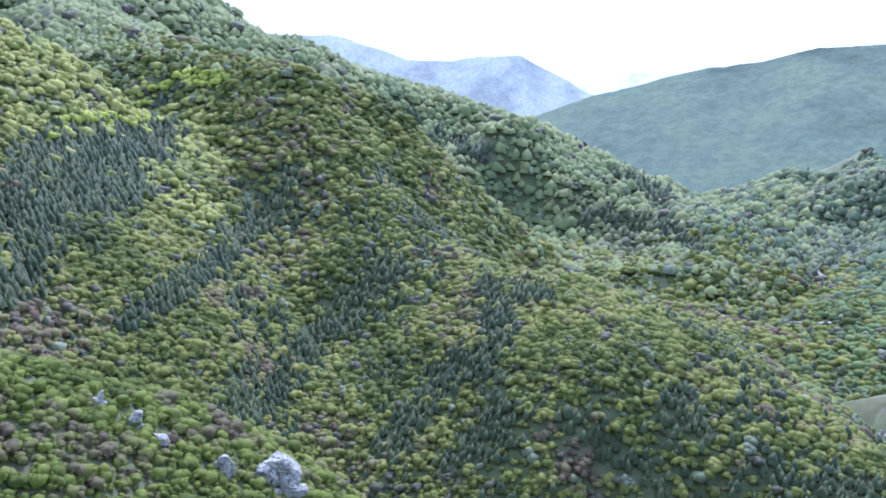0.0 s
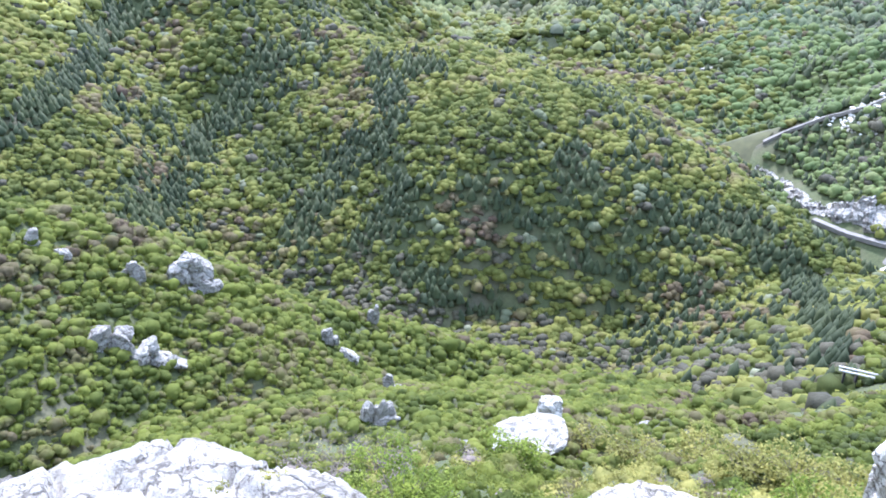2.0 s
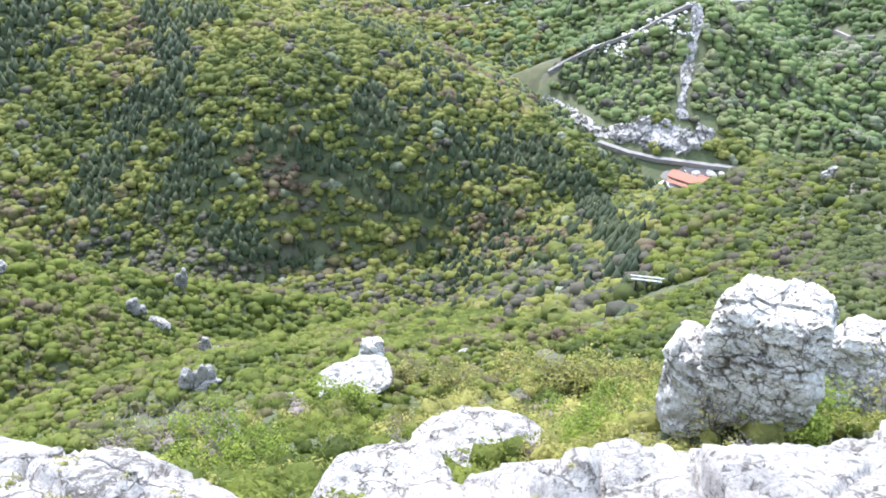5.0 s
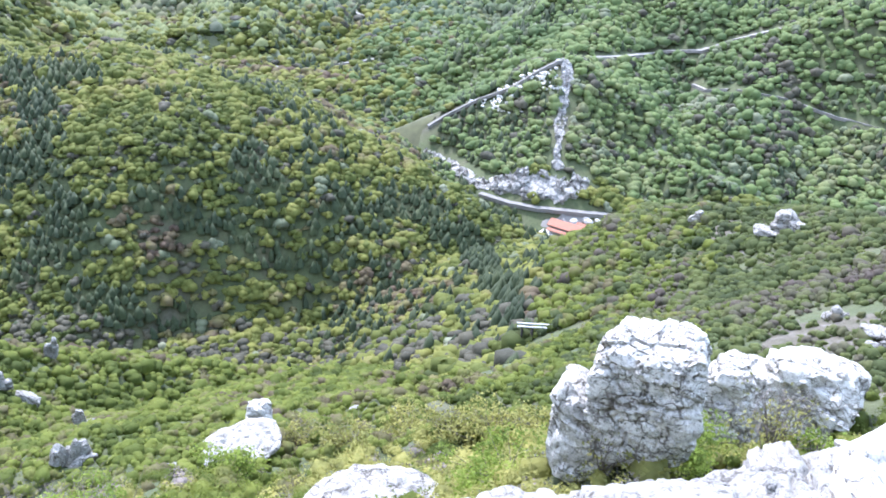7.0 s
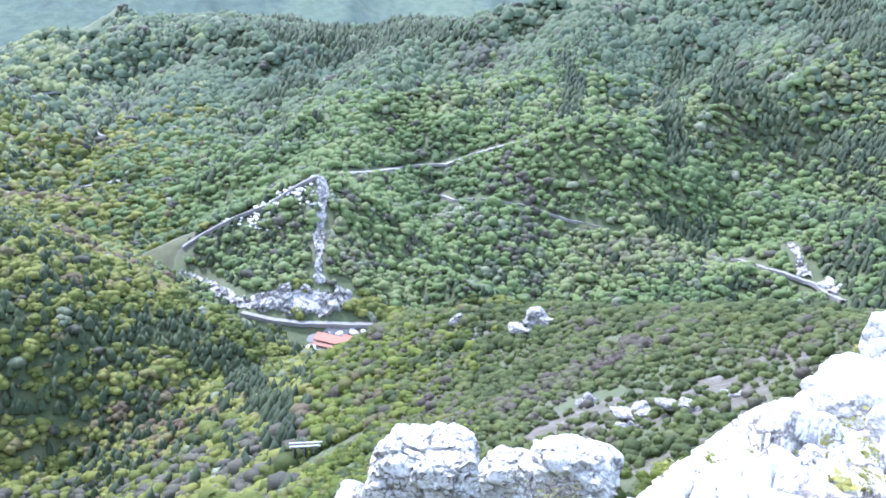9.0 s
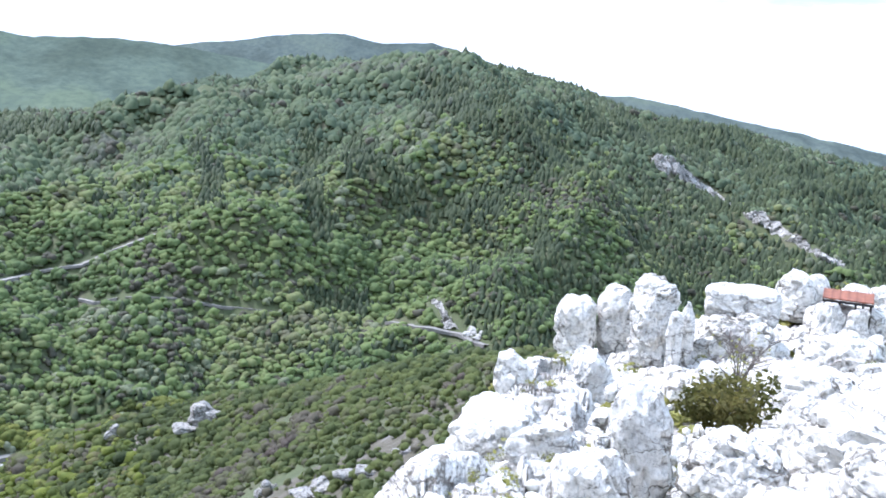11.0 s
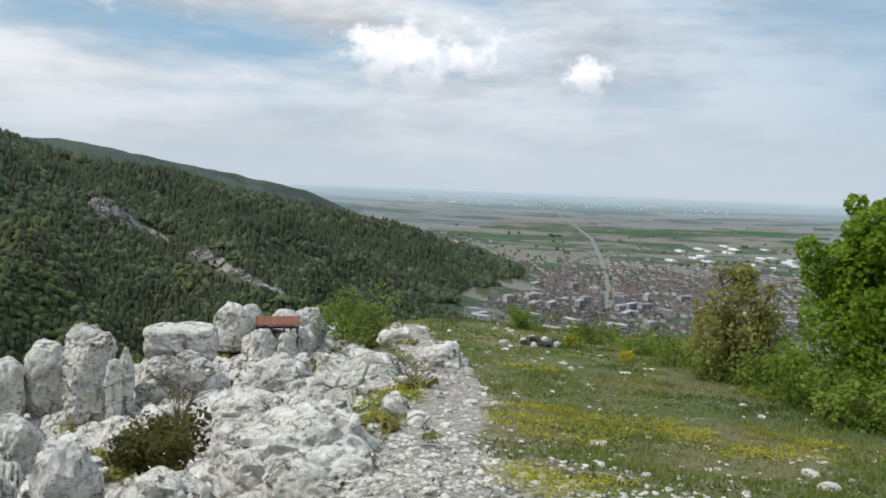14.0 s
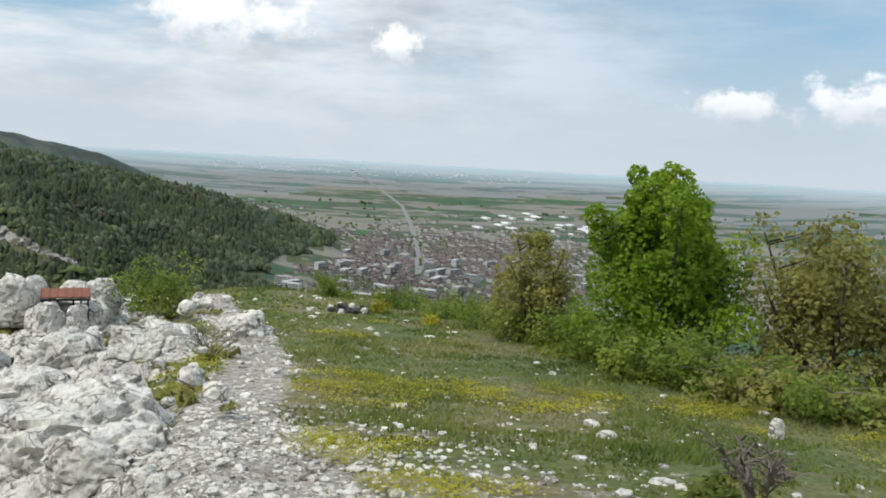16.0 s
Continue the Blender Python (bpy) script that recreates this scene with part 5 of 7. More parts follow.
            kinds.append(raw("block", bv, bf, mat, False))
        for k in range(54):
            at = own[rng.integers(0, len(own))]
            far = math.hypot(at[0], at[1])
            if far < 2.6 or land_at(at[0], at[1]) > at[2] or at[2] < -0.45 * far - 1.2:
                continue
            piece = kinds[k] if k < 6 else new("block", kinds[k % 6].data)
            s = (0.012 + 0.02 * rng.uniform() ** 2) * far
            piece.matrix_world = pose(at[0], at[1], at[2] - 0.28 * s, rng.uniform(-15, 15), rng.uniform(-15, 15), rng.uniform(0, 360)) @ Matrix.Diagonal((s, s, s, 1))
            piece.parent = ob
        for piece in kinds:
            if piece.parent is None:
                bpy.data.objects.remove(piece)


build_brink()


def rock(az, d, w, top, deep=0.8, label="pale grey fissured limestone outcrop on the slope", lean=0.0, level=4, block=0.3, tilt=0.25, square=3.2,
         seed=1, sink=0.35, name="rock", category="rock", foot=None, mat=None, turn=0.0, group="", shear=0.0, cut=0.86, cluster=0):
    """A rock whose top is at height top, w metres wide, standing in the ground d metres off."""
    x, y, _ = place(az, d)
    g = (land_at(x, y) if foot is None else foot) - sink
    h = max(top - g, 0.25 * w)
    v, f = rock_shape(w, w * deep, h, seed, level, block, tilt, square, shear, cut)
    if cluster:            # broken into several blocks that lean together
        rng = np.random.default_rng(seed)
        root = new(name)
        root.matrix_world = pose(x, y, top - h, 0, lean, az + turn)
        for k in range(cluster):
            u = (k + 0.5) / cluster - 0.5 + rng.normal() * 0.05
            s = rng.uniform(1.2, 2.2) / cluster ** 0.75
            tall = h * (rng.uniform(0.35, 0.85) if k != cluster // 2 else 1.0)
            v, f = rock_shape(w * s, w * s * 0.8, tall, seed * 10 + k, level, 0.22, 0.35, square, rng.uniform(-0.6, 0.6), 0.80)
            ob = raw("block", v, f, mat or mat_rock, False)
            ob.parent = root
            ob.matrix_basis = pose(u * w, rng.normal() * 0.12 * w, 0, 0, 0, rng.uniform(-30, 30))
        return tagged(root, label=label, category=category, group=group)
    ob = raw(name, v, f, mat or mat_rock, False)
    ob.matrix_world = pose(x, y, top - h, 0, lean, az + turn)
    return tagged(ob, label=label, category=category, group=group)


def slope_rock(az, top, foot_el, wide, deep=0.8, label="pale limestone outcrop among spring scrub", **kw):
    """A rock on the slope that is seen from the lookout between two heights and over a width, all in degrees."""
    p = spot(az, foot_el)
    d = math.hypot(p.x, p.y) + radians(wide) * math.hypot(p.x, p.y) * deep * 0.4
    w = radians(wide) * d
    return rock(az, d, w, (d + 0.36 * deep * w) * math.tan(radians(top)), deep, label, foot=p.z, **kw)


def crag(label, spots, size, n, seed, tall=1.0, mat=None, category="crag", level=2, name="crag"):
    """A broken crag on a slope: n blocks strewn along a line of (direction, height in degrees) sights."""
    rng = np.random.default_rng(seed)
    pts = [spot(*s) for s in spots]
    root = new(name)
    root.location = pts[0]
    kinds = []
    for k in range(6):
        v, f = rock_shape(1, 0.85, 1, seed * 50 + k, level, 0.5, 0.3, 4)
        ob = raw("block", v, f, mat or mat_rock_far, False)
        kinds.append(ob.data)
        bpy.data.objects.remove(ob)
    for k in range(n):
        t = rng.uniform(0, len(pts) - 1)
        i = min(int(t), len(pts) - 2)
        p = pts[i].lerp(pts[i + 1], t - i)
        s = size * rng.uniform(0.35, 1.2)
        h = s * tall * rng.uniform(0.7, 1.3)
        x, y = p.x + rng.normal() * size * 0.45, p.y + rng.normal() * size * 0.45
        ob = new("block", kinds[k % 6])
        ob.parent = root
        ob.matrix_basis = pose(x - pts[0].x, y - pts[0].y, land_at(x, y) - pts[0].z - 0.3 * h, rng.uniform(-14, 14), rng.uniform(-14, 14), rng.uniform(0, 360)) @ Matrix.Diagonal((s, s, h, 1))
    return tagged(root, label=label, category=category)


def rock_patch(label, one, other, lift, seed, unit=6.0, mat=None, name="cliff", category="cliff", dense=1.0):
    """Bare jointed rock on a slope, between two lines of (direction, height in degrees) sights."""
    def even(rows, n):
        t = np.linspace(0, len(rows) - 1, n)
        return np.interp(t, range(len(rows)), [r[0] for r in rows]), np.interp(t, range(len(rows)), [r[1] for r in rows])
    n, m = 26, 5
    (a0, e0), (a1, e1) = even(one, n), even(other, n)
    k = np.linspace(0, 1, m)[:, None]
    az, el = a0 + (a1 - a0) * k, e0 + (e1 - e0) * k
    p = spots(az.ravel(), el.ravel()).reshape(m, n, 3)
    nn, mm = int(130 * dense), int(30 * dense)
    ti, tj = np.linspace(0, n - 1, nn), np.linspace(0, m - 1, mm)
    i, j = np.minimum(ti.astype(int), n - 2), np.minimum(tj.astype(int), m - 2)
    fi, fj = (ti - i)[None, :, None], (tj - j)[:, None, None]
    g = (p[j][:, i] * (1 - fi) + p[j][:, i + 1] * fi) * (1 - fj) + (p[j + 1][:, i] * (1 - fi) + p[j + 1][:, i + 1] * fi) * fj
    g = g.reshape(-1, 3)
    q = g / unit + 0.4 * np.stack([fbm3(g / unit + 9 * s, seed + s, 3) for s in range(3)], -1)
    wall, who = cells3(q, seed)
    wall2, who2 = cells3(q * 2.7, seed + 5)
    # the patch frays out into the ground at its edges
    u, v = np.meshgrid(np.linspace(0, 1, nn), np.linspace(0, 1, mm))
    rim = np.minimum(np.minimum(u, 1 - u) * 5, np.minimum(v, 1 - v)).ravel() * 4
    rag = fbm3(g / (unit * 1.5), seed + 31, 4, 0.6)
    up = lift * (0.5 + 1.1 * (who - 0.5) + 0.5 * (who2 - 0.5) - 0.6 * np.clip(1 - wall / 0.1, 0, 1) - 0.25 * np.clip(1 - wall2 / 0.12, 0, 1))
    up = np.where(rim + 1.6 * rag > 0.35, np.maximum(up, 0.12 * lift), -0.9 * lift)
    toward = -g / np.linalg.norm(g, axis=1)[:, None]
    g = g + (toward * 0.7 + np.array([0, 0, 0.7])) * up[:, None]
    idx = np.arange(nn * mm).reshape(mm, nn)
    f = np.stack([idx[:-1, :-1], idx[:-1, 1:], idx[1:, 1:], idx[1:, :-1]], -1).reshape(-1, 4)
    return tagged(raw(name, g, f, mat or mat_rock_far, False), label=label, category=category)

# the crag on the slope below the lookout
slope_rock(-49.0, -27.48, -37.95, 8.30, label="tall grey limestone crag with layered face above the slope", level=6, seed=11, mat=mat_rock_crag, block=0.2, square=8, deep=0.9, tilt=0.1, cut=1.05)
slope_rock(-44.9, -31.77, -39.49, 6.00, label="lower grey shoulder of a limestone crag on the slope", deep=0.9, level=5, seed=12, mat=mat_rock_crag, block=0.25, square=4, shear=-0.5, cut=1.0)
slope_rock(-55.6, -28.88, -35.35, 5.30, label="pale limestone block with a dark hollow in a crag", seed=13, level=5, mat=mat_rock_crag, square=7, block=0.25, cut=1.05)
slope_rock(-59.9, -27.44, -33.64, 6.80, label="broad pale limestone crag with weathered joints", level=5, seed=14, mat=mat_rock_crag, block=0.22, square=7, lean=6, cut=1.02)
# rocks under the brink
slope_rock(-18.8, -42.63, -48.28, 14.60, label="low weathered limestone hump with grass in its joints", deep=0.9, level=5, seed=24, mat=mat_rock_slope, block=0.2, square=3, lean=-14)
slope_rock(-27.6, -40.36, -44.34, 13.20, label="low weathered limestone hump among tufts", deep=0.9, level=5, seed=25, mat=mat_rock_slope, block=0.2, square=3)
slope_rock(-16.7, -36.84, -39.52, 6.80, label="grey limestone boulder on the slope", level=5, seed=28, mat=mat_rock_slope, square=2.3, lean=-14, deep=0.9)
slope_rock(-18.1, -35.48, -37.52, 2.10, label="small pale limestone knob on top of a boulder", level=4, mat=mat_rock_crag, seed=29)
# outcrops up the wooded spur
slope_rock(13.8, -25.24, -27.20, 1.50, label="pale limestone outcrop among spring scrub", level=4, mat=mat_rock_grey, seed=31, block=0.3, square=5, cluster=4, lean=-6)
slope_rock(10.6, -25.10, -27.75, 3.30, label="pale limestone outcrop among spring scrub", level=4, mat=mat_rock_grey, seed=32, block=0.3, square=5, cluster=5, lean=16)
slope_rock(9.5, -26.72, -28.58, 2.50, label="pale limestone outcrop among spring scrub", level=4, mat=mat_rock_grey, seed=33, block=0.3, square=5, cluster=4, lean=-6)
slope_rock(17.2, -28.42, -30.94, 4.00, label="pale limestone outcrop among spring scrub", level=4, mat=mat_rock_grey, seed=34, block=0.3, square=5, cluster=5, lean=16)
slope_rock(14.8, -29.46, -32.38, 2.90, label="pale limestone outcrop among spring scrub", level=4, mat=mat_rock_grey, seed=35, block=0.3, square=5, cluster=5, lean=-6)
slope_rock(13.1, -30.89, -32.64, 3.30, label="pale limestone outcrop among spring scrub", level=4, mat=mat_rock_grey, seed=36, block=0.3, square=5, cluster=5, lean=16)
slope_rock(0.5, -31.19, -32.82, 2.00, label="pale limestone outcrop among spring scrub", level=4, mat=mat_rock_grey, seed=37, block=0.3, square=5, cluster=4, lean=-6)
slope_rock(-0.8, -32.56, -33.89, 2.20, label="pale limestone outcrop among spring scrub", level=4, mat=mat_rock_grey, seed=38, block=0.3, square=5, cluster=4, lean=16)
slope_rock(-4.7, -34.45, -36.06, 1.40, label="pale limestone outcrop among spring scrub", level=4, mat=mat_rock_grey, seed=39, block=0.3, square=5, cluster=4, lean=-6)
slope_rock(-3.3, -35.92, -37.89, 1.70, label="pale limestone outcrop among spring scrub", level=4, mat=mat_rock_grey, seed=40, block=0.3, square=5, cluster=4, lean=16)
slope_rock(-4.4, -36.55, -38.04, 1.70, label="pale limestone outcrop among spring scrub", level=4, mat=mat_rock_grey, seed=41, block=0.3, square=5, cluster=4, lean=-6)
slope_rock(-3.2, -29.83, -31.44, 0.80, label="pale limestone outcrop among spring scrub", level=4, mat=mat_rock_grey, seed=42, block=0.3, square=5, cluster=4, lean=16)
slope_rock(-7.1, -30.87, -31.91, 2.20, label="pale limestone outcrop among spring scrub", level=4, mat=mat_rock_grey, seed=43, block=0.3, square=5, cluster=4, lean=-6)
slope_rock(-10.8, -38.79, -39.37, 1.20, label="pale limestone outcrop among spring scrub", level=4, mat=mat_rock_grey, seed=44, block=0.3, square=5, cluster=4, lean=16)
slope_rock(-26.5, -36.05, -36.76, 1.60, label="pale limestone outcrop among spring scrub", level=4, mat=mat_rock_grey, seed=45, block=0.3, square=5, cluster=4, lean=-6)
slope_rock(22.2, -21.01, -22.20, 1.00, label="pale limestone outcrop among spring scrub", level=4, mat=mat_rock_grey, seed=131, block=0.3, square=5, cluster=4, lean=12)
slope_rock(20.0, -22.25, -23.63, 0.90, label="pale limestone outcrop among spring scrub", level=4, mat=mat_rock_grey, seed=132, block=0.3, square=5, cluster=4, lean=12)
slope_rock(18.5, -23.71, -24.77, 1.80, label="pale limestone outcrop among spring scrub", level=4, mat=mat_rock_grey, seed=133, block=0.3, square=5, cluster=4, lean=12)
slope_rock(16.6, -23.26, -23.97, 1.10, label="pale limestone outcrop among spring scrub", level=4, mat=mat_rock_grey, seed=134, block=0.3, square=5, cluster=4, lean=12)
# outcrops on the scrubby spur to the valley
slope_rock(-56.3, -19.66, -21.55, 2.70, label="weathered grey limestone outcrop on a scrubby spur", level=4, mat=mat_rock_grey, seed=141, block=0.3, square=4, cluster=5, lean=-8)
slope_rock(-50.6, -20.80, -21.87, 1.30, label="weathered grey limestone outcrop on a scrubby spur", level=4, mat=mat_rock_grey, seed=142, block=0.3, square=4, cluster=5, lean=-8)
slope_rock(-60.7, -24.75, -25.67, 1.20, label="weathered grey limestone outcrop on a scrubby spur", level=4, mat=mat_rock_grey, seed=143, block=0.3, square=4, cluster=5, lean=-8)
slope_rock(-64.4, -24.46, -25.90, 3.50, label="weathered grey limestone outcrop on a scrubby spur", level=4, mat=mat_rock_grey, seed=144, block=0.3, square=4, cluster=5, lean=-8)
slope_rock(-68.1, -23.31, -24.72, 4.10, label="weathered grey limestone outcrop on a scrubby spur", level=4, mat=mat_rock_grey, seed=145, block=0.3, square=4, cluster=5, lean=-8)
slope_rock(-70.6, -22.36, -23.07, 1.70, label="weathered grey limestone outcrop on a scrubby spur", level=4, mat=mat_rock_grey, seed=146, block=0.3, square=4, cluster=5, lean=-8)
slope_rock(-64.0, -25.84, -26.74, 1.60, label="weathered grey limestone outcrop on a scrubby spur", level=4, mat=mat_rock_grey, seed=147, block=0.3, square=4, cluster=5, lean=-8)
# rocky knoll of the lookout, towards the plain
rock(-81.7, 16.9, 0.86, -3.41, label="rounded grey limestone column on the knoll", level=4, seed=51, square=2.5, deep=0.9, foot=-4.6)
rock(-84.3, 17.2, 0.79, -3.20, label="rounded limestone column with a flat crown", level=4, seed=52, square=2.6, deep=0.9, foot=-4.4)
rock(-86.6, 16.4, 0.89, -2.76, label="tall pale limestone column with orange lichen", level=5, seed=53, square=3, deep=0.9, block=0.3, foot=-4.4)
rock(-88.1, 15.8, 0.30, -3.32, label="thin upright limestone splinter", level=3, seed=54, foot=-4.2)
rock(-88.8, 16.0, 0.27, -3.16, label="thin upright limestone splinter", level=3, seed=55, foot=-4.2)
rock(-92.1, 17.4, 1.34, -2.97, label="square-cut white limestone block on the knoll", level=4, seed=56, square=7, block=0.6, foot=-3.4, mat=mat_rock_smooth, cut=1.0)
rock(-95.2, 20.4, 0.94, -3.00, label="rounded white limestone boulder on the crest", level=4, seed=58, square=2.4, foot=-3.9)
rock(-96.4, 20.8, 0.64, -3.13, label="rounded white limestone boulder on the crest", level=3, seed=59, square=2.4, foot=-3.9)
rock(-100.3, 20.4, 0.84, -3.14, label="low grey limestone boulder on the crest", level=4, seed=60, square=2.4, foot=-3.9)
rock(-98.7, 21.4, 0.77, -3.33, label="low pale limestone boulder on the crest", level=3, seed=61, square=2.4, foot=-3.9)
rock(-103.2, 12.8, 1.42, -2.56, label="large smooth white limestone boulder split by joints", level=6, seed=66, square=3.0, block=0.42, lean=10, deep=0.7, mat=mat_rock_smooth)
rock(-105.4, 12.4, 0.69, -2.85, label="upright limestone block beside a large boulder", level=4, seed=67, square=3)
rock(-109.1, 14.9, 0.78, -2.85, label="grey lichen-covered limestone rock at the turf's edge", level=4, seed=70, block=0.25)
rock(-107.8, 11.4, 0.35, -2.84, label="small white limestone block on the turf's edge", level=3, seed=71, square=4)
rock(-100.4, 7.8, 1.52, -2.03, label="broad white limestone slab with dark veins", level=5, seed=72, block=0.3, square=2.8, mat=mat_rock_smooth, deep=0.8, tilt=0.5)
rock(-102.4, 6.8, 0.97, -2.09, label="low white limestone slab split by joints", level=5, seed=73, block=0.22, square=2.6, deep=0.7)
rock(-86.5, 8.0, 0.57, -2.32, label="grey upright limestone pillar beside a juniper", level=4, seed=74, square=3, foot=-3.4, lean=-4)
rock(-92.0, 7.0, 0.88, -2.28, label="grey-white limestone slab beside the path", level=5, seed=75, square=2.5, block=0.22, deep=0.7)
rock(-97.3, 19.0, 0.66, -3.40, label="pale limestone block before a small shelter", level=4, seed=171, square=3.4, foot=-4.6)
rock(-98.9, 19.0, 0.50, -3.46, label="pale limestone block before a small shelter", level=4, seed=172, square=3.4, foot=-4.6)
rock(-98.3, 19.7, 1.70, -3.50, label="flat limestone ledge under a small shelter", level=5, seed=170, square=4, block=0.25, foot=-4.9, deep=0.7)
rock(-92.0, 16.9, 1.45, -3.42, label="broad fissured limestone mass under a square block", level=5, seed=156, square=4, block=0.3, foot=-5.2, deep=0.7, cut=0.95)
rock(-79.0, 11.0, 1.15, -3.62, label="smooth sunlit white slab leaning over the drop", level=5, seed=157, square=5, block=0.35, foot=-4.9, deep=1.2, mat=mat_rock_smooth, lean=-22, cut=0.95)
rock(-78.6, 13.2, 0.62, -3.60, label="pale slab at the edge of the drop", level=4, seed=158, square=4, block=0.35, foot=-4.6, mat=mat_rock_smooth, lean=-14)
rock(-82.9, 13.4, 1.60, -3.55, label="broken white limestone slabs below the columns", level=4, seed=159, square=5, foot=-4.6, cluster=7, turn=10)
rock(-81.6, 9.4, 0.95, -3.30, label="white jointed slab falling to the brink", level=5, seed=160, square=4, block=0.3, foot=-4.4, mat=mat_rock_smooth, lean=-16)
rock(-84.5, 7.0, 0.85, -2.62, label="low white limestone slab near the brink", level=5, seed=161, square=4, block=0.25, foot=-3.6, lean=-10)
rock(-97.0, 12.2, 1.30, -3.02, label="rough white limestone mass on the knoll", level=5, seed=162, square=3.4, block=0.22, foot=-4.0, lean=-8)
rock(-98.6, 15.5, 1.50, -3.20, label="rough white limestone mass on the knoll", level=5, seed=163, square=3.4, block=0.22, foot=-4.2, lean=-6)
rock(-106.8, 13.6, 1.10, -3.00, label="low jointed limestone rock beside the turf", level=4, seed=164, square=3.6, block=0.3, lean=6)
rock(-97.5, 5.2, 1.05, -2.02, label="flat white limestone pavement by the path", level=5, seed=165, square=4, block=0.25, deep=0.9)
rock(-90.0, 5.0, 0.90, -2.12, label="flat white limestone pavement by the path", level=5, seed=166, square=4, block=0.25, deep=0.9)
rock(-103.9, 5.6, 0.26, -1.97, label="small white limestone block at the turf's edge", level=3, seed=210, square=3.4)
rock(-105.0, 5.3, 0.17, -1.91, label="small white limestone block at the turf's edge", level=3, seed=255, square=3.4)
rock(-107.5, 11.6, 0.33, -2.94, label="small white limestone block at the turf's edge", level=3, seed=355, square=3.4)
rock(-109.9, 15.4, 0.39, -2.89, label="small white limestone block at the turf's edge", level=3, seed=430, square=3.4)
rock(-127.6, 8.0, 0.23, -2.47, label="loose white limestone lying on the turf", name="stone", category="stone", level=3, seed=101, sink=0.05, group="loose stones on the turf", square=2.8)
rock(-133.6, 7.8, 0.18, -2.34, label="loose white limestone lying on the turf", name="stone", category="stone", level=3, seed=102, sink=0.05, group="loose stones on the turf", square=2.8)
rock(-133.5, 7.2, 0.14, -2.29, label="loose white limestone lying on the turf", name="stone", category="stone", level=3, seed=103, sink=0.05, group="loose stones on the turf", square=2.8)
rock(-137.1, 6.0, 0.19, -2.04, label="loose white limestone lying on the turf", name="stone", category="stone", level=3, seed=104, sink=0.05, group="loose stones on the turf", square=2.8)
rock(-121.6, 16.4, 0.22, -3.48, label="loose white limestone lying on the turf", name="stone", category="stone", level=3, seed=105, sink=0.05, group="loose stones on the turf", square=2.8)
rock(-115.8, 7.0, 0.32, -2.49, label="loose white limestone lying on the turf", name="stone", category="stone", level=3, seed=106, sink=0.05, group="loose stones on the turf", square=2.8)
rock(-122.0, 9.6, 0.24, -2.88, label="loose white limestone lying on the turf", name="stone", category="stone", level=3, seed=107, sink=0.05, group="loose stones on the turf", square=2.8)
rock(-123.2, 17.4, 0.30, -3.59, label="loose white limestone lying on the turf", name="stone", category="stone", level=3, seed=108, sink=0.05, group="loose stones on the turf", square=2.8)
rock(-126.8, 15.9, 0.22, -3.50, label="loose white limestone lying on the turf", name="stone", category="stone", level=3, seed=109, sink=0.05, group="loose stones on the turf", square=2.8)
rock(-113.5, 20.4, 0.24, -3.77, label="loose white limestone lying on the turf", name="stone", category="stone", level=3, seed=110, sink=0.05, group="loose stones on the turf", square=2.8)
rock(-131.9, 10.0, 0.15, -2.78, label="loose white limestone lying on the turf", name="stone", category="stone", level=3, seed=111, sink=0.05, group="loose stones on the turf", square=2.8)
rock(-144.0, 9.0, 0.15, -2.35, label="loose white limestone lying on the turf", name="stone", category="stone", level=3, seed=112, sink=0.05, group="loose stones on the turf", square=2.8)

# ---- crags and rock scars of the valley ----
rock_patch("grey cliff band above the valley road", [(-30.30, -18.87), (-31.50, -19.14), (-33.10, -19.77), (-34.00, -20.25), (-35.60, -21.10)],
           [(-30.30, -19.57), (-31.50, -19.99), (-33.10, -20.82), (-34.10, -21.49), (-35.70, -21.85)], 3.0, 3, 7)
rock_patch("grey jointed cliff above the valley road", [(-35.30, -20.75), (-36.60, -20.21), (-37.60, -19.92), (-38.80, -19.96), (-40.00, -19.99), (-40.80, -19.88), (-41.80, -19.60), (-42.60, -19.98)],
           [(-35.30, -21.75), (-36.50, -21.85), (-37.70, -22.0), (-38.90, -21.98), (-40.10, -22.13), (-40.90, -22.17), (-41.90, -21.82), (-42.70, -21.25)], 4.0, 5, 8)
rock_patch("pale rock scar running down a wooded spur", [(-39.50, -12.26), (-39.50, -13.79), (-39.60, -15.32), (-39.50, -16.86), (-39.70, -18.01), (-39.60, -19.16), (-40.00, -19.99)],
           [(-40.40, -12.20), (-40.60, -13.73), (-40.50, -15.27), (-40.50, -16.81), (-40.40, -17.98), (-40.50, -19.12), (-41.00, -19.95)], 2.2, 4, 5)
crag("ruined pale stone terrace on a spur", [(-37.8, -13.43), (-39.7, -13.25)], 2.6, 26, 20, 0.55, mat=mat_rock_terrace, category="ruin", name="terrace_wall")
crag("ruined pale stone terrace on a spur", [(-37.9, -13.96), (-39.9, -14.23)], 2.6, 26, 21, 0.55, mat=mat_rock_terrace, category="ruin", name="terrace_wall")
crag("ruined pale stone terrace on a spur", [(-35.1, -15.29), (-37.7, -14.96)], 2.6, 26, 22, 0.55, mat=mat_rock_terrace, category="ruin", name="terrace_wall")
crag("ruined pale stone terrace on a spur", [(-34.9, -15.82), (-37.4, -15.88)], 2.6, 26, 23, 0.55, mat=mat_rock_terrace, category="ruin", name="terrace_wall")
crag("ruined pale stone terrace on a spur", [(-35.9, -14.5), (-38.1, -14.1)], 2.6, 26, 24, 0.55, mat=mat_rock_terrace, category="ruin", name="terrace_wall")
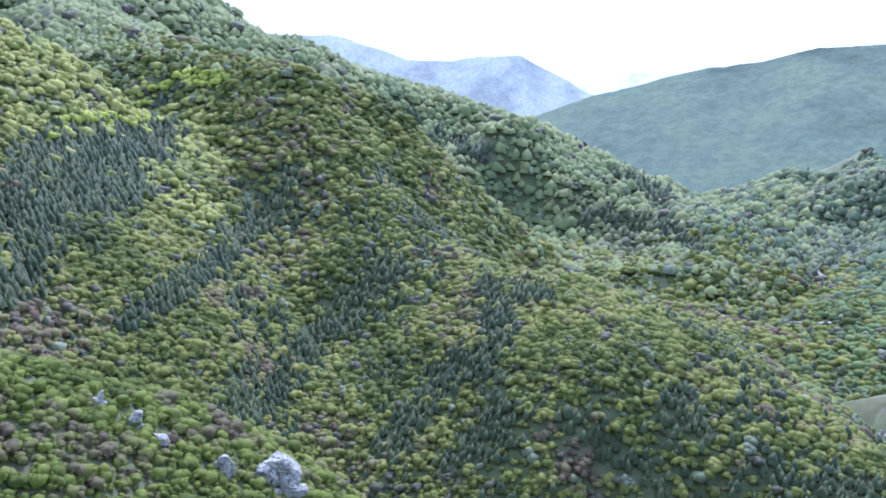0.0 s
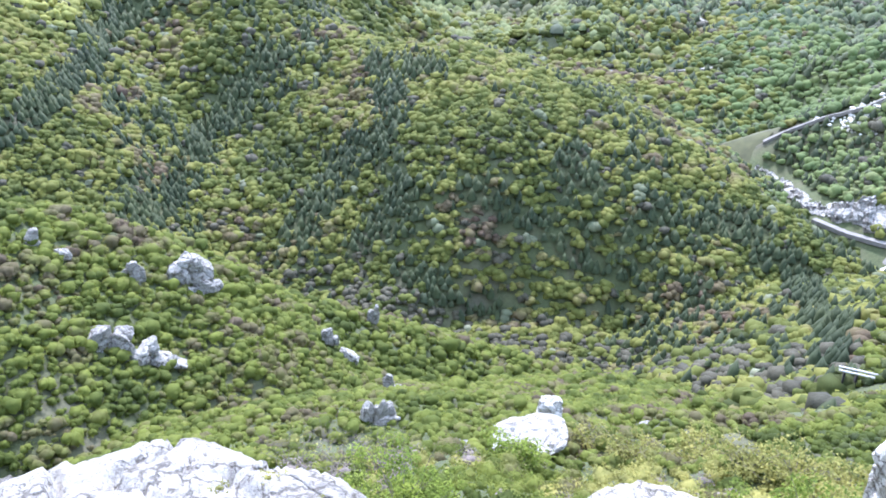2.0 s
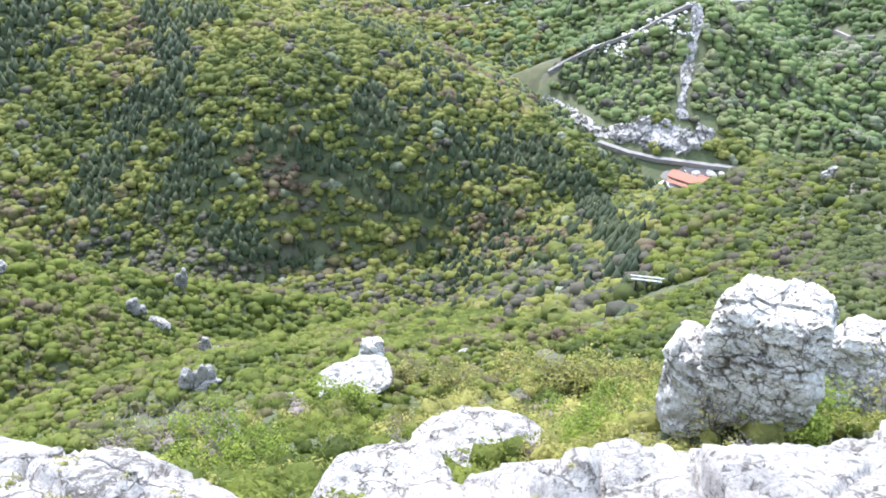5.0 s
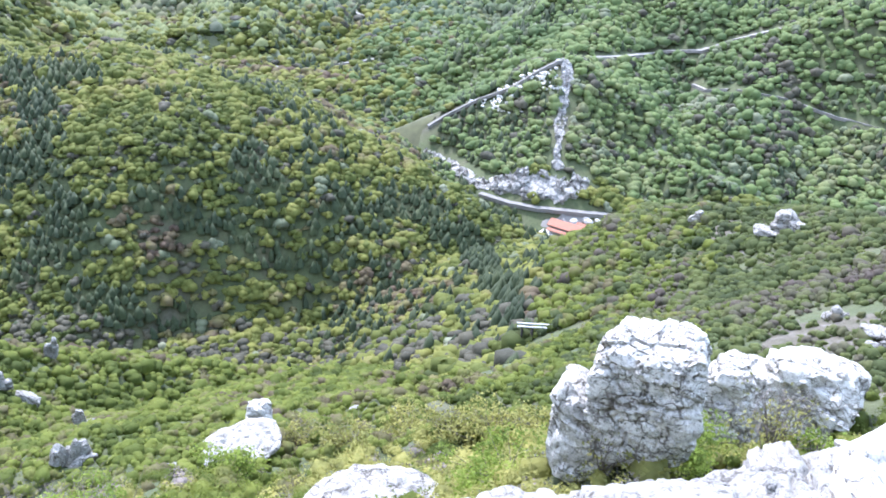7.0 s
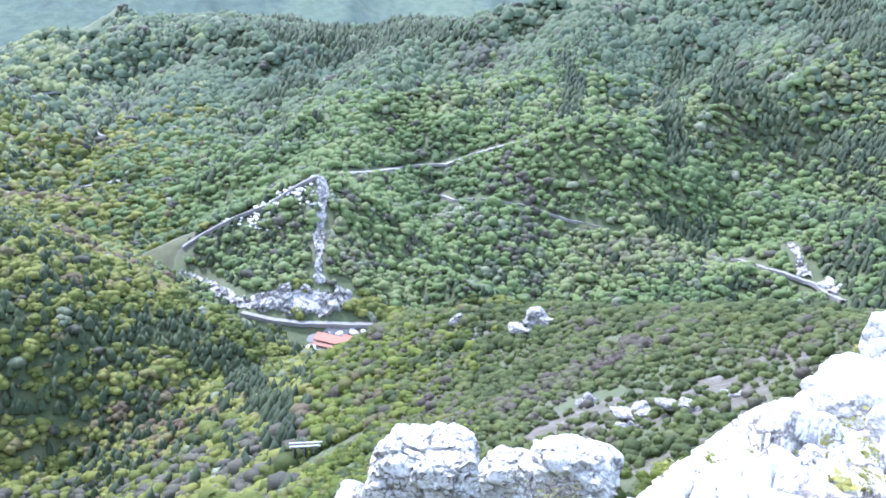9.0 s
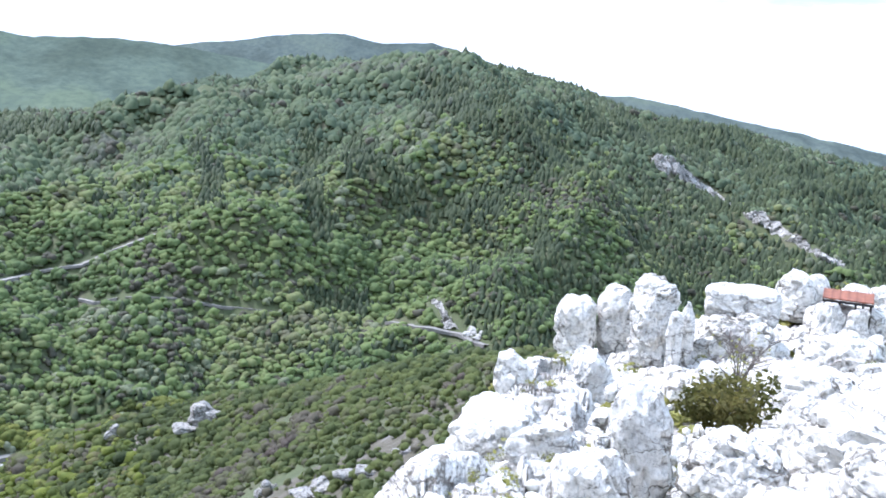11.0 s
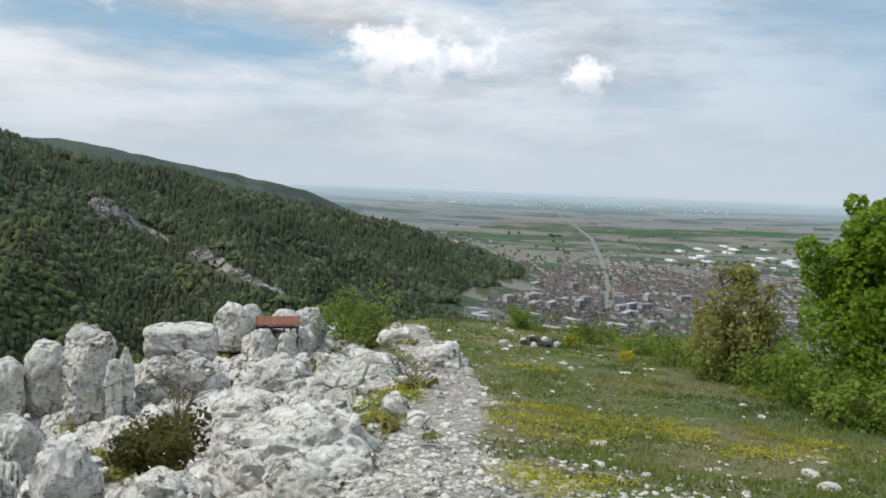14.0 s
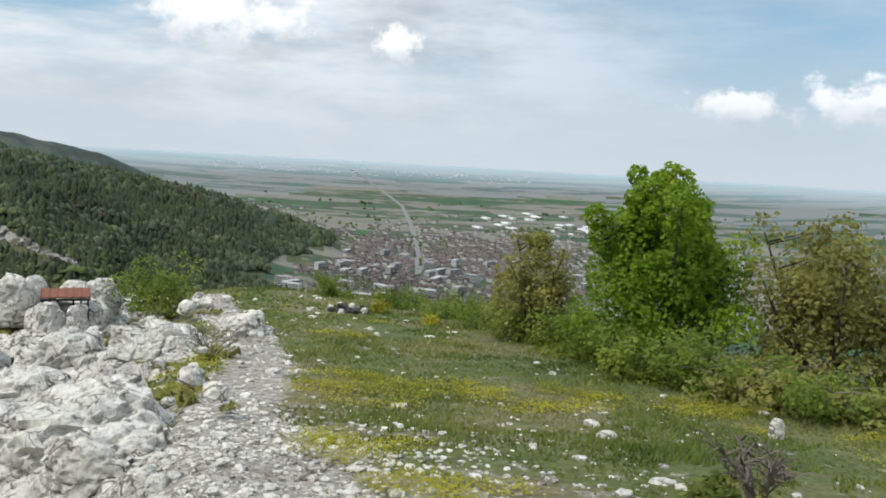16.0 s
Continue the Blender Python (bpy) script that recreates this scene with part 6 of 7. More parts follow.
crag("ruined pale stone terrace on a spur", [(-36.9, -13.02), (-39.45, -12.73)], 2.6, 26, 25, 0.55, mat=mat_rock_terrace, category="ruin", name="terrace_wall")
for rows in ([(-33.5, -15.75), (-37.4, -15.19)], [(-35.4, -14.68), (-39.7, -14.25)], [(-36.9, -13.81), (-39.8, -13.57)]):
    crag("pale stone terrace on a wooded spur", rows, 3.2, 34, 5 + int(-rows[0][1]), 0.6, mat=mat_rock_terrace, name="stone_terrace", category="terrace")
rock_patch("white rock wall on the shaded ridge", [(-85.80, -2.45), (-87.00, -2.22), (-88.30, -3.04), (-89.70, -4.01), (-91.40, -4.89)],
           [(-86.20, -3.10), (-87.20, -3.69), (-88.40, -4.05), (-89.80, -4.63), (-91.30, -5.20)], 6, 7, 16)
rock_patch("white rock wall on the shaded ridge", [(-92.00, -5.49), (-93.30, -5.45), (-94.90, -6.32), (-96.50, -7.26), (-98.60, -8.24)],
           [(-92.30, -5.95), (-93.50, -6.49), (-94.90, -7.02), (-96.50, -7.80), (-98.40, -8.48)], 5, 8, 14)
rock_patch("pale scree streak on the dark slope", [(-103.90, -5.67), (-105.30, -5.97), (-106.80, -6.47)],
           [(-103.90, -6.04), (-105.30, -6.49), (-106.90, -6.84)], 3, 9, 14)
rock_patch("pale rock scar above a road", [(-71.40, -12.92), (-71.80, -13.23), (-72.30, -14.35), (-72.70, -14.95)],
           [(-72.60, -12.97), (-72.90, -13.64), (-73.40, -14.21), (-73.80, -14.92)], 4, 10, 9)
crag("small white rock beside a road", [(-74.6, -14.96), (-75.3, -15.45)], 7, 9, 11, 0.9)
crag("pale rocks high on the wooded slope", [(-58.8, -2.5), (-58.9, -3.82)], 6, 14, 12, 0.6)
crag("pale rocks on the wooded slope", [(-59.4, -6.1), (-60.5, -7.2)], 5, 10, 13, 0.6)
crag("grey boulders along the river by the inn", [(-42.3, -23.6), (-43.3, -23.2)], 7, 16, 14, 0.7, name="boulders", category="boulders")


# ---- houses ----
def box(bm, x0, x1, y0, y1, z0, z1):
    v = [bm.verts.new(p) for p in ((x0, y0, z0), (x1, y0, z0), (x1, y1, z0), (x0, y1, z0), (x0, y0, z1), (x1, y0, z1), (x1, y1, z1), (x0, y1, z1))]
    for f in ((0, 3, 2, 1), (4, 5, 6, 7), (0, 1, 5, 4), (1, 2, 6, 5), (2, 3, 7, 6), (3, 0, 4, 7)):
        bm.faces.new([v[i] for i in f])


def gable(bm, x0, x1, y0, y1, z, rise, eave=0.5, thick=0.25):
    """A pitched roof with its ridge along x and thick, overhanging eaves."""
    x0, x1, y0, y1, ym = x0 - eave, x1 + eave, y0 - eave, y1 + eave, (y0 + y1) / 2
    lo = [(x0, y0, z), (x0, ym, z + rise), (x0, y1, z), (x1, y0, z), (x1, ym, z + rise), (x1, y1, z)]
    v = [bm.verts.new(p) for p in lo] + [bm.verts.new((p[0], p[1], p[2] + thick)) for p in lo]
    for f in ((6, 9, 10, 7), (7, 10, 11, 8), (0, 1, 4, 3), (1, 2, 5, 4), (0, 3, 9, 6), (2, 8, 11, 5), (0, 6, 7, 1), (1, 7, 8, 2), (3, 4, 10, 9), (4, 5, 11, 10)):
        bm.faces.new([v[i] for i in f])


def shell(name, fn, mat, parent, label=""):
    bm = bmesh.new()
    fn(bm)
    bmesh.ops.recalc_face_normals(bm, faces=bm.faces)
    return part(name, bm, mat, parent, label)


def build_inn():
    root = new("inn")
    tagged(root, label="riverside inn with orange-red tiled roofs and pale walls", category="building")
    shell("wall", lambda b: box(b, -10, 10, -5, 5, -2, 3.4), mat_wall, root)
    shell("roof", lambda b: gable(b, -10, 10, -5, 5, 3.4, 2.6, 0.9, 0.35), mat_roof, root, "orange-red tiled roof")
    shell("annex_wall", lambda b: box(b, 3, 13, 5, 12, -2, 2.6), mat_wall, root)
    shell("annex_roof", lambda b: gable(b, 3, 13, 5, 12, 2.6, 1.9, 0.7, 0.3), mat_roof, root, "orange-red tiled roof")
    for k in range(5):
        w = shell("window", lambda b: box(b, -8.6 + 3.8 * k, -6.9 + 3.8 * k, -5.06, -4.9, 0.9, 2.3), mat_glass, root)
        shell("sill", lambda b: box(b, -8.75 + 3.8 * k, -6.75 + 3.8 * k, -5.14, -4.95, 0.74, 0.88), mat_white, w)
    shell("terrace", lambda b: box(b, -13, 12, -11, -5, -3, -0.2), mat_wall, root, "pale walled terrace")
    shell("awning", lambda b: gable(b, -9, 6, -9.5, -5.5, 2.0, 0.8, 0.2, 0.12), mat_roof, root)
    for k in range(4):
        shell("post", lambda b: box(b, -8.8 + 4.8 * k, -8.6 + 4.8 * k, -9.4, -9.2, -0.2, 2.1), mat_white, root)
    shell("chimney", lambda b: box(b, -4, -3.1, 1, 1.9, 4.5, 7.2), mat_wall, root)
    root.matrix_world = pose(INN.x, INN.y, INN.z + 2.2, 0, 0, -66)
    line = sights([(-41.2, -23.2), (-41.0, -22.5)], 0.1)
    ribbon("footbridge", "narrow pale footbridge to the inn", line, 2.6, mat_road, 1.2)


def build_pipes():
    a, b = PIPE, PIPE_END
    root = new("pipe_bridge")
    tagged(root, label="two white pipes on low trestles crossing the ravine", category="pipeline")
    z = a.z + 6.3
    length = (b - a).length
    for k in (0, 1):
        bm = bmesh.new()
        bmesh.ops.create_cone(bm, segments=10, radius1=0.24, radius2=0.24, depth=length, cap_ends=True, matrix=pose(length / 2, 1.6 * k, 0, 0, 90, 0))
        part("pipe", bm, mat_white, root)
    for k in range(5):
        x = length * (k + 0.5) / 5
        shell("trestle", lambda bm: (box(bm, x - 0.2, x + 0.2, -0.4, 2.0, -11, -0.25)), mat_dark, root)
    root.matrix_world = pose(a.x, a.y, z, 0, 0, math.degrees(math.atan2(b.y - a.y, b.x - a.x)))


def build_meadow(at, size, mat, name, label):
    """A patch of open ground that lies on the land, with a wavy edge."""
    rim, rings = 40, 8
    verts, faces = [(0.0, 0.0, 0.35)], []
    for q in range(1, rings + 1):
        for k in range(rim):
            a = 2 * math.pi * k / rim
            rr = size * q / rings * (1 + 0.18 * math.sin(3 * a + 1) + 0.08 * math.sin(7 * a))
            x, y = rr * math.cos(a), rr * math.sin(a)
            verts.append((x, y, land_at(at.x + x, at.y + y) - at.z + (0.35 if q < rings else -0.5)))
    for q in range(rings - 1):
        for k in range(rim):
            b, c = 1 + q * rim + k, 1 + q * rim + (k + 1) % rim
            faces.append((b, c, c + rim, b + rim))
    bm = bmesh.new()
    vs = [bm.verts.new(v) for v in verts]
    for k in range(rim):
        bm.faces.new((vs[0], vs[1 + k], vs[1 + (k + 1) % rim]))
    for f in faces:
        bm.faces.new([vs[n] for n in f])
    for f in bm.faces:
        f.smooth = True
    bmesh.ops.recalc_face_normals(bm, faces=bm.faces)
    ob = part(name, bm, mat)
    ob.location = at
    tagged(ob, label=label, category=name, kind="structure")


build_inn()
build_pipes()
build_meadow(MEADOW, 36, mat_field, "meadow", "dry yellowish meadow by the river")
build_meadow(INN, 15, mat_road, "yard", "pale gravel yard round the riverside inn")


# ---- the town on the plain ----
def town_house(w, l, h, rise, roof):
    root = new("town_house")
    tagged(root, label="pale town house with a brownish tiled roof on the plain", category="house", group="houses of the town")
    shell("wall", lambda b: box(b, -l / 2, l / 2, -w / 2, w / 2, -1, h), mat_wall, root)
    shell("roof", lambda b: gable(b, -l / 2, l / 2, -w / 2, w / 2, h, rise), roof, root)
    return root


def flat_block(w, l, h):
    root = new("apartment_block")
    tagged(root, label="grey-white apartment block in the town on the plain", category="building", group="apartment blocks of the town")
    shell("wall", lambda b: box(b, -l / 2, l / 2, -w / 2, w / 2, -1, h), mat_block, root)
    shell("roof", lambda b: box(b, -l / 2 + 1, l / 2 - 1, -w / 2 + 1, w / 2 - 1, h, h + 1.2), mat_block, root)
    for k in range(int(h / 3)):
        shell("window_band", lambda b: box(b, -l / 2 + 0.8, l / 2 - 0.8, -w / 2 - 0.12, w / 2 + 0.12, 1.0 + 3 * k, 2.4 + 3 * k), mat_glass, root)
    return root


mat_street = plain_colour("grey_street", (0.20, 0.20, 0.195), 0.95, 0.2, 0.3)
MAIN_STREET = sights([(-120.6, -8.34), (-120.4, -6.41), (-119.9, -4.88), (-119.2, -3.56), (-117.9, -2.66), (-116.5, -1.77), (-115.6, -1.25)])
ribbon("road", "straight pale main road through the town", MAIN_STREET, 15, mat_street, 0.6)


def build_town():
    rng = np.random.default_rng(31)
    n = 12000
    a = rng.uniform(-150, -103, n)
    r = rng.uniform(1350, 3300, n)
    x, y = -r * np.sin(np.radians(a)), r * np.cos(np.radians(a))
    z = land(x, y)
    on_plain = np.abs(z - np.where(r < 2300, -250, plain_height(r))) < 3
    core = np.exp(-((a + 119) / 9.0) ** 2 - ((r - 1950) / 420) ** 2) * 1.6 + 0.35 * np.exp(-((a + 131) / 14) ** 2 - ((r - 2250) / 420) ** 2)
    core += 0.5 * np.exp(-((a + 108) / 3.0) ** 2 - ((r - 3100) / 160) ** 2)
    keep = on_plain & (rng.uniform(0, 1, n) < core * (1 + 1.6 * fbm(x / 120, y / 120, 3, 3)))
    keep &= along(x, y, [(p.x, p.y, p.z) for p in MAIN_STREET])[0] > 16
    x, y, z, r, a = x[keep], y[keep], z[keep], r[keep], a[keep]
    # keep them apart
    cell = {}
    sel = []
    for i in range(len(x)):
        k = (int(x[i] // 15), int(y[i] // 15))
        if k not in cell:
            cell[k] = 1
            sel.append(i)
    sel = sorted(sel, key=lambda i: r[i])
    kinds = [town_house(9, 12, 5.5, 2.6, mat_townroof), town_house(8, 10, 7, 2.2, mat_townroof), town_house(10, 15, 6, 2.8, mat_townroof), town_house(9, 11, 8.5, 2.4, mat_townroof)]
    blocks = [flat_block(12, 34, 15), flat_block(12, 24, 20), flat_block(14, 40, 9)]
    street = radians(30)
    near, rest, nb = [], [], 0
    for j, i in enumerate(sel):
        turn = math.degrees(street) + 90 * int(rng.integers(0, 2)) + rng.uniform(-14, 14)
        if rng.uniform() < 0.055 and nb < 48:
            nb += 1
            copy_thing(blocks[int(rng.integers(0, 3))], pose(x[i], y[i], z[i], 0, 0, turn))
        elif len(near) < 290:
            near.append(copy_thing(kinds[int(rng.integers(0, 4))], pose(x[i], y[i], z[i], 0, 0, turn)))
        else:
            rest.append((x[i], y[i], z[i], turn, rng.uniform(0.8, 1.35)))
    for ob in kinds + blocks:      # the patterns themselves stand at the town's edge
        i = sel[-1 - (kinds + blocks).index(ob)]
        ob.matrix_world = pose(x[i], y[i], z[i], 0, 0, 30)
    # the rest of the town, too far to tell apart
    bw, br = bmesh.new(), bmesh.new()
    box(bw, -6, 6, -4.5, 4.5, -1, 6)
    gable(br, -6, 6, -4.5, 4.5, 6, 2.5)
    for nm, bm, mat, lab in (("town_walls", bw, mat_wall, "pale walls of crowded houses across the town"), ("town_roofs", br, mat_townroof, "brownish roofs of crowded houses across the town")):
        bm.verts.ensure_lookup_table()
        bmesh.ops.triangulate(bm, faces=bm.faces)
        v = np.array([q.co[:] for q in bm.verts])
        f = np.array([[q.index for q in p.verts] for p in bm.faces])
        bm.free()
        vs, fs = [], []
        for k, (hx, hy, hz, turn, s) in enumerate(rest):
            c, q = math.cos(radians(turn)), math.sin(radians(turn))
            p = v * s
            vs.append(np.stack([p[:, 0] * c - p[:, 1] * q + hx, p[:, 0] * q + p[:, 1] * c + hy, p[:, 2] + hz], -1))
            fs.append(f + k * len(v))
        tagged(raw(nm, np.concatenate(vs), np.concatenate(fs), mat), label=lab, category="town", kind="stuff")
    # gardens and street trees
    m = 6000
    a2, r2 = rng.uniform(-150, -101, m), 1350 + 2300 * rng.uniform(0, 1, m) ** 1.3
    x2, y2 = -r2 * np.sin(np.radians(a2)), r2 * np.cos(np.radians(a2))
    z2 = land(x2, y2)
    ok = (np.abs(z2 - np.where(r2 < 2300, -250, plain_height(r2))) < 3) & (fbm(x2 / 90, y2 / 90, 8, 3) > np.where(r2 > 2500, 0.30, -0.30))
    at = np.stack([x2, y2, z2 + 2.5], -1)[ok]
    tagged(scatter("town_trees", [tuft(80 + s, 6, 0.5, 0.9, 1) for s in range(5)], at, 0.0019 * r2[ok] * rng.uniform(0.6, 1.3, ok.sum()), mat_leaf_far, 33, 1.0, True),
           label="dark garden and street trees between the houses", category="trees", kind="stuff")
    # the pale city far out on the plain
    k = 150
    a3 = rng.uniform(-128, -106, k)
    e3 = rng.normal(-1.35, 0.14, k)
    bm = bmesh.new()
    for aa, ee in zip(a3, e3):
        p = spot(aa, ee)
        w, h = rng.uniform(4, 11), rng.uniform(1.5, 4)
        box(bm, p.x - w / 2, p.x + w / 2, p.y - 5, p.y + 5, p.z - 1, p.z + h)
    ob = part("distant_city", bm, mat_far_white)
    tagged(ob, label="tiny white buildings of a city far out on the plain", category="city", kind="stuff")
    bm = bmesh.new()
    for q in range(26):
        p = spot(rng.uniform(-135, -124), rng.uniform(-4.9, -3.6))
        w = rng.uniform(20, 55)
        box(bm, p.x - w / 2, p.x + w / 2, p.y - 9, p.y + 9, p.z - 1, p.z + rng.uniform(4, 7))
    tagged(part("warehouses", bm, mat_far_white), label="long white warehouse roofs at the town's edge", category="warehouses", kind="stuff")


build_town()

# ---- plants of the lookout ----
def tube(pts, r0, r1, sides=5):
    """A tapering stem along points."""
    pts = [Vector(p) for p in pts]
    v, f = [], []
    for k, p in enumerate(pts):
        d = (pts[min(k + 1, len(pts) - 1)] - pts[max(k - 1, 0)]).normalized()
        a = d.orthogonal().normalized()
        b = d.cross(a)
        r = r0 + (r1 - r0) * k / (len(pts) - 1)
        v += [tuple(p + (a * math.cos(t) + b * math.sin(t)) * r) for t in [2 * math.pi * i / sides for i in range(sides)]]
        if k:
            o = sides * k
            f += [(o - sides + i, o - sides + (i + 1) % sides, o + (i + 1) % sides, o + i) for i in range(sides)]
    return np.array(v), np.array(f)


def join(parts):
    vs, fs, n = [], [], 0
    for v, f in parts:
        vs.append(v)
        fs.append(f + n)
        n += len(v)
    return np.concatenate(vs), np.concatenate(fs)


def leaves(rng, centres, radii, n, size, flat=0.6):
    """n leaves round cluster centres: pointed quads that lie any way, rather level; a tone for each cluster."""
    k = rng.integers(0, len(centres), n)
    d = rng.normal(size=(n, 3))
    d /= np.linalg.norm(d, axis=1)[:, None]
    p = centres[k] + d * (radii[k] * rng.uniform(0.35, 1.0, n) ** 0.5)[:, None]
    nrm = d * 0.6 + rng.normal(size=(n, 3)) * 0.7 + np.array([0, 0, flat])
    nrm /= np.linalg.norm(nrm, axis=1)[:, None]
    t = np.cross(nrm, rng.normal(size=(n, 3)))
    t /= np.linalg.norm(t, axis=1)[:, None]
    b = np.cross(nrm, t)
    s = (size * rng.uniform(0.6, 1.35, n))[:, None]
    v = np.stack([p + t * s, p + b * s * 0.55, p - t * s * 0.8, p - b * s * 0.55], 1).reshape(-1, 3)
    tone = np.repeat(np.clip(rng.uniform(0, 1, len(centres))[k] * 0.75 + rng.uniform(0, 0.25, n), 0, 1), 4)
    return v, np.arange(4 * n).reshape(-1, 4), tone


def woody(name, label, category, az, d, w, h, n, size, mat, seed, stems=9, twigs=0, base=None, clump=0.26, group="", low=0.05, spread_top=1.0, up=0.0):
    """A bush: stems that fan out of the ground, a loose crown of leaf clusters, and bare twigs where it has them."""
    rng = np.random.default_rng(seed)
    at = on_land(az, d) if base is None else Vector(base)
    root = new(name)
    root.location = at + Vector((0, 0, up))
    tagged(root, label=label, category=category, group=group)
    tips, wood = [], []
    for k in range(stems):
        a = 2 * math.pi * (k + rng.uniform(-0.3, 0.3)) / stems
        out_ = rng.uniform(0.25, 1.0) * w / 2 * spread_top
        z = h * rng.uniform(0.55, 0.95)
        mid = (math.cos(a) * out_ * 0.35 + rng.normal() * 0.03 * w, math.sin(a) * out_ * 0.35, z * 0.5)
        tip = (math.cos(a) * out_, math.sin(a) * out_, z)
        wood.append(tube([(rng.normal() * 0.03 * w, rng.normal() * 0.03 * w, -0.1), mid, tip], 0.016 * h + 0.004, 0.004, 4))
        tips.append(tip)
        for q in range(twigs):
            t = rng.uniform(0.35, 1.0)
            p0 = Vector(mid).lerp(Vector(tip), t)
            p1 = p0 + Vector((rng.normal() * 0.16 * w, rng.normal() * 0.16 * w, rng.uniform(0.05, 0.25) * h))
            p1.z = min(p1.z, h * 1.02)
            wood.append(tube([p0, p0.lerp(p1, 0.5) + Vector((0, 0, 0.03)), p1], 0.006 + 0.004 * h, 0.002, 3))
    v, f = join(wood)
    st = raw("branchwork", v, f, mat_twig if twigs else mat_bark, False, np.full(len(v), 0.4))
    st.parent = root
    if n:
        m = max(8, int(3 * stems))
        c = []
        for k in range(m):
            t = tips[k % len(tips)]
            u = rng.uniform(low, 1.0)
            c.append((t[0] * (0.35 + 0.65 * u) + rng.normal() * 0.1 * w, t[1] * (0.35 + 0.65 * u) + rng.normal() * 0.1 * w, max(low * h, t[2] * u * 1.02)))
        c = np.array(c)
        rad = clump * 0.5 * min(w, h * 1.4) * rng.uniform(0.7, 1.4, m)
        v, f, tone = leaves(rng, c, rad, n, size)
        v[:, 2] = np.maximum(v[:, 2], 0.01)
        fo = raw("foliage", v, f, mat, False, tone)
        fo.parent = root
    return root


def slope_bush(az, foot_el, wide, tall, n, mat, seed, label, **kw):
    """A bush on the slope, its width and height given in degrees as seen from the lookout."""
    p = spot(az, foot_el)
    d = p.length
    woody("bush", label, "bush", az, 0, radians(wide) * d, radians(tall) * d * 1.15, int(2.2 * n), radians(0.13) * d, mat, seed, base=p, **kw)


def tree(label, az, d, w, top, n, size, mat, seed, trunks=3, name="tree", full=1.0):
    """A small tree: tapered trunks from one foot, forked limbs, and a crown of many leaves with gaps."""
    rng = np.random.default_rng(seed)
    at = on_land(az, d)
    h = top - at.z
    root = new(name)
    root.location = at
    tagged(root, label=label, category="tree")
    ends = []
    for k in range(trunks):
        a = 2 * math.pi * k / trunks + rng.uniform(-0.4, 0.4)
        lean = 0.15 * w if trunks > 1 else 0.02 * w
        own = h * (1.0, 0.78, 0.90, 0.62, 0.84)[k % 5]
        p = [Vector((0.05 * k, 0, -0.15))]
        for q in range(1, 5):
            p.append(Vector((math.cos(a) * lean * q / 2 + rng.normal() * 0.03, math.sin(a) * lean * q / 2 + rng.normal() * 0.03, own * 0.235 * q)))
        v, f = tube(p, 0.028 * h * (0.8 if trunks > 1 else 1.2), 0.012, 7)
        raw("trunk", v, f, mat_bark, True, np.full(len(v), 0.3)).parent = root
        for q in range(12):
            t = rng.uniform(0.10, 1.0)
            i = min(int(t * 4), 3)
            s = p[i].lerp(p[i + 1], t * 4 - i)
            b = a + rng.uniform(-1.9, 1.9)
            reach = w / 2 * rng.uniform(0.5, 1.0) * (1.08 - 0.95 * t)
            e = Vector((math.cos(b) * reach, math.sin(b) * reach, min(s.z + h * rng.uniform(0.02, 0.14), own * 0.97)))
            v, f = tube([s, s.lerp(e, 0.5) + Vector((0, 0, 0.06)), e], 0.010 * h * (1.1 - t * 0.6), 0.004, 5)
            raw("limb", v, f, mat_bark, True, np.full(len(v), 0.3)).parent = root
            ends += [e, s.lerp(e, 0.6)]
        ends += [p[-1] + Vector((0, 0, own * 0.02)), p[-1].lerp(p[-2], 0.5)]
    c = np.array([e[:] for e in ends])
    rad = 0.155 * w * full * rng.uniform(0.6, 1.3, len(c)) * (1.15 - 0.75 * c[:, 2] / h)
    v, f, tone = leaves(rng, c, rad, n, size, 0.4)
    raw("crown", v, f, mat, False, tone).parent = root
    return root


# trees and bushes beyond the turf, above the plain
tree("young tree in full bright green leaf above a shrub belt", -136.6, 15.0, 4.2, 0.0, 32000, 0.052, mat_tree_leaf, 3, 5, full=0.80)
tree("small tree with thin olive-brown new leaf", -147.4, 15.5, 4.6, -0.78, 12000, 0.058, mat_dull_leaf, 4, 5, full=0.95)
tree("sapling with sparse yellowish new leaf", -128.9, 17.0, 2.3, -1.45, 4600, 0.05, mat_dull_leaf, 5, 4, full=1.1)
tree("sapling with sparse yellowish new leaf", -126.6, 18.0, 1.1, -2.25, 900, 0.05, mat_dull_leaf, 6, 2, full=1.1)
tree("small tree with thin olive-brown new leaf", -153.5, 15.0, 3.2, -0.8, 4600, 0.055, mat_dull_leaf, 7, 3, full=1.0)
BELT = ((-114.8, 24.5, 1.9, 0.75), (-119.2, 23.0, 1.5, 0.60), (-122.4, 21.0, 1.8, 0.75), (-125.4, 19.0, 1.7, 0.95), (-128.4, 17.0, 1.7, 1.05), (-131.4, 15.4, 1.7, 1.25),
        (-134.4, 13.8, 1.7, 1.25), (-137.4, 12.8, 1.7, 1.20), (-140.6, 12.2, 1.7, 1.15), (-143.8, 11.6, 1.7, 1.1), (-147.0, 11.2, 1.8, 1.1), (-150.5, 10.8, 1.8, 1.1))
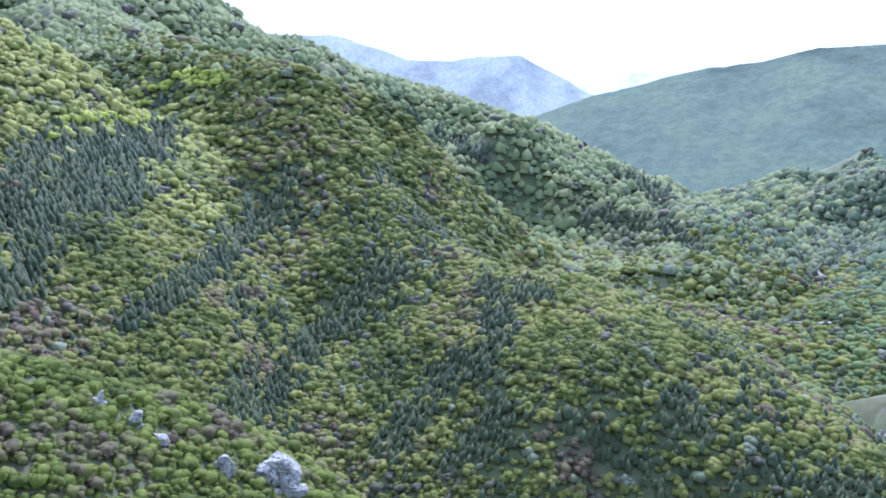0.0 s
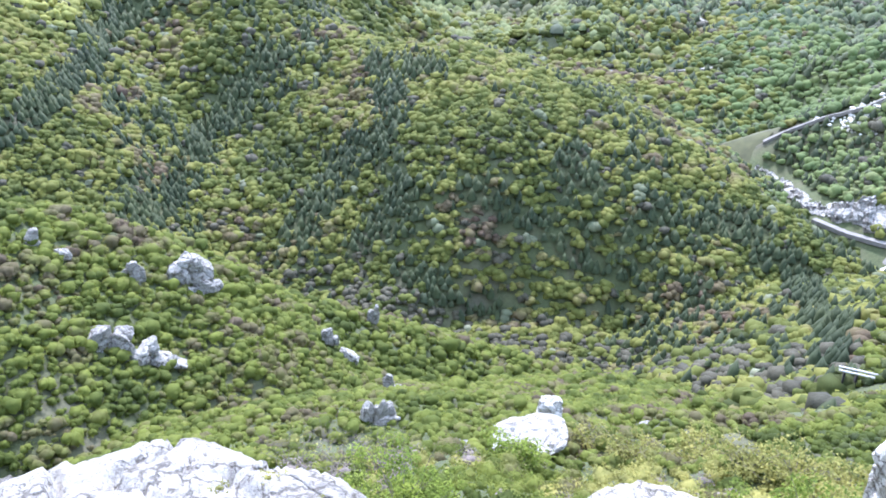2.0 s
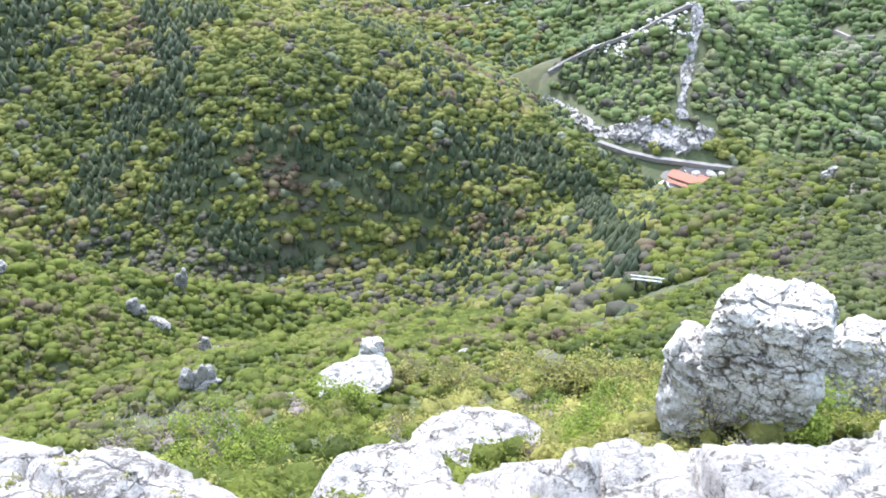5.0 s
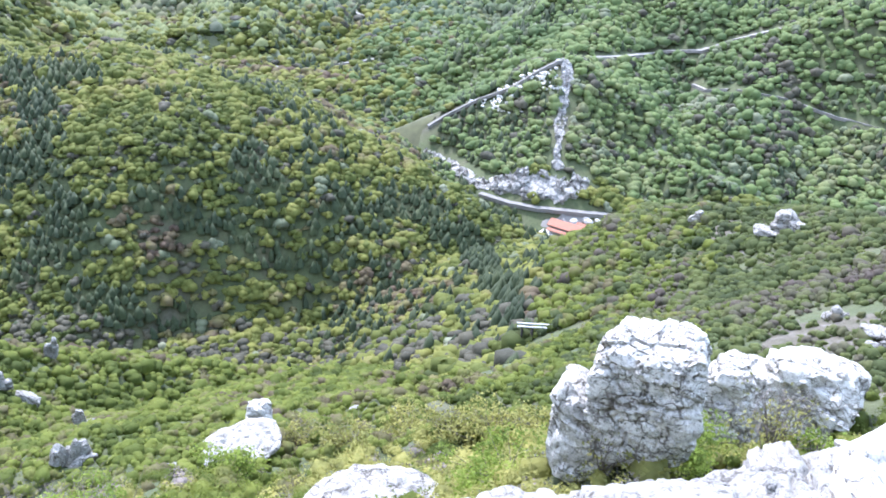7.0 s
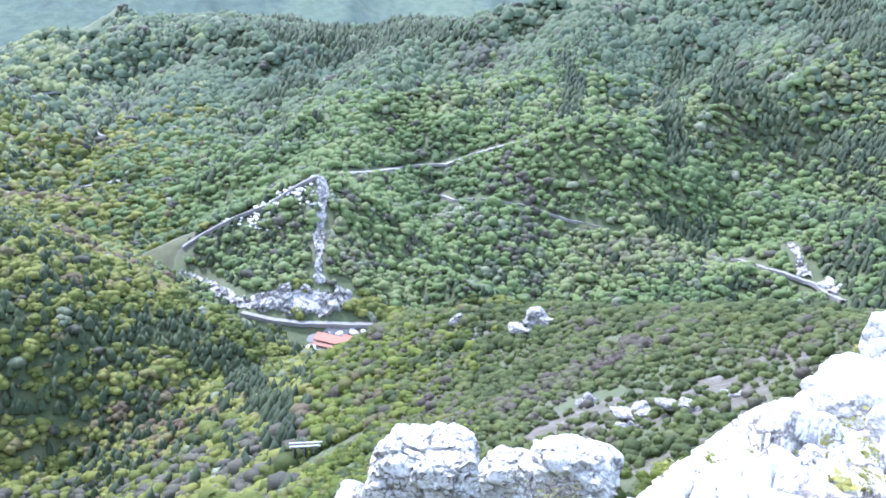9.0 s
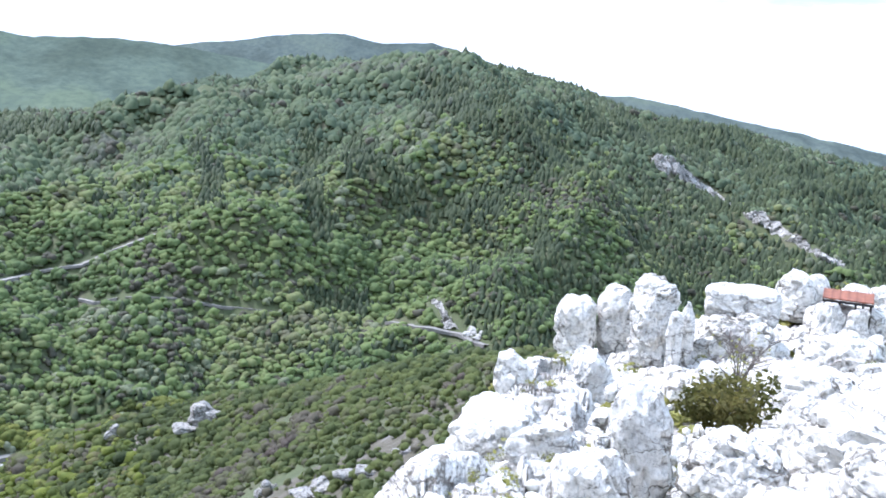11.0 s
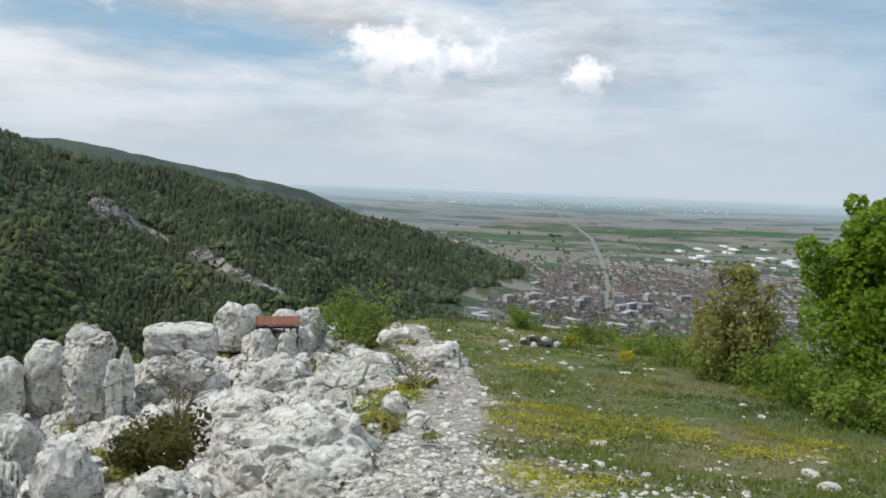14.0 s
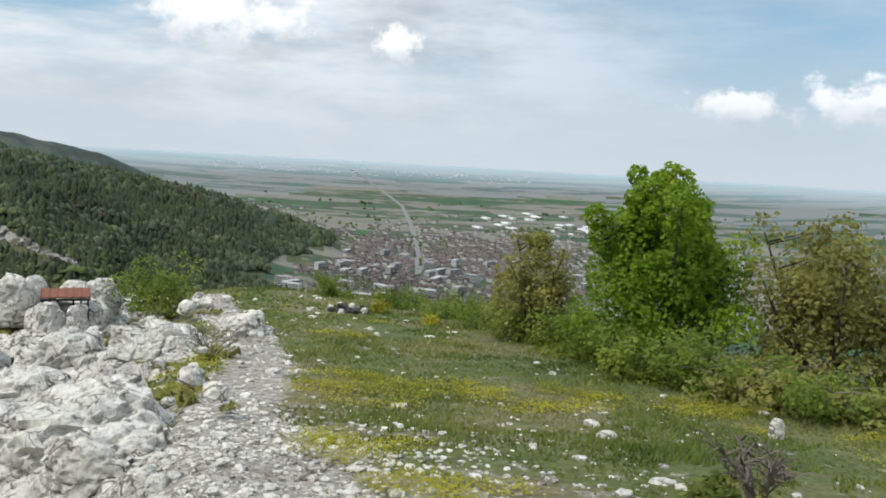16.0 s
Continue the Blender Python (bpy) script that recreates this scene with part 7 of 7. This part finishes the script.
for k, (az, d, w, h) in enumerate(BELT):
    dull = k >= 8
    woody("bush", "dense shrub in mixed green and brownish leaf at the turf's edge" if dull else "dense green shrub at the edge of the turf", "bush",
          az, d, w * 1.1, h * (0.62 if k > 3 else 0.85), 3400 if k > 3 else 1900, 0.042, mat_dull_leaf if dull and k % 2 else mat_bush, 40 + k, stems=11, clump=0.42, group="shrub belt above the plain", twigs=2 if dull else 0)
woody("bush", "rounded dark green bush beside the rocks on the crest", "bush", -103.4, 19.6, 1.65, 1.10, 3600, 0.042, mat_bush, 61, stems=12, clump=0.40, up=0.3)
woody("juniper", "low olive juniper in a hollow of the rocks", "juniper", -91.3, 8.7, 1.05, 0.52, 2600, 0.035, mat_juniper, 62, stems=12, clump=0.42, up=0.62)
woody("bush", "leafless grey bush among the rocks", "bush", -92.2, 13.0, 1.1, 0.9, 120, 0.03, mat_dull_leaf, 63, stems=12, twigs=7, up=0.2)
woody("bush", "dry twiggy bush at the rock's foot", "bush", -107.2, 11.8, 0.8, 0.45, 160, 0.03, mat_dull_leaf, 64, stems=12, twigs=5)
woody("dead_bush", "leafless grey twig bush standing in the turf", "bush", -142.6, 5.4, 0.60, 0.42, 160, 0.02, mat_dull_leaf, 65, stems=16, twigs=7)
woody("grass_tuft", "silvery grey-green tuft beside a white stone", "tuft", -140.2, 5.3, 0.26, 0.16, 420, 0.05, mat_grass, 66, stems=5, clump=0.6)
woody("bush", "yellow-flowering bush at the turf's edge", "bush", -118.0, 21.0, 0.5, 0.36, 420, 0.035, mat_yellow, 67, stems=7, clump=0.5)
woody("bush", "yellow-flowering bush at the turf's edge", "bush", -121.6, 18.6, 0.42, 0.26, 320, 0.035, mat_yellow, 68, stems=7, clump=0.5)
woody("bush", "low leafy bush in the knoll's rocks", "bush", -78.6, 9.6, 0.75, 0.5, 800, 0.035, mat_dull_leaf, 69, stems=10, clump=0.4, base=(9.35, 1.9, -4.3), twigs=2)
woody("bush", "low leafy bush over the drop", "bush", -76.0, 8.4, 0.8, 0.5, 900, 0.035, mat_dull_leaf, 70, stems=10, clump=0.4, base=(7.9, 2.1, -4.1), twigs=2)

# bushes on the slope under the lookout
for k, (az, el, wide, tall, n, mat, twigs, label) in enumerate((
        (-46.8, -38.8, 4.6, 3.6, 160, mat_dull_leaf, 8, "leafless purplish-grey bush below a crag"),
        (-58.8, -36.0, 5.4, 4.8, 420, mat_dull_leaf, 8, "thinly leaved brown-twigged bush below a crag"),
        (-52.5, -37.6, 6.0, 3.4, 1700, mat_bush, 0, "fresh green bush below a crag"),
        (-38.9, -41.0, 9.5, 3.0, 2200, mat_bush, 0, "broad yellow-green bush above the white ledges"),
        (-61.8, -34.6, 2.6, 2.2, 500, mat_bush, 0, "small green bush at a crag's foot"),
        (-5.5, -43.6, 11.0, 2.8, 2400, mat_bush, 0, "broad green thicket below the cliff edge"),
        (3.5, -40.6, 5.0, 2.2, 60, mat_dull_leaf, 9, "grey leafless thicket below the cliff edge"),
        (-0.5, -40.9, 5.0, 2.4, 60, mat_dull_leaf, 9, "grey leafless thicket below the cliff edge"),
        (-4.2, -41.0, 4.6, 2.2, 60, mat_dull_leaf, 9, "grey leafless thicket below the cliff edge"),
        (-30.5, -38.4, 4.0, 1.7, 700, mat_dull_leaf, 2, "pale yellowish bush in new leaf on the slope"),
        (-34.0, -38.0, 4.0, 1.8, 700, mat_dull_leaf, 2, "pale yellowish bush in new leaf on the slope"),
        (-37.5, -37.6, 4.0, 1.8, 700, mat_dull_leaf, 2, "pale yellowish bush in new leaf on the slope"),
        (-41.5, -37.4, 4.0, 1.7, 700, mat_dull_leaf, 2, "pale yellowish bush in new leaf on the slope"),
        (-25.0, -39.0, 3.6, 1.6, 500, mat_dull_leaf, 4, "brownish bush on the slope"),
        (-21.5, -38.6, 3.0, 1.4, 300, mat_dull_leaf, 5, "brownish bush on the slope"),
        (-15.5, -40.5, 4.0, 2.0, 900, mat_bush, 1, "green bush on the slope"))):
    slope_bush(az, el, wide, tall, n, mat, 200 + k, label, stems=14, twigs=twigs, clump=0.42)


# ---- turf, flowers, gravel ----
def turf_spots(rng, n, far=26.0, clear=2.4):
    a = rng.uniform(-156, -84, n)
    r = 2.6 + (far - 2.6) * rng.uniform(0, 1, n) ** 1.5
    x, y = -r * np.sin(np.radians(a)), r * np.cos(np.radians(a))
    d, (hz, hw), side, run = along(x, y, HILL)
    ok = np.where(side > 0, d < hw * 0.55, d < 11)
    rim, _, _, _ = along(x, y, RIM)
    ok &= rim > clear
    return x[ok], y[ok], r[ok], a[ok]


def lane(x, y):
    return along(x, y, [place(-112, 3.0), place(-110, 5.5), place(-108.5, 8), place(-110.5, 11), place(-109.5, 15), place(-107.5, 19), place(-106.5, 24)])[0]


def build_turf():
    rng = np.random.default_rng(77)
    x, y, r, a = turf_spots(rng, 110000)
    near_bare = np.hypot(x - 4.2, y + 1.2) < 2.6
    ok = (lane(x, y) > 0.45) & ~(near_bare & (rng.uniform(0, 1, len(x)) < 0.85)) & (fbm(x / 0.7, y / 0.7, 15, 3) > -0.25)
    x, y, r = x[ok], y[ok], r[ok]
    z = land(x, y)
    n = len(x)
    h = rng.uniform(0.012, 0.045, n) * (1 + 0.03 * r) * np.clip(1 + 1.6 * fbm(x / 1.3, y / 1.3, 12, 2), 0.5, 2)
    t = rng.uniform(0, 2 * math.pi, n)
    w = (0.006 + 0.0011 * r) * rng.uniform(0.7, 1.4, n)
    bend = rng.normal(size=(n, 2)) * h[:, None] * 0.5
    p = np.stack([x, y, z - 0.01], -1)
    dx = np.stack([np.cos(t) * w, np.sin(t) * w, np.zeros(n)], -1)
    tip = p + np.stack([bend[:, 0], bend[:, 1], h + 0.01], -1)
    v = np.stack([p + dx, p - dx, tip], 1).reshape(-1, 3)
    patch = np.clip(0.45 + 0.9 * fbm(x / 1.6, y / 1.6, 14, 3) + rng.normal(size=n) * 0.15, 0, 1)
    tagged(raw("grass", v, np.arange(3 * n).reshape(-1, 3), mat_grass, False, np.repeat(patch, 3)), label="short spring grass on the stony hilltop", category="grass", kind="stuff")
    # flowers in low cushions, gathered in drifts
    x, y, r, a = turf_spots(rng, 9000)
    drift = fbm(x / 1.4, y / 1.4, 23, 3) + 0.40 * np.exp(-((r - 10.0) / 1.8) ** 2) * (a < -104) - 0.12 * (a < -146)
    ok = (drift > 0.36) & (lane(x, y) > 0.5) & (r > 4.2)
    cx, cy, cr = x[ok], y[ok], r[ok]
    per = 34
    n = len(cx) * per
    wide = np.repeat(rng.uniform(0.10, 0.26, len(cx)), per) * rng.uniform(0, 1, n) ** 0.6
    t = rng.uniform(0, 6.28, n)
    x, y, r = np.repeat(cx, per) + wide * np.cos(t), np.repeat(cy, per) + wide * np.sin(t), np.repeat(cr, per)
    z = land(x, y) + rng.uniform(0.01, 0.07, n)
    q = (0.006 + 0.0009 * r) * rng.uniform(0.6, 1.3, n)
    t = rng.uniform(0, 6.28, n)
    p = np.stack([x, y, z], -1)
    v = np.stack([p + np.stack([np.cos(t + k) * q, np.sin(t + k) * q, rng.uniform(-0.6, 0.6, n) * q], -1) for k in (0, 2.1, 4.2)], 1).reshape(-1, 3)
    tagged(raw("flowers", v, np.arange(3 * n).reshape(-1, 3), mat_yellow, False, np.repeat(rng.uniform(0, 1, n), 3)), label="drifts of small yellow flowers in the turf", category="flowers", kind="stuff")
    # gravel and small stones
    x, y, r, a = turf_spots(rng, 44000, clear=1.0)
    bare = np.exp(-(lane(x, y) / 0.5) ** 2) + np.exp(-(np.hypot(x - 5.0, y + 1.5) / 1.9) ** 2) * 2.2 + 0.03 + 0.22 * np.clip(fbm(x / 1.5, y / 1.5, 29, 3), 0, 1)
    ok = rng.uniform(0, 1, len(x)) < bare * 0.4
    x, y, r = x[ok], y[ok], r[ok]
    size = (0.009 + 0.0015 * r) * np.exp(rng.normal(size=len(x)) * 0.5)
    at = np.stack([x, y, land(x, y) + size * 0.15], -1)
    tagged(scatter("gravel", [ball(1, 300 + s, 0.3) for s in range(5)], at, size, mat_rock, 91, 0.6), label="loose pale limestone gravel and chips on the path and turf", category="gravel", kind="stuff")


build_turf()


def build_rubble():
    """Broken stones that fill the hollows between the boulders of the knoll."""
    rng = np.random.default_rng(55)
    n = 700
    t = rng.uniform(0, 1, n) * (len(RIM) - 1)
    i = np.minimum(t.astype(int), len(RIM) - 2)
    p = np.array([r[:2] for r in RIM])
    q = p[i] + (p[i + 1] - p[i]) * (t - i)[:, None] + rng.normal(size=(n, 2)) * 1.7
    q = q[(np.hypot(q[:, 0], q[:, 1]) > 7.5) & (along(q[:, 0], q[:, 1], RIM)[0] < 3.3)]
    n = len(q)
    size = np.minimum(0.085 * np.exp(rng.normal(size=n) * 0.5), 0.19)
    at = np.stack([q[:, 0], q[:, 1], land(q[:, 0], q[:, 1]) + size * 0.2 + 0.1], -1)
    kinds = [rock_shape(2, 1.7, 1.5, 400 + s, 2, 0.5, 0.3, 4) for s in range(8)]
    tagged(scatter("rubble", kinds, at, size, mat_rock, 56, 1.0), label="broken white limestone rubble between the boulders", category="rubble", kind="stuff")
    x, y = q[:, 0] + rng.normal(size=n) * 0.3, q[:, 1] + rng.normal(size=n) * 0.3
    at = np.stack([x, y, land(x, y) + 0.05], -1)[:600]
    tagged(scatter("rock_plants", [tuft(500 + s, 24, 0.5, 0.4, 1) for s in range(4)], at, rng.uniform(0.05, 0.16, len(at)), mat_dull_leaf, 57, 0.7), label="dry grass and low plants growing between the rocks", category="plants", kind="stuff")


build_rubble()


# ---- the small shelter on the crest ----
def build_shelter():
    root = new("shelter")
    tagged(root, label="small rust-orange slanted roof on dark posts between white stones", category="shelter")

    def tilted(bm, x0, x1, y0, y1, z, thick, drop):
        v = []
        for zz in (0, thick):
            v += [bm.verts.new((x, y, z + zz - drop * (y1 - y) / (y1 - y0))) for x, y in ((x0, y0), (x1, y0), (x1, y1), (x0, y1))]
        for f in ((0, 3, 2, 1), (4, 5, 6, 7), (0, 1, 5, 4), (1, 2, 6, 5), (2, 3, 7, 6), (3, 0, 4, 7)):
            bm.faces.new([v[k] for k in f])

    roof = shell("roof", lambda b: tilted(b, -0.48, 0.48, -0.30, 0.25, 0.36, 0.025, 0.10), mat_rust, root, "rust-orange sheet roof")
    for k in range(7):
        shell("batten", lambda b: tilted(b, -0.47 + 0.153 * k, -0.45 + 0.153 * k, -0.31, 0.25, 0.388, 0.012, 0.10), mat_rust, roof)
    shell("beam", lambda b: box(b, -0.48, 0.48, -0.32, -0.29, 0.20, 0.25), mat_dark, root, "dark charred beam")
    shell("beam", lambda b: box(b, -0.48, 0.48, 0.22, 0.25, 0.30, 0.35), mat_dark, root, "dark charred beam")
    for x in (-0.43, -0.15, 0.15, 0.43):
        shell("post", lambda b: box(b, x - 0.02, x + 0.02, -0.30, -0.26, -0.3, 0.2), mat_dark, root)
    for x in (-0.3, 0.3):
        shell("post", lambda b: box(b, x - 0.02, x + 0.02, 0.2, 0.24, -0.3, 0.3), mat_dark, root)
    shell("pillar", lambda b: box(b, 0.22, 0.40, -0.40, -0.31, -0.4, 0.08), mat_white, root, "short white stone pillar")
    x, y, _ = place(-98.2, 19.4)
    root.matrix_world = pose(x, y, -3.62, 0, 0, -98)


build_shelter()


# ---- a fire place in the turf ----
def build_fireplace():
    at = on_land(-115.9, 20.6)
    root = new("fire_place")
    root.location = at
    tagged(root, label="blackened fire place ringed with a few stones in the turf", category="fire place")
    bm = bmesh.new()
    bmesh.ops.create_cone(bm, segments=18, radius1=0.42, radius2=0.30, depth=0.10, cap_ends=True)
    part("ash_bed", bm, mat_dark, root, "black charred ash")
    for k in range(8):
        a = 2 * math.pi * k / 8
        v, f = rock_shape(0.2, 0.16, 0.16, 700 + k, 2, 0.5, 0.2, 3)
        ob = raw("stone", v, f, mat_rock if k % 2 else mat_dark)
        ob.parent = root
        ob.location = (0.42 * math.cos(a), 0.42 * math.sin(a), -0.02)
    for k in range(3):
        v, f = tube([(-0.3, 0.1 * k - 0.1, 0.05), (0.3, 0.12 - 0.1 * k, 0.14)], 0.035, 0.03, 7)
        raw("log", v, f, mat_dark, True, np.zeros(len(v))).parent = root


build_fireplace()
